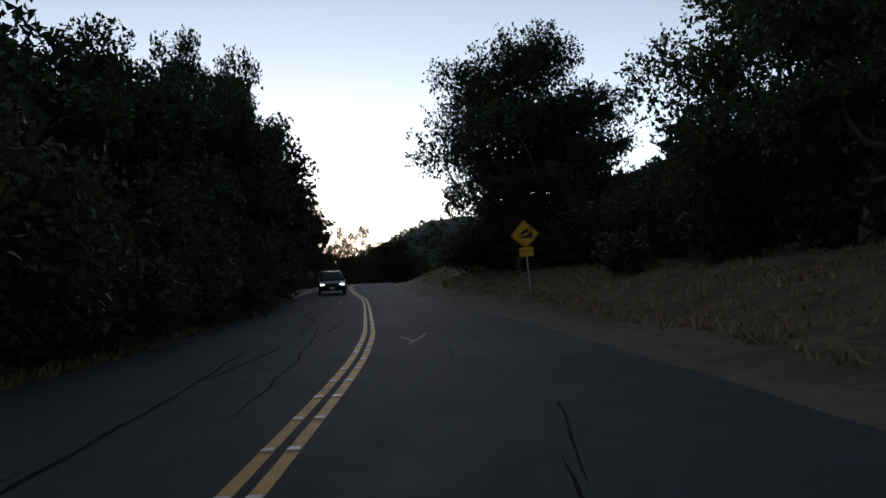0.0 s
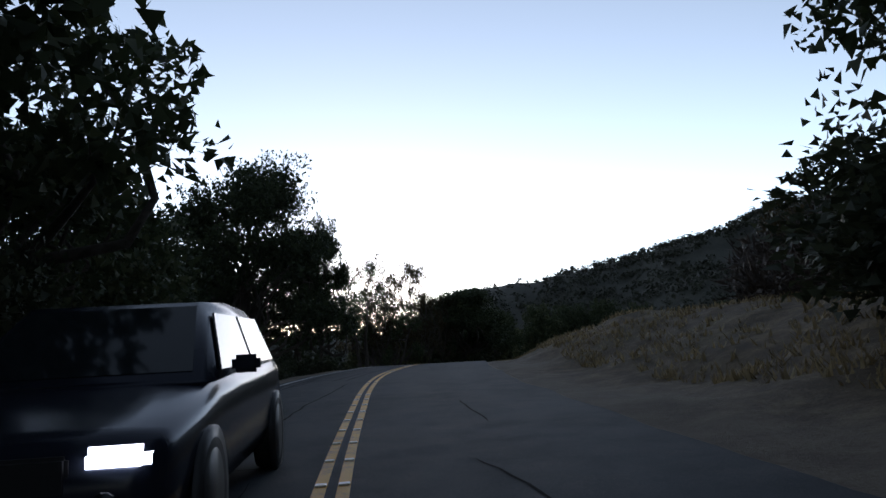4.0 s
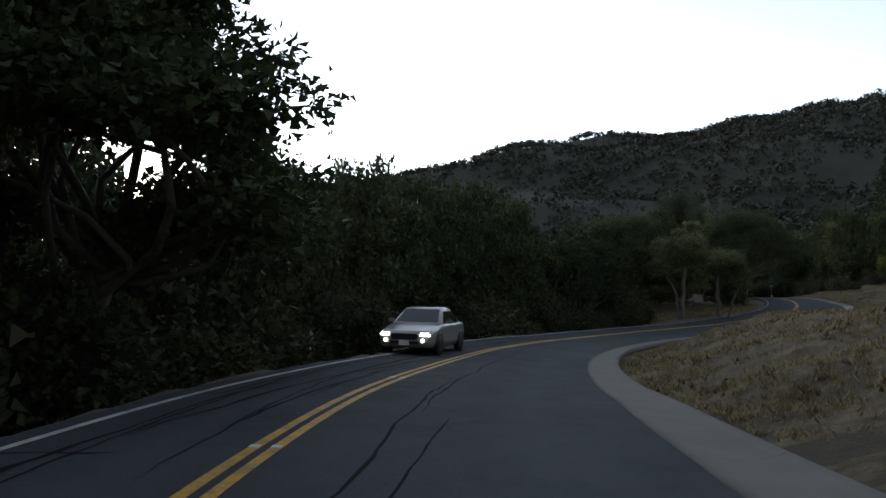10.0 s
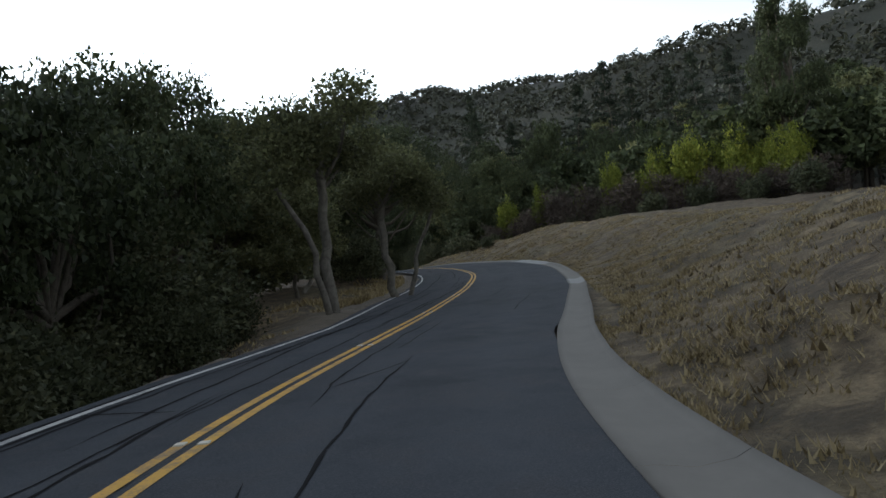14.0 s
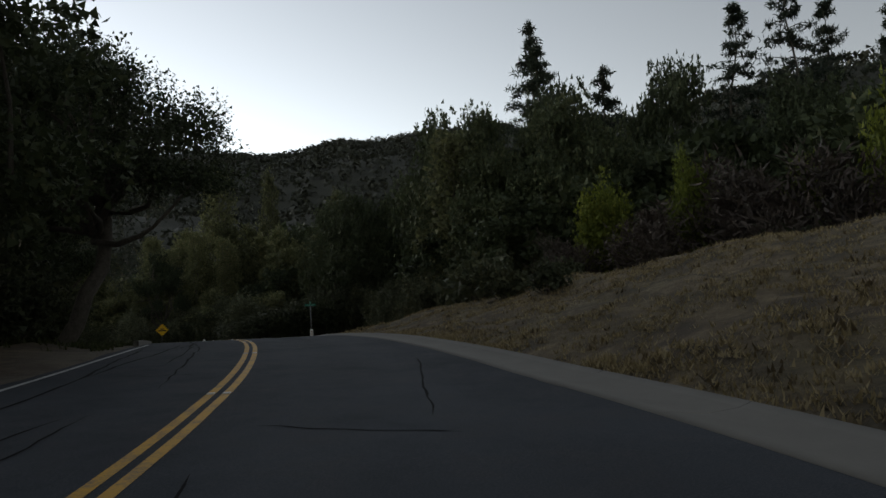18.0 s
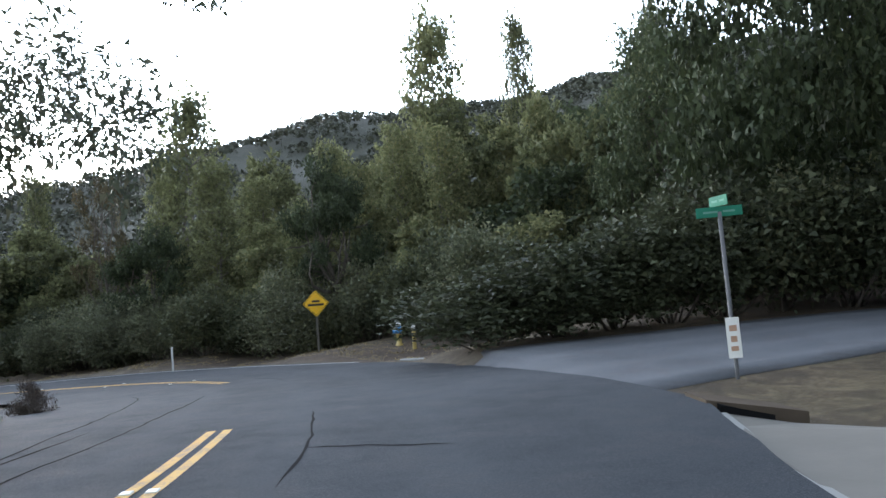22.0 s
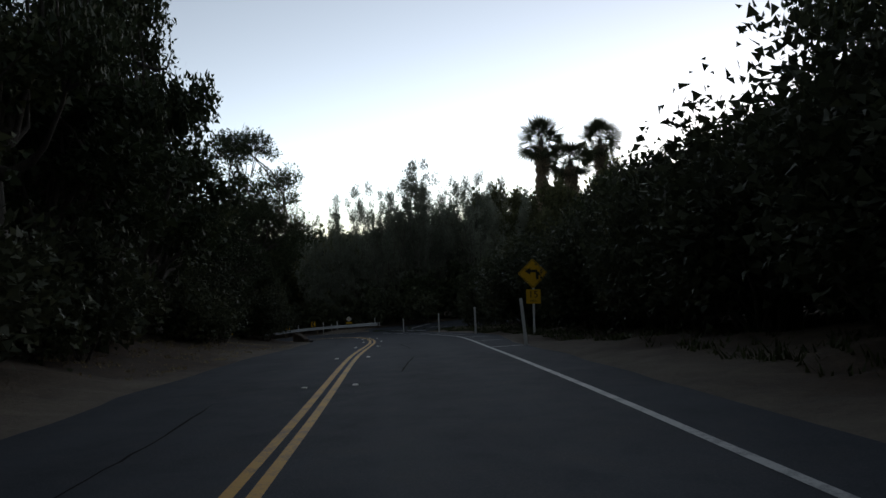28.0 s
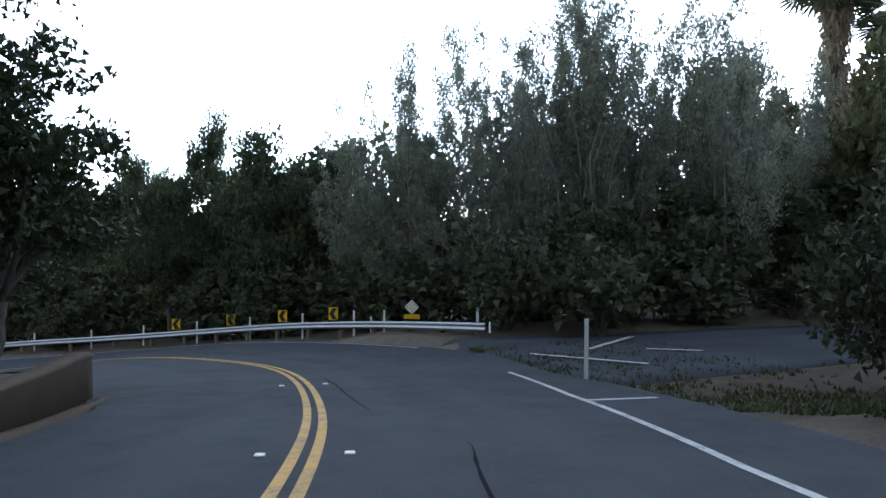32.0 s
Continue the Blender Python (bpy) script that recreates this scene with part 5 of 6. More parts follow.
for x, y, h, w in ((18.1, 87.2, 1.22, .85), (21.3, 91.6, 1.25, .85), (25.2, 94.6, 1.3, .8), (29.3, 97.4, 1.3, .8), (14.5, 82.5, 1.15, .8), (33, 103, 1.4, .85)):
    plant("oak", x, y, h, w, fine=.9)
plant("white_trunk_tree", 49.0, 100.6, 0.84, 0.85, turn=20)
plant("white_trunk_tree", 55.5, 103.0, 0.74, 0.8, turn=140)
for x, y, h, w in ((44.5, 106.1, 1.15, .85), (39.9, 101.9, 1.05, .75), (48.4, 108.4, 1.15, .8), (36.5, 99.5, 1.0, .7), (53, 111.5, 1.1, .85)):
    plant("oak", x, y, h, w, fine=1.4)
plant("open_oak", 56.6, 114.7, 1.2, .6)
for x, y, h, w in ((63, 116.5, .75, .8), (58.5, 112, .6, .7), (53, 109.5, .55, .65), (67, 121, .85, .8)):
    plant("tall_olive", x, y, h, w, fine=.6)
# left, inside of the S-bend
plant("arching_oak", 73.2, 117.8, 1.0, .98, fine=1.1, var=1)
plant("oak", 70.5, 121.5, 1.0, .9)
plant("arching_oak", 90.2, 138.9, 1.0, .95, fine=1.0, var=0)
plant("oak", 88.0, 141.5, 1.0, .9)
plant("great_oak", 81.5, 130.5, .9, .85, var=1)
along("tall_oak", [(196, 15, .9), (240, 9.5, .6, .7)])
along("oak", [(212, 8.6, .8), (224, 8.8, .9), (190, 19, 1.1), (234, 12, 1.0)])
thicket(["tall_shrub", "shrub"], 198, 240, 6.8, 9.5, 2.2, 0.7, 1.0, 12)
thicket(["tall_shrub", "olive_shrub"], 176, 200, 12, 16, 2.6, 0.8, 1.1, 13)
# right bank: lime shrubs and brush, woods and firs above
for x, y, h, w in ((112.8, 127.6, 1.35, .95), (114.6, 123.8, 1.5, .85), (117.4, 114.9, 2.0, 1.0), (118.3, 109.8, 2.0, 1.35), (118.6, 105.4, 2.25, 1.55), (118.8, 99.8, 2.2, 1.45), (117.8, 94.2, 1.9, 1.4), (116, 118.8, 1.4, .8), (119.2, 102.4, 1.9, 1.0), (119, 96.8, 1.8, 1.0)):
    plant("lime_shrub", x, y, h, w, fine=.9)
for x, y, h in ((111.4, 124.8, 1.1), (113.2, 120.4, 1.6), (114.8, 117.2, 1.7), (115.4, 112.2, 1.8), (115.8, 107.4, 1.6), (115.5, 102.3, 1.6), (114.4, 96.5, 1.2), (116.2, 121.5, 1.8), (112, 91, 1.2), (110.4, 128.8, .9), (113.5, 99.5, 1.3), (112.6, 93.6, 1.1)):
    plant("brown_brush", x, y, h, h * 1.25, fine=.7)
for x, y, h in ((102, 125, .5), (105, 129, .7), (108, 132.5, .9), (111, 135, 1.1), (107.5, 127, .5)):
    plant("shrub", x, y, h)
for x, y, h in ((124, 127, 1.1), (126, 116, 1.25), (128, 130, 1.2), (134, 120, 1.2), (124, 100, 1.3), (132, 106, 1.3), (122, 90, 1.2), (112, 82, 1.2), (124, 84, 1.4), (142, 112, 1.3), (142, 130, 1.2), (136, 90, 1.4), (124, 110, 1.2), (106, 74, 1.1), (119, 131.5, .95)):
    plant("oak", x, y, h, h * 1.05)
for x, y, h, w in ((136, 132.2, 1.7, .9), (128, 137.6, 1.5, .95), (124, 146.5, 1.4, .95), (134.2, 121.8, 1.3, .9), (120, 133, 1.1, .8), (144, 118, 1.3, .9)):
    plant("great_oak", x, y, h, w * .8, fine=.45)
for x, y, h in ((145.9, 124.6, 1.82), (142.8, 128.2, 1.63), (138.8, 146.7, 1.85), (161.1, 114, 1.76), (161.5, 107.8, 1.69), (160.5, 118, 1.66), (152.6, 122.6, 1.67), (132.1, 142.3, 1.53), (136.1, 137.8, 1.41)):
    plant("fir", x, y, h, 1.25, fine=.9)
plant("tall_oak", 124.6, 95.0, 2.02, 1.12, fine=1.0)
for x, y, h, w in ((111, 108.5, 1.0, .9), (111.6, 103, 1.1, 1.0), (112.3, 113.8, .9, .9), (110.6, 97.5, 1.2, 1.0), (109, 92, 1.2, 1.1), (112.6, 118.5, .8, .9)):
    plant("shrub", x, y, h, w, fine=.8)
# right of the junction
for x, y, h, w, fine in ((121.0, 141.6, 1.35, .66, .7), (126, 138.5, 1.3, .66, .5), (126.5, 133.5, 1.15, .7, .4), (124.6, 157.4, 1.05, .55, .5), (128.6, 154.6, 1.15, .6, .5), (132.5, 151, 1.15, .6, .4), (127.8, 163.5, .95, .55, 1.0), (131.5, 167, 1.1, .6, .8), (118.0, 137.5, .95, .6, .6)):
    plant("great_oak", x, y, h, w, fine=fine)
for kind, x, y, h in (("oak", 114.5, 134.5, .8), ("olive_tree", 119, 135, .9), ("upright_tree", 117.5, 141, 1.1), ("oak", 117.4, 142.0, .8)):
    plant(kind, x, y, h)
for x, y, h in ((118.2, 145.6, 1.0), (121.5, 144.4, 1.0), (116.0, 143.6, .9), (113.5, 140.4, .9), (125, 142.2, 1.0), (129, 140.2, 1.1), (119.5, 143, 1.2), (133, 138, 1.1), (124.6, 160, .8), (128, 158.5, 1.0)):
    plant("tall_shrub", x, y, h * .85, fine=2.0 if x < 122 else 1.0)
plant("tall_shrub", 122.6, 167.1, .58, 1.2, fine=1.6)
for x, y, h in ((114.8, 160.0, .45), (116.6, 159.2, .6), (118.4, 158.8, .7), (120.2, 158.2, .8), (122.0, 157.8, .85), (123.6, 156.9, .9), (125.4, 155.6, .95), (127.2, 154.2, 1.0), (129.0, 152.9, 1.0)):
    plant("tall_shrub", x, y, h, 1.0, fine=1.6)
for x, y, h in ((117.2, 147.6, .78), (117.0, 146.4, .85), (115.9, 145.2, .8), (115.2, 143.9, .78)):
    plant("tall_shrub", x, y, h, .6, fine=2.0)
for kind, x, y, h in (("shrub", 125.5, 164, 1.1), ("shrub", 129, 162, 1.2), ("shrub", 132.5, 160.5, 1.2), ("shrub", 127, 168, 1.2), ("great_oak", 137, 168, .95), ("tall_oak", 140, 162, .95), ("oak", 139, 172, 1.2), ("great_oak", 147, 158, 1.0), ("oak", 127, 172, .9), ("great_oak", 135.2, 177, 1.0)):
    plant(kind, x, y, h, h * .75 if kind == "great_oak" else None)
thicket(["tall_shrub", "olive_shrub", "sage_shrub"], 276, 300, -11.5, -9.0, 1.9, 0.8, 1.05, 14, 2.0)
thicket(["sage_shrub", "tall_shrub"], 267, 277, -13.5, -12.2, 1.8, 0.85, 1.05, 28, 2.0)
thicket(["olive_tree", "sage_shrub", "olive_tree"], 267, 304, -17, -14, 2.6, 0.6, 0.8, 15)
for x, y, top, w in ((106.7, 215.8, 1.2, .8), (115.1, 204.8, 2.2, .75), (120.3, 196.3, -1.5, .85), (124.5, 188.2, -1.5, .9), (125.8, 184.1, .4, .8), (126.7, 180.1, -.5, .85)):
    plant("upright_tree", x, y, (top - gz(x, y)) / 12.6, w, fine=1.0)
for x, y, h, w in ((118.2, 187.6, .62, .8), (124.8, 186.4, .66, .85), (130.2, 183.2, 1.15, .95), (131, 175.1, 1.05, .8), (130.3, 169.1, .9, .7), (111.2, 205.8, .52, .8), (116.5, 202.1, .62, .9), (121.4, 196.7, .7, 1.0), (125.8, 191.8, .85, .95), (129.5, 187.5, .85, .9), (134, 181.8, 1.05, .95), (106, 209, .9, 1.0), (101, 214, .9, 1.0), (138, 188, 1.2, 1.1), (132, 197, 1.2, 1.1), (124, 205, 1.2, 1.1), (112, 215, .7, .9), (144, 180, 1.2, 1.1)):
    plant("tall_olive", x, y, h, w, fine=.45)
for x, y, h, w in ((129.8, 185.8, 1.7, 1.2), (136.1, 183.9, 1.66, .7), (123.3, 189.3, 1.05, .7), (135.4, 171, 1.31, .65), (116.8, 202, 1.6, 1.3), (125.9, 194, 1.05, 1.0), (115.6, 191, 1.0, .9), (99.5, 220, 1.28, 1.4), (119, 184, .7, .7)):
    plant("upright_tree", x, y, h, w, fine=.8)
plant("open_oak", 119.4, 180.4, 1.15, .7, var=1)
plant("dry_tree", 110.2, 199.5, 1.75, .75, fine=1.5)
plant("open_oak", 96.5, 226.5, 1.7, 1.0, fine=1.0)
# bend and straight down to the hairpin, right
thicket(["tall_shrub", "shrub", "tall_shrub"], 300, 346, -12.0, -9.6, 1.7, 0.95, 1.25, 16, 2.0)
thicket(["oak", "tall_shrub", "olive_tree"], 300, 350, -18, -14.5, 2.6, 0.85, 1.05, 17, 0.6)
thicket(["oak", "olive_tree"], 304, 356, -26, -20, 4.0, 0.9, 1.2, 27)
along("oak", [(326, -13.5, .85), (333, -14.5, .85), (341, -16, .9)])
plant("great_oak", 76.5, 249.5, .88, .75, fine=.6)
# left, up the bank
along("oak", [(295, 7.4, 1.15, 1.0), (302, 6.9, 1.3, 1.2), (309, 7.0, 1.3, 1.15)])
plant("open_oak", 112.2, 194.2, 1.0, .75, var=1)
along("oak", [(290, 7.8, .85), (296, 9.5, .95), (303, 8.2, .85), (311, 9.5, .95), (284, 11, .9), (318, 10, 1.0), (324, 8.6, 1.0), (331.5, 8.8, 1.1, .9), (337, 10, 1.0)])
along("open_oak", [(319, 8.0, 1.5, .85), (326.5, 8.4, 1.55, .9)])
along("tall_oak", [(288, 9.5, .85), (308, 12, .9), (330, 13, .82), (278, 14, .9), (321, 13.5, .9)])
plant("airy_oak", 48.1, 236.9, 1.0, 1.0, fine=1.3)
plant("oak", 63.6, 217.6, 1.75, .85, fine=1.2)
plant("arching_oak", 52.2, 235.4, 1.0, .68, fine=1.0, var=0)
for x, y, h, w in ((46.5, 231.5, .55, .6), (43.5, 239.5, .6, .6), (54.5, 226.5, .55, .5), (49.5, 226, .75, .6)):
    plant("great_oak", x, y, h, w, fine=.6)
plant("open_oak", 58.5, 228.0, .85, .8, var=2)
for x, y, h in ((58.0, 231.2, .75), (55.8, 232.6, .95), (53.6, 234.4, 1.1), (51.6, 236.6, .95)):
    plant("tall_shrub", x, y, h, .85, fine=2.0)
for x, y, h, w in ((49.5, 233.5, .8, .8), (45.5, 240.5, .85, .8)):
    plant("oak", x, y, h, w, fine=1.0)
thicket(["tall_shrub", "shrub"], 284, 336, 6.4, 8.6, 2.0, 0.6, 0.9, 18)
thicket(["shrub", "olive_shrub"], 262, 284, 9.5, 13, 2.6, 0.6, 0.9, 19)
thicket(["tall_shrub", "shrub"], 336, 357, 10.5, 15, 1.5, 0.7, 1.0, 23)
thicket(["oak", "tall_shrub"], 330, 366, 14, 20, 3.0, 0.8, 1.1, 24)
along("tall_oak", [(245, 8.2, .68, .6), (250, 9.6, .75, .65)])
plant("gum_tree", 100.6, 165.0, 1.7, 1.65, turn=60, fine=1.5)
plant("brown_brush", 103.9, 163.4, .3)
# beyond the hairpin
for x, y, h in ((61.9, 253.6, 1.35), (63.9, 252.2, 1.2), (65.8, 250.6, 1.1), (59.8, 255.4, 1.2), (68.2, 249.2, 1.1)):
    plant("tall_shrub", x, y, h, .95, fine=1.4)
for x, y, h, w in ((28.9, 291.4, 1.9, 1.1), (32.3, 299.3, 2.2, 1.1), (35.5, 306.5, 2.35, 1.2), (36.3, 312.3, 2.6, 1.2), (51.5, 306.8, 2.2, 1.1), (45, 304, 2.2, 1.1), (57, 306, 2.1, 1.1)):
    plant("olive_tree", x, y, h, w * 1.3, fine=.6)
for x, y, h, w in ((54.5, 283.6, 2.1, 1.4), (60.1, 286.3, 2.4, 1.4), (65.2, 288.5, 2.4, 1.4), (69.5, 290.1, 2.4, 1.4), (42.5, 286, 2.3, 1.3), (49, 297, 2.2, 1.3)):
    plant("olive_tree", x, y, h, w, fine=.5)
for x, y, h in ((34, 265.5, 1.0), (37.5, 268.5, 1.1), (41, 271.5, 1.15), (44.5, 275.5, 1.1), (30.5, 263.8, .85), (39, 276, 1.2), (34, 272, 1.1), (47, 281, 1.1), (43, 267.5, .95), (48, 273, 1.0)):
    plant("silver_willow", x, y, h * 1.85, h * 1.45, fine=1.2)
plant("great_oak", 24.0, 260.5, 1.02, .6, fine=.5)
plant("great_oak", 18.8, 256.8, .9, .55, fine=.5)
plant("leaning_willow", 41.2, 263.9, 1.0, 1.0, turn=45, fine=1.2, z=-22.6)
for x, y, h, w in ((7.8, 259.4, 1.65, .75), (8.6, 264.6, 1.95, .75), (4.6, 254.0, 1.3, .75)):
    plant("open_oak", x, y, h, w, fine=.9)
for kind, x, y, h in (("olive_tree", 24, 264, .9), ("olive_tree", 18, 263, 1.0), ("olive_tree", 12, 259, .95), ("oak", 5, 253, .9), ("oak", 10, 268, 1.0), ("olive_tree", 26, 271, 1.2), ("olive_tree", 17, 272, 1.25), ("oak", 0, 262, 1.0), ("open_oak", 13, 266, 1.0), ("open_oak", 20, 268, 1.1), ("oak", -4, 246, 1.0), ("olive_tree", 30, 280, 1.3),
                      ("oak", 60, 284, .9), ("oak", 66, 289, .95), ("olive_tree", 56, 281, .8), ("oak", 73, 291, 1.0), ("oak", 80, 289, 1.0), ("olive_tree", 45, 290, 1.1), ("oak", 86, 292, 1.1), ("gum_tree", 62, 296, .95), ("oak", 54, 295, 1.1), ("oak", 92, 291, 1.1), ("oak", 84, 262, .9), ("oak", 90, 268, 1.0), ("oak", 54, 283, .8), ("olive_tree", 48, 279, .75)):
    plant(kind, x, y, h * 1.4, h * 1.25, fine=.5 if x > 40 else None)
for x, y, h in ((45.5, 264.5, .6), (47.3, 270, .75), (49.5, 275.5, .8), (52.5, 280.5, .85), (57, 281.5, .8), (63, 283.5, .85), (70, 286, .85), (77, 286.5, .9)):
    plant("oak", x, y, h, h * 1.1)
    plant("tall_shrub", x + 1.2, y - .8, .7, 1.1)
thicket(["tall_shrub", "tall_shrub", "olive_shrub"], 373, 407, -14.5, -11.2, 1.5, 0.75, 1.05, 22)
thicket(["tall_shrub", "shrub"], 374, 407, -22, -16, 1.4, 1.1, 1.4, 25)
for k in range(17):
    plant("tall_shrub", 50.5 + 3.1 * k, 281.5 + 0.45 * k + 1.2 * math.sin(k * 2.1), .95 + .2 * math.sin(k * 1.7), 1.15)
for x, y, top in ((47.6, 291.7, 3.6), (50.1, 307.9, 5.0), (52.3, 292.0, -0.4)):
    g = gz(x, y)
    plant("fan_palm", x, y, (top - g) / 20.2, 1.35)


# ---- woods on the far slopes ----
def far_woods():
    r = np.random.default_rng(31)
    n = 40000
    b, d = np.radians(r.uniform(-75, 140, n)), 70 + 900 * r.random(n) ** 0.75
    x, y = HILL_CENTRE[0] + np.sin(b) * d, HILL_CENTRE[1] + np.cos(b) * d
    s, lat, _ = locate(x, y)
    ok = (np.abs(lat) > 70) & (fbm(x / 60, y / 60, 3, 17) + 0.5 * fbm(x / 17, y / 17, 2, 3) + np.where(d < 330, .6, 0.1) > r.uniform(-0.9, 0.3, n))
    x, y, d = x[ok], y[ok], d[ok]
    z = terrain(x, y)
    m, per = len(x), 14
    k = r.uniform(1.3, 3.5, m) * (1 + d / 900)
    dirs = r.normal(size=(m, per, 3))
    dirs /= np.linalg.norm(dirs, axis=2, keepdims=True)
    dirs[:, :, 2] = np.abs(dirs[:, :, 2]) * 1.15 - 0.15
    c = np.stack([x, y, z + 0.35 * k], 1)[:, None] + dirs * (k[:, None, None] * r.uniform(0.6, 1.05, (m, per, 1)))
    ax = np.cross(dirs, r.normal(size=(m, per, 3)))
    ax /= np.linalg.norm(ax, axis=2, keepdims=True)
    sd = np.cross(dirs, ax) + 0.3 * r.normal(size=(m, per, 3))
    sz = (k[:, None] * r.uniform(0.2, 0.42, (m, per)))[:, :, None]
    v = np.stack([c - ax * sz, c + sd * sz * 1.1, c + ax * sz], 2).reshape(-1, 3)
    return tagged(new("far_woods", mesh_np("far_woods", v, np.arange(len(v)).reshape(-1, 3), M["hill_scrub"])), "scrub and oaks scattered over the far slopes", "woods", kind="stuff")


far_woods()
# trees on the middle slopes
mid_rng = np.random.default_rng(77)
for _ in range(120):
    s, lat = mid_rng.uniform(70, 330), -mid_rng.uniform(34, 82)
    x, y, _z = on_road(s, lat)
    if abs(locate(x, y)[1][0]) > 30 and not (60 < x < 124 and 72 < y < 134):
        h = mid_rng.uniform(0.8, 1.35)
        plant(["oak", "olive_tree", "oak", "tall_shrub"][mid_rng.integers(4)], float(x), float(y), h)


for _ in range(260):
    b, d = math.radians(mid_rng.uniform(42, 84)), mid_rng.uniform(95, 270)
    x, y = 15 + math.sin(b) * d, 67 + math.cos(b) * d
    if abs(locate(x, y)[1][0]) > 34 and not (60 < x < 124 and 72 < y < 134):
        h = mid_rng.uniform(1.0, 1.8)
        plant(["oak", "oak", "olive_tree"][mid_rng.integers(3)], float(x), float(y), h)


# ---- grass ----
def grass(name, mat, zones, label, seed):
    r = np.random.default_rng(seed)
    vs = []
    for s0, s1, l0, l1, n, hgt in zones:
        s, lat = r.uniform(s0, s1, n), np.where(r.random(n) < 0.5, l0 + (l1 - l0) * r.random(n) ** 2, r.uniform(min(l0, l1), max(l0, l1), n))
        p = on_road(s, lat)
        keep = fbm(p[:, 0] / 1.8, p[:, 1] / 1.8, 3, 13) > r.uniform(-0.9, 0.5, n)
        p = p[keep]
        z = terrain(p[:, 0], p[:, 1])
        for _ in range(7 if hgt < .1 else 4):
            base = np.stack([p[:, 0] + r.normal(0, .07, len(p)), p[:, 1] + r.normal(0, .07, len(p)), z - 0.02], 1)
            a, h = r.uniform(0, 6.28, len(p)), hgt * r.uniform(0.45, 1.3, len(p))
            lean = r.uniform(0.2, 1.3, len(p)) * h
            side = np.stack([-np.sin(a), np.cos(a), 0 * a], 1) * ((0.009 + 0.016 * r.random(len(p))) if hgt < .1 else (0.018 + 0.03 * r.random(len(p))))[:, None]
            tip = base + np.stack([np.cos(a) * lean, np.sin(a) * lean, h], 1)
            vs.append(np.stack([base - side, base + side, tip], 1).reshape(-1, 3))
    v = np.concatenate(vs)
    return tagged(new(name, mesh_np(name, v, np.arange(len(v)).reshape(-1, 3), M[mat])), label, "grass", kind="stuff")


grass("dry_grass", "grass", [(90, 165, -4.3, -15, 34000, .095), (165, 243, -5.3, -17, 34000, .095), (-6, 50, -6.2, -18, 3500, .22), (50, 92, -7.0, -18, 3500, .22), (172, 204, 4.6, 8, 2500, .28), (262, 296, -6.2, -10, 1500, .07),
                            (-6, 60, 5.0, 6.2, 1200, .2), (92, 168, 3.9, 5.5, 900, .13), (318, 345, 4.6, 9, 900, .09)], "dry golden grass tufts along the banks", 41)
grass("tussocks", "dead_grass", [(98, 165, -4.9, -13, 2600, .12), (165, 242, -5.9, -15, 2600, .12)], "brown dead grass tussocks on the cut bank", 43)
grass("green_grass", "green_grass", [(330, 372, -6.9, -14, 7000, .14), (298, 330, -7, -10, 900, .18), (225, 244, 4.2, 8, 900, .2)], "short green and straw-coloured roadside grass", 42)


# ---- signs ----
def words(text, size, mat, name="lettering"):
    cu = bpy.data.curves.new(name, "FONT")
    cu.body, cu.size, cu.extrude, cu.align_x, cu.align_y = text, size, 0.0015, "CENTER", "CENTER"
    ob = bpy.data.objects.new(name, cu)
    scene.collection.objects.link(ob)
    bpy.context.view_layer.update()
    me = bpy.data.meshes.new_from_object(ob.evaluated_get(bpy.context.evaluated_depsgraph_get()))
    bpy.data.objects.remove(ob)
    me.materials.clear()
    me.materials.append(mat)
    me.transform(Matrix.Rotation(radians(90), 4, "X"))
    return me


def facing(x, y, tx, ty):
    """Turn that lets a plate's front (-y) look towards a place."""
    return math.degrees(math.atan2(tx - x, -(ty - y)))


def diamond_outline(side, rnd=0.05):
    h, out = side / math.sqrt(2), []
    for k in range(4):
        a = math.pi / 2 * k
        for q in (-0.5, 0, 0.5):
            c = h - rnd * 1.414
            out.append((math.sin(a) * c + rnd * math.sin(a + q * math.pi / 2), math.cos(a) * c + rnd * math.cos(a + q * math.pi / 2)))
    return out


def ring(name, outer, inner, mat, y):
    n = len(outer)
    v = [(x, y, z) for x, z in outer] + [(x, y, z) for x, z in inner] + [(x, y - 0.002, z) for x, z in outer] + [(x, y - 0.002, z) for x, z in inner]
    f = [(2 * n + i, 2 * n + (i + 1) % n, 3 * n + (i + 1) % n, 3 * n + i) for i in range(n)]
    f += [(i, (i + 1) % n, 2 * n + (i + 1) % n, 2 * n + i) for i in range(n)]
    return mesh_np(name, v, f, mat)


def bars(rows, mat, y):
    """Plain bars in place of writing: (x, z, width, height)."""
    v, f = [], []
    for x, z, w, h in rows:
        n = len(v)
        v += [(x - w / 2, y, z - h / 2), (x + w / 2, y, z - h / 2), (x + w / 2, y, z + h / 2), (x - w / 2, y, z + h / 2)]
        f.append((n, n + 1, n + 2, n + 3))
    return mesh_np("legend", v, f, mat)


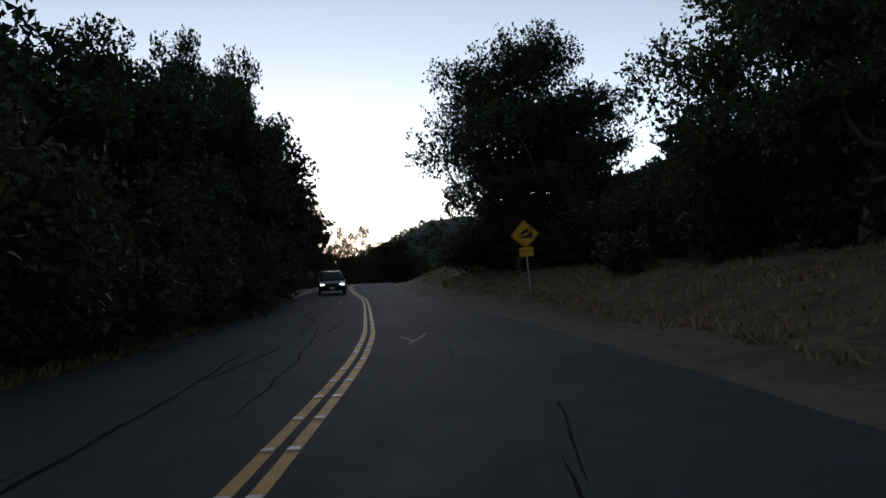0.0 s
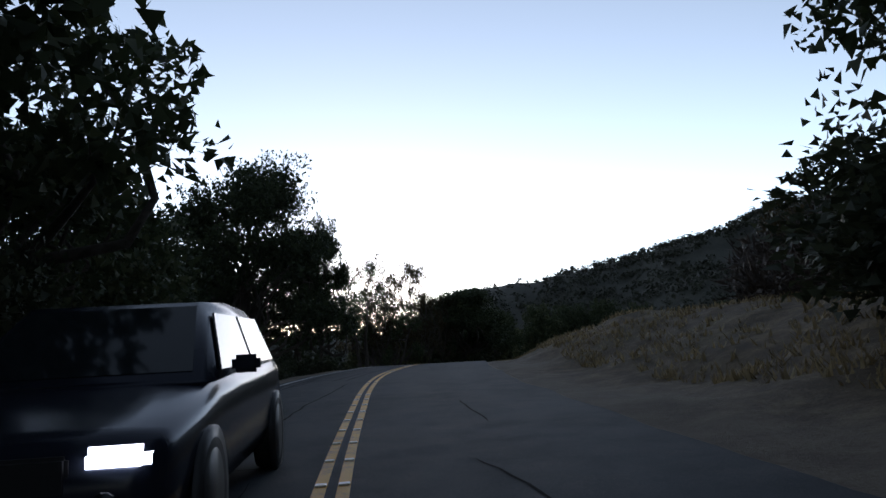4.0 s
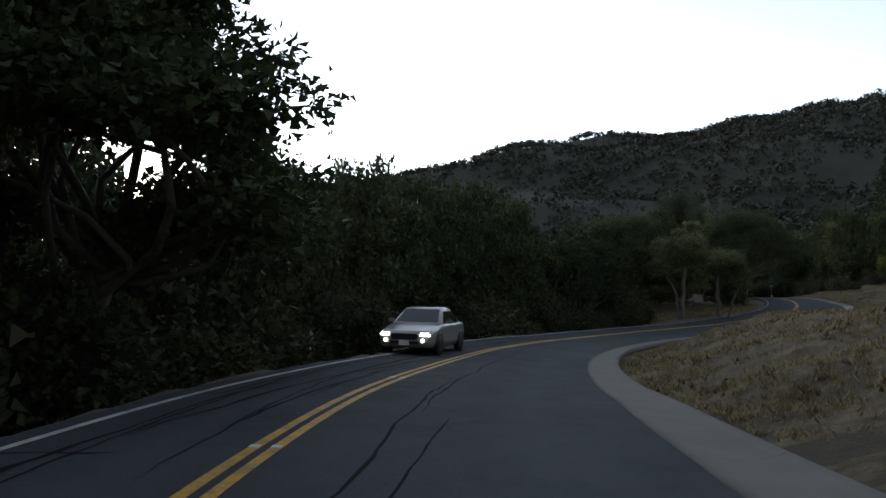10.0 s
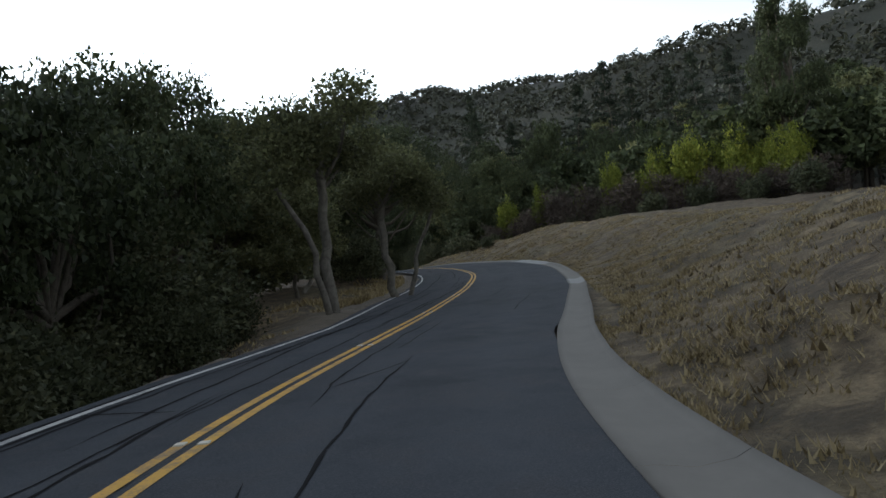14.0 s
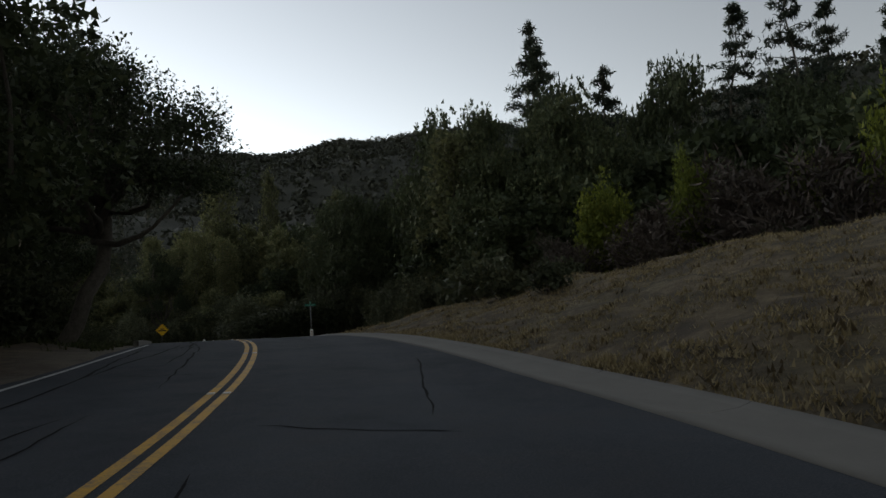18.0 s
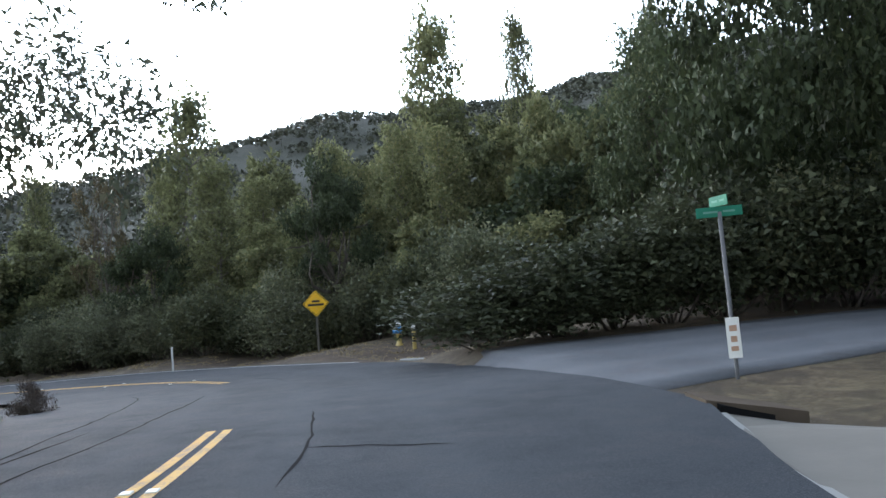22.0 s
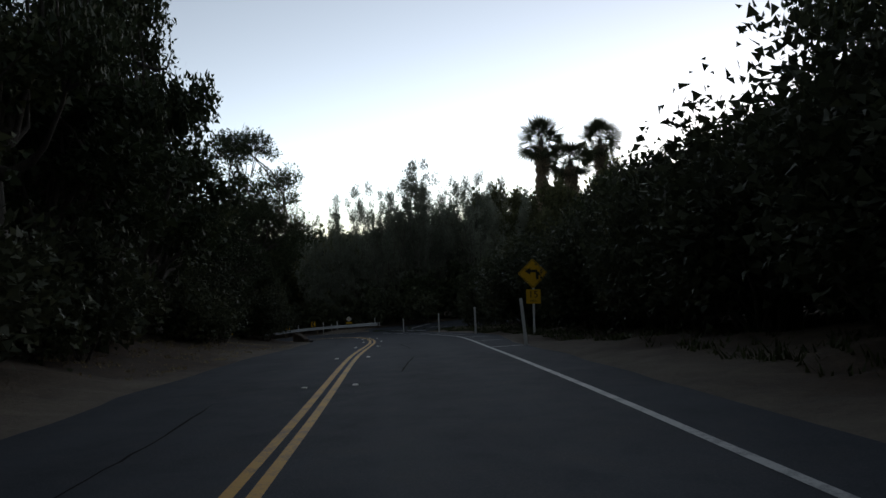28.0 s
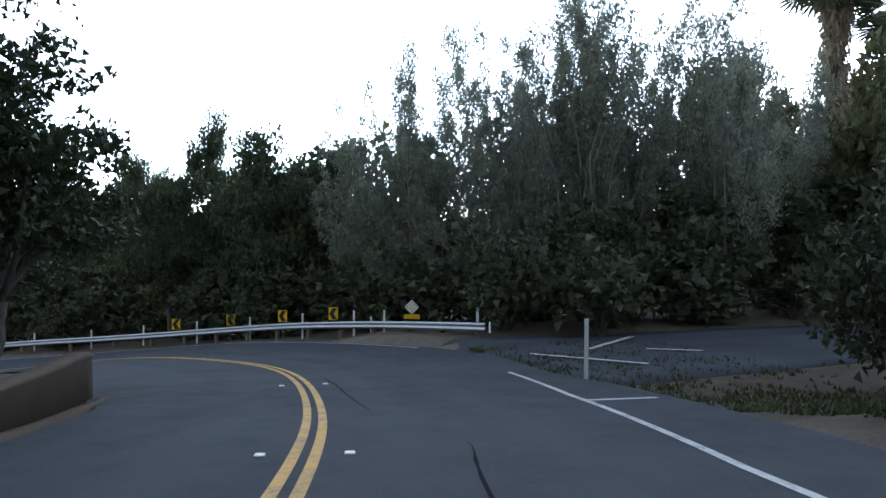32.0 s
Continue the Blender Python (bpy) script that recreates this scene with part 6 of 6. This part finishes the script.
def diamond_sign(name, label, x, y, tx, ty, centre_z, side, post_mat="steel", post="tube", lean=0.0):
    g = gz(x, y)
    top = centre_z - g
    ob = thing(name, label, "road sign", pose(x, y, g, 0, lean, facing(x, y, tx, ty)))
    if post == "tube":
        part("post", lathe("post", [(0.032, -0.3), (0.032, top + side * 0.6), (0.0, top + side * 0.6)], M[post_mat], 10, (0, 0.04, 0)), ob)
    else:
        part("post", box("post", (0.1, 0.09, top + 0.3), M[post_mat], (0, 0.06, top / 2 - 0.15), 0.008), ob)
    pl = part("plate", extrude_outline("plate", [(px, pz + top) for px, pz in diamond_outline(side)], 0.004, M["sign_yellow"]), ob)
    o, i = diamond_outline(side - 0.06), diamond_outline(side - 0.1)
    part("border", ring("border", [(a, b + top) for a, b in o], [(a, b + top) for a, b in i], M["sign_black"], -0.001), pl)
    for dz in (0.25, -0.25):
        part("bolt", lathe("bolt", [(0.0, 0.006), (0.012, 0.005), (0.014, 0.0)], M["steel"], 8), pl, m=pose(0, -0.003, top + dz * side, 90))
    return ob, pl, top


def disc_ring(cx, cz, r, w, y, mat, name):
    a = np.linspace(0, 2 * np.pi, 20, endpoint=False)
    return ring(name, [(cx + r * math.sin(t), cz + r * math.cos(t)) for t in a], [(cx + (r - w) * math.sin(t), cz + (r - w) * math.cos(t)) for t in a], mat, y)


# steep hill sign for bicycles
ob, pl, top = diamond_sign("hill_warning_sign", "amber diamond bicycle hill sign above a caution plate on a post", 9.75, -21.2, 3.6, -45, -2.2, 0.91, lean=-3)
part("hill_symbol", extrude_outline("hill_symbol", [(-0.2, top - 0.17), (0.34, top - 0.17), (0.34, top + 0.1)], -0.003, M["sign_black"]), pl)
part("wheel_symbol", disc_ring(-0.2, top - 0.03, 0.12, 0.03, -0.002, M["sign_black"], "wheel_symbol"), pl)
part("wheel_symbol", disc_ring(0.2, top + 0.17, 0.12, 0.03, -0.002, M["sign_black"], "wheel_symbol"), pl)
part("frame_symbol", extrude_outline("frame_symbol", [(-0.2, top - 0.05), (-0.19, top - 0.01), (-0.05, top + 0.2), (0.06, top + 0.22), (0.2, top + 0.19), (0.2, top + 0.15), (0.02, top + 0.05)], -0.003, M["sign_black"]), pl)
cp = part("caution_plate", box("caution_plate", (0.62, 0.004, 0.42), M["sign_yellow"], (0, 0.004, top - 0.78), 0.0), ob, "square amber plate")
part("lettering", words("CAUTION", 0.135, M["sign_black"]), cp, m=pose(0, 0, top - 0.74))

# yellow advisory at the junction
ob, pl, top = diamond_sign("street_end_sign", "yellow diamond road sign on a weathered square post by the hydrant", 115.65, 174.5, 104.5, 146, -10.27, 0.86, "dark_steel", "square")
part("legend", bars([(0, top + 0.1, 0.34, 0.09), (0, top - 0.06, 0.72, 0.1)], M["sign_black"], -0.003), pl, "dark unreadable legend")

# turn ahead, fifteen miles an hour
ob, pl, top = diamond_sign("turn_sign", "yellow diamond left-turn arrow sign above a speed plate on a post", 81.1, 226.6, 92, 203, -15.0, 0.91, "post_white", "square", 1.5)
part("arrow_symbol", extrude_outline("arrow_symbol", [(0.13, top - 0.25), (0.24, top - 0.25), (0.24, top + 0.06), (0.16, top + 0.16), (-0.1, top + 0.16), (-0.1, top + 0.26), (-0.33, top + 0.1), (-0.1, top - 0.06), (-0.1, top + 0.05), (0.1, top + 0.05), (0.13, top + 0.02)], -0.003, M["sign_black"]), pl)
sp = part("speed_plate", box("speed_plate", (0.61, 0.004, 0.61), M["sign_yellow"], (0.0, 0.004, top - 0.98), 0.0), ob, "square yellow speed plate")
part("lettering", words("15", 0.42, M["sign_black"]), sp, m=pose(0, 0, top - 0.9))
part("lettering", words("MPH", 0.13, M["sign_black"]), sp, m=pose(0, 0, top - 1.18))

# street name post at the junction
x, y = 113.75, 151.4
g = gz(x, y)
ob = thing("street_name_post", "grey steel post with green name blades and white notice board", "street sign", pose(x, y, g, 0, -2.0, facing(x, y, 100, 137)))
hh = -8.1 - g
part("post", lathe("post", [(0.035, -0.3), (0.035, hh - 0.1), (0, hh - 0.1)], plain("grey_post", (0.13, 0.13, 0.135), 0.6), 12), ob)
blade_legend = plain("faded_legend", (0.2, 0.42, 0.34))
for turn, dz in ((18, 0.0), (-80, 0.18)):
    bl = part("name_blade", box("name_blade", (0.82, 0.012, 0.17), M["sign_green"], (0, 0, 0), 0.005), ob, "green street name blade", m=pose(0, 0, hh - 0.1 + dz, 0, 0, turn))
    part("legend", bars([(-0.16, 0.0, 0.26, 0.035), (0.17, 0.0, 0.22, 0.035)], blade_legend, -0.0075), bl)
nb = part("notice_board", box("notice_board", (0.22, 0.012, 0.68), M["sign_white"], (0, -0.045, -10.31 - g), 0.01), ob, "narrow white notice board")
part("legend", bars([(0, -10.15 - g, 0.12, 0.1), (0, -10.33 - g, 0.1, 0.1), (0, -10.49 - g, 0.12, 0.08)], plain("faded_red", (0.5, 0.3, 0.2)), -0.053), nb)

# hydrant and bollard
x, y = 118.2, 171.5
ob = thing("fire_hydrant", "yellow fire hydrant with a blue bonnet and white cap", "hydrant", Matrix.Translation((x, y, gz(x, y))))
part("barrel", lathe("barrel", [(0.17, -0.05), (0.17, 0.05), (0.115, 0.07), (0.115, 0.5), (0.15, 0.53)], M["hydrant_yellow"]), ob)
part("bonnet", lathe("bonnet", [(0.15, 0.53), (0.19, 0.56), (0.19, 0.62), (0.16, 0.66), (0.155, 0.78), (0.12, 0.86)], M["hydrant_blue"]), ob, "bright blue bonnet")
part("cap", lathe("cap", [(0.12, 0.86), (0.145, 0.88), (0.13, 0.97), (0.06, 1.0), (0.05, 1.05), (0, 1.05)], M["sign_white"]), ob, "white domed cap")
for a in (0, 120, 240):
    part("outlet", lathe("outlet", [(0.06, 0.0), (0.06, 0.2), (0.08, 0.2), (0.08, 0.26), (0, 0.26)], M["hydrant_blue"], 10), ob, "blue outlet cap", m=pose(0, 0, 0.6, 90, 0, a))
x, y = 117.95, 169.7
ob = thing("bollard", "yellow bollard with dark bands and a white top", "bollard", Matrix.Translation((x, y, gz(x, y))))
part("pipe", lathe("pipe", [(0.085, -0.1), (0.085, 0.86)], M["hydrant_yellow"]), ob)
part("cap", lathe("cap", [(0.088, 0.85), (0.09, 0.93), (0.06, 0.98), (0, 0.99)], M["sign_white"]), ob)
for z in (0.3, 0.52, 0.74):
    part("band", lathe("band", [(0.087, z), (0.089, z + 0.01), (0.089, z + 0.07), (0.087, z + 0.08)], M["sign_black"]), ob)

# white marker posts
def marker_post(x, y, high=1.2, lean=(0, 0), turn=0, kind="flat"):
    ob = thing("marker_post", "white flexible delineator post at the road's edge", "post", pose(x, y, gz(x, y), lean[0], lean[1], turn), "marker posts")
    part("stake", box("stake", (0.1, 0.03, high + 0.2), M["post_white"], (0, 0, high / 2 - 0.1), 0.008), ob)
    part("reflector", box("reflector", (0.075, 0.006, 0.12), M["sign_white"], (0, -0.018, high - 0.12), 0.002), ob, "pale reflector")
    return ob


for x, y, high, lean, tx, ty in ((110.68, 181.7, 1.4, (0, 0), 108, 165), (53.7, 251.2, 1.6, (0, 0), 64, 236), (64.85, 241.7, 1.55, (0, 1), 72, 229), (75.32, 230.8, 1.55, (0, 0), 82, 216),
                                 (85.1, 218.85, 1.55, (0, -4), 92, 205), (64, 272.5, 1.1, (0, 0), 62, 240)):
    marker_post(x, y, high, lean, facing(x, y, tx, ty))
x, y, _ = on_road(28.5, 4.4)
marker_post(float(x), float(y), 0.7, (0, 0), 180)

# ---- guard rail with chevrons round the hairpin ----
rail = thing("guard_rail", "galvanised steel guard rail on posts round the hairpin bend", "guard rail")
RS = np.arange(373.7, S_END - 2, 0.5)
rl = redge(RS) - 2.4
prof = [(-0.0, 0.42), (-0.06, 0.46), (-0.06, 0.53), (0.0, 0.57), (0.0, 0.6), (-0.06, 0.64), (-0.06, 0.71), (0.0, 0.75), (0.012, 0.75), (0.012, 0.42)]
v = np.array([on_road(s, l + 0.06 - o, z) for s, l in zip(RS, rl) for o, z in prof])
n = len(prof)
f = [(i * n + j, i * n + (j + 1) % n, (i + 1) * n + (j + 1) % n, (i + 1) * n + j) for i in range(len(RS) - 1) for j in range(n)]
part("beam", mesh_np("beam", v, f, M["steel"]), rail, "corrugated steel beam")
for s in np.arange(374.2, S_END - 3, 1.9):
    p = on_road(s, redge(s) - 2.55)
    part("post", box("post", (0.15, 0.2, 1.5), M["wood"], (0, 0, 0), 0.01), rail, m=Matrix.Translation(Vector(p) + Vector((0, 0, 0.0))) @ pose(0, 0, 0, 0, 0, heading(s)))
part("end_plate", box("end_plate", (0.04, 0.1, 0.42), M["post_white"], (0, 0, 0), 0.01), rail, "white reflective end plate", m=Matrix.Translation(on_road(373.5, redge(373.5) - 2.36, 0.58)) @ pose(0, 0, 0, 0, 0, heading(373)))
APPROACH = (63.2, 236.5)


def at_rail(s, back=2.8):
    p = on_road(s, redge(s) - back)
    return float(p[0]), float(p[1]), float(p[2])


for s in (382.5, 385.5, 388.75, 392.0):
    x, y, z = at_rail(s)
    ob = thing("chevron_sign", "yellow sign with a black chevron behind the guard rail", "road sign", pose(x, y, z, 0, 0, facing(x, y, *APPROACH)), "chevron signs")
    part("post", box("post", (0.06, 0.05, 1.9), M["dark_steel"], (0, 0.04, 0.4), 0.006), ob)
    pl = part("plate", box("plate", (0.46, 0.004, 0.62), M["sign_yellow"], (0, 0, 1.12), 0), ob)
    part("chevron_symbol", extrude_outline("chevron_symbol", [(0.2, 1.4), (-0.04, 1.4), (-0.2, 1.12), (-0.04, 0.84), (0.2, 0.84), (0.02, 1.12)], -0.003, M["sign_black"]), pl)
for s, hgt in ((374.5, 1.35), (379.5, 1.3), (380.25, 1.0), (381.25, 1.3), (384.25, 1.25), (387.5, 1.25), (390.75, 1.25), (393.75, 1.25), (396.25, 1.2), (398.5, 1.2)):
    x, y, z = at_rail(s, 2.75)
    ob = marker_post(x, y, hgt, (0, 0), facing(x, y, *APPROACH))
    ob.location.z = z - 0.05
x, y, z = at_rail(378.0)
ob = thing("object_marker", "white diamond marker with round reflectors above an amber plate", "road sign", pose(x, y, z, 0, 0, facing(x, y, *APPROACH)))
part("post", box("post", (0.06, 0.05, 1.9), M["dark_steel"], (0, 0.04, 0.35), 0.006), ob)
pl = part("plate", extrude_outline("plate", [(px, pz + 1.35) for px, pz in diamond_outline(0.46)], 0.004, M["sign_white"]), ob)
for a in (-0.14, 0, 0.14):
    for b in (-0.14, 0, 0.14):
        part("reflector", lathe("reflector", [(0, 0.008), (0.035, 0.006), (0.04, 0)], M["sign_yellow"], 8), pl, m=pose((a + b) * 0.707, -0.001, 1.35 + (a - b) * 0.707, 90))
part("amber_plate", box("amber_plate", (0.7, 0.004, 0.2), M["sign_yellow"], (0, 0, 0.93), 0), ob, "amber strip")

# low wall inside the hairpin
WS = np.arange(355.0, 364.6, 0.4)
wl = 3.62 + 0.0 * WS
prof = [(0.0, -0.3), (0.03, 0.66), (0.0, 0.7), (0.06, 0.76), (0.3, 0.76), (0.35, 0.7), (0.32, -0.3)]
grow = np.clip((WS - 353) / 10.5, 0.25, 1.05)
v = np.array([on_road(s, l + o, z * k) for s, l, k in zip(WS, wl, grow) for o, z in prof])
n = len(prof)
f = [(i * n + j, i * n + (j + 1) % n, (i + 1) * n + (j + 1) % n, (i + 1) * n + j) for i in range(len(WS) - 1) for j in range(n)]
e = (len(WS) - 1) * n
f += [(0, 1, 5, 6), (1, 2, 4, 5), (e, e + 1, e + 5, e + 6), (e + 1, e + 2, e + 4, e + 5), (e + 2, e + 3, e + 4, e + 4)][:4]
tagged(new("wall_inner", mesh_np("wall_inner", v, f, M["wall"])), "low old plastered wall with a worn cap inside the bend", "wall", kind="structure")
tagged(new("kerb_wall", kerb("kerb_wall", lane_line([(352, 3.45), (356, 3.4), (360, 3.36), (364.3, 3.4)]), M["wall"], 0.14, 0.045)), "rough low footing at the wall's foot", "kerb", kind="structure")


# ---- cars ----
def loft(name, sections, mat, closed_ends=True):
    """A skin through cross-sections with equal numbers of corners."""
    n = len(sections[0])
    v = [p for sec in sections for p in sec]
    f = [(i * n + j, i * n + (j + 1) % n, (i + 1) * n + (j + 1) % n, (i + 1) * n + j) for i in range(len(sections) - 1) for j in range(n)]
    bm = bmesh.new()
    bv = [bm.verts.new(p) for p in v]
    for q in f:
        bm.faces.new([bv[k] for k in q])
    if closed_ends:
        bm.faces.new([bv[k] for k in range(n)])
        bm.faces.new([bv[len(v) - n + k] for k in range(n)][::-1])
    bmesh.ops.recalc_face_normals(bm, faces=bm.faces)
    me = from_bm(name, bm, mat)
    return smooth(me)


def hull(y, low, high, half, tuck=0.9, crown=0.94, n=7):
    """A rounded cross-section at y: sill, side, shoulder and top."""
    pts = [(-half * tuck, low), (-half * 0.985, low + (high - low) * 0.25), (-half, low + (high - low) * 0.55), (-half * 0.985, low + (high - low) * 0.86), (-half * crown, high)]
    return [(x, y, z) for x, z in pts] + [(-half * 0.5, y, high + 0.025), (half * 0.5, y, high + 0.025)] + [(-x, y, z) for x, z in pts[::-1]]


def make_car(name, label, m, paint, lamp, suv):
    """Front towards -y, ground at z 0."""
    L, W, belt, roof = (4.65, 0.93, 1.02, 1.62) if suv else (4.45, 0.86, 0.9, 1.42)
    h0 = 0.28 if suv else 0.2
    nose = 0.8 if suv else 0.68
    car = thing(name, label, "car", m)
    ys = [-L / 2, -L / 2 + .06, -L / 2 + .3, -L / 2 + .75, -L / 2 + 1.25, -.3, .8, L / 2 - .75, L / 2 - .25, L / 2 - .05, L / 2]
    tops = [nose - .2, nose - .03, nose + .02, nose + .1, belt - .03, belt, belt + .01, belt + .03, belt + .02, belt - .12, belt - .3]
    half = [W * .8, W * .9, W * .96, W, W, W, W, W, W * .97, W * .92, W * .85]
    lows = [h0 + .12, h0 + .05] + [h0] * 7 + [h0 + .08, h0 + .15]
    part("body", loft("body", [hull(y, a, b, c) for y, a, b, c in zip(ys, lows, tops, half)], paint), car)
    y0, y1, y2, y3 = -L / 2 + 1.2, -L / 2 + 1.95, (L / 2 - .75 if suv else L / 2 - 1.35), (L / 2 - .12 if suv else L / 2 - .55)
    wr = W * .72

    def cab(y, z, w):
        return [(-W * .93, y, belt - .03), (-w - .02, y, z - .1), (-w + .06, y, z), (w - .06, y, z), (w + .02, y, z - .1), (W * .93, y, belt - .03)]

    secs = [[(-W * .9, y0, belt - .03), (-W * .9, y0, belt), (-W * .84, y0 + .02, belt + .01), (W * .84, y0 + .02, belt + .01), (W * .9, y0, belt), (W * .9, y0, belt - .03)], cab(y1, roof - .04, wr), cab((y1 + y2) / 2, roof, wr), cab(y2, roof - .04, wr),
            [(-W * .9, y3, belt - .03), (-W * .9, y3, belt), (-W * .8, y3 - .02, belt + .02), (W * .8, y3 - .02, belt + .02), (W * .9, y3, belt), (W * .9, y3, belt - .03)]]
    part("cabin", loft("cabin", secs, paint), car)

    def pane(nm, pts, out):
        q = [tuple(Vector(p) + Vector(out) * 0.012) for p in pts] + [tuple(Vector(p) - Vector(out) * 0.004) for p in pts]
        k = len(pts)
        bm = bmesh.new()
        bv = [bm.verts.new(p) for p in q]
        bm.faces.new(bv[:k])
        bm.faces.new(bv[k:][::-1])
        for i in range(k):
            bm.faces.new((bv[i], bv[k + i], bv[k + (i + 1) % k], bv[(i + 1) % k]))
        bmesh.ops.recalc_face_normals(bm, faces=bm.faces)
        return part(nm, from_bm(nm, bm, M["glass"]), car, "dark tinted glass")

    pane("windscreen", [(-W * .78, y0 + .08, belt + .05), (W * .78, y0 + .08, belt + .05), (wr - .06, y1 - .04, roof - .08), (-wr + .06, y1 - .04, roof - .08)], (0, -.6, .8))
    pane("rear_window", [(-W * .76, y3 - .08, belt + .07), (W * .76, y3 - .08, belt + .07), (wr - .08, y2 + .06, roof - .1), (-wr + .08, y2 + .06, roof - .1)], (0, .6, .8))
    ym = (y1 + y2) / 2 - .05
    for sgn in (-1, 1):
        for a0, a1, b0, b1 in ((y0 + .35, ym - .05, y1 + .02, ym - .05), (ym + .05, y3 - .4, ym + .05, y2 - .02)):
            pane("side_window", [(sgn * W * .915, a0, belt + .05), (sgn * W * .915, a1, belt + .05), (sgn * (wr + .04), b1, roof - .13), (sgn * (wr + .04), b0, roof - .13)], (sgn, 0, .2))
        mir = part("mirror", box("mirror", (0.2, 0.1, 0.13), paint, (sgn * (W + .09), y0 + .42, belt + .08), 0.03), car)
        part("headlamp", box("headlamp", (0.34, 0.2, 0.14), lamp, (sgn * W * .7, -L / 2 + .1, nose - .1), 0.04), car, "lit headlamp")
        part("fog_lamp", lathe("fog_lamp", [(0, .05), (.06, .04), (.065, 0)], lamp if not suv else M["glass"], 10), car, m=pose(sgn * W * .66, -L / 2 + .02, h0 + .22, 90))
        part("tail_lamp", box("tail_lamp", (0.26, 0.1, 0.16), plain("tail_red", (.3, .01, .01), .3), (sgn * W * .72, L / 2 - .03, belt - .18), 0.03), car, "red tail lamp")
        for y in (-L / 2 + .86, L / 2 - .84):
            r = .35 if suv else .315
            arch = part("wheel_arch", lathe("wheel_arch", [(r + .06, -.02), (r + .06, .02), (0, .02)], M["trim"], 20), car, m=pose(sgn * (W + .002), y, r, 0, sgn * 90))
            wh = thing("wheel", "", "", pose(sgn * (W - .08), y, r, 0, sgn * 90))
            wh.parent = car
            part("tyre", lathe("tyre", [(r * .66, -.1), (r * .95, -.105), (r, -.07), (r, .07), (r * .95, .105), (r * .66, .1)], M["rubber"], 24), wh)
            part("rim", lathe("rim", [(r * .68, .06), (r * .66, .1), (r * .58, .085), (r * .2, .06), (r * .16, .09), (0, .09)], M["rim"], 20), wh, "alloy rim")
    part("grille", box("grille", (W * .95, 0.05, 0.2), M["trim"], (0, -L / 2 + .01, nose - .16), 0.02), car, "black grille")
    part("lower_intake", box("lower_intake", (W * 1.1, 0.05, 0.13), M["trim"], (0, -L / 2 + .02, h0 + .16), 0.02), car)
    part("number_plate", box("number_plate", (0.31, 0.02, 0.15), M["sign_white"], (0, -L / 2 - .025, nose - .33), 0.005), car, "blank white number plate")
    return car


def lane_pose(s, lat):
    x, y, z = on_road(s, lat)
    slope = math.degrees(math.atan2(float(on_road(s + 2, lat)[2] - on_road(s - 2, lat)[2]), 4))
    return Matrix.Translation((x, y, z)) @ pose(0, 0, 0, 0, 0, heading(s)) @ pose(0, 0, 0, slope)


make_car("dark_suv", "dark blue sport utility car with lit headlamps in the oncoming lane", lane_pose(51.5, 1.55), M["dark_car"], M["cool_lamp"], True)
make_car("silver_sedan", "silver two-door sedan with lit headlamps in the oncoming lane", lane_pose(126.2, 1.55), M["silver_car"], M["headlamp"], False)


# ---- houses among the hills ----
def house(x, y, w, d, h, turn, label):
    g = gz(x, y)
    ob = thing("house", label, "house", pose(x, y, g, 0, 0, turn))
    part("wall", box("wall", (w, d, h + 3), M["house_wall"], (0, 0, h / 2 - 1.5), 0.05), ob)
    v = [(-w / 2 - .6, -d / 2 - .6, h), (w / 2 + .6, -d / 2 - .6, h), (w / 2 + .6, d / 2 + .6, h), (-w / 2 - .6, d / 2 + .6, h), (-w / 2 + 1.5, 0, h + 2), (w / 2 - 1.5, 0, h + 2)]
    bm = bmesh.new()
    bv = [bm.verts.new(p) for p in v]
    for q in ((0, 1, 5, 4), (1, 2, 5), (2, 3, 4, 5), (3, 0, 4), (3, 2, 1, 0)):
        bm.faces.new([bv[k] for k in q])
    part("roof", from_bm("roof", bm, M["roof"]), ob)
    for k in range(4):
        part("window", box("window", (w * .13, .1, 1.3), M["glass"], (-w * .36 + k * w * .24, -d / 2 - .01, h * .58), 0), ob)
    return ob


house(255, 700, 26, 10, 5, -20, "long pale house far up on the wooded slope")
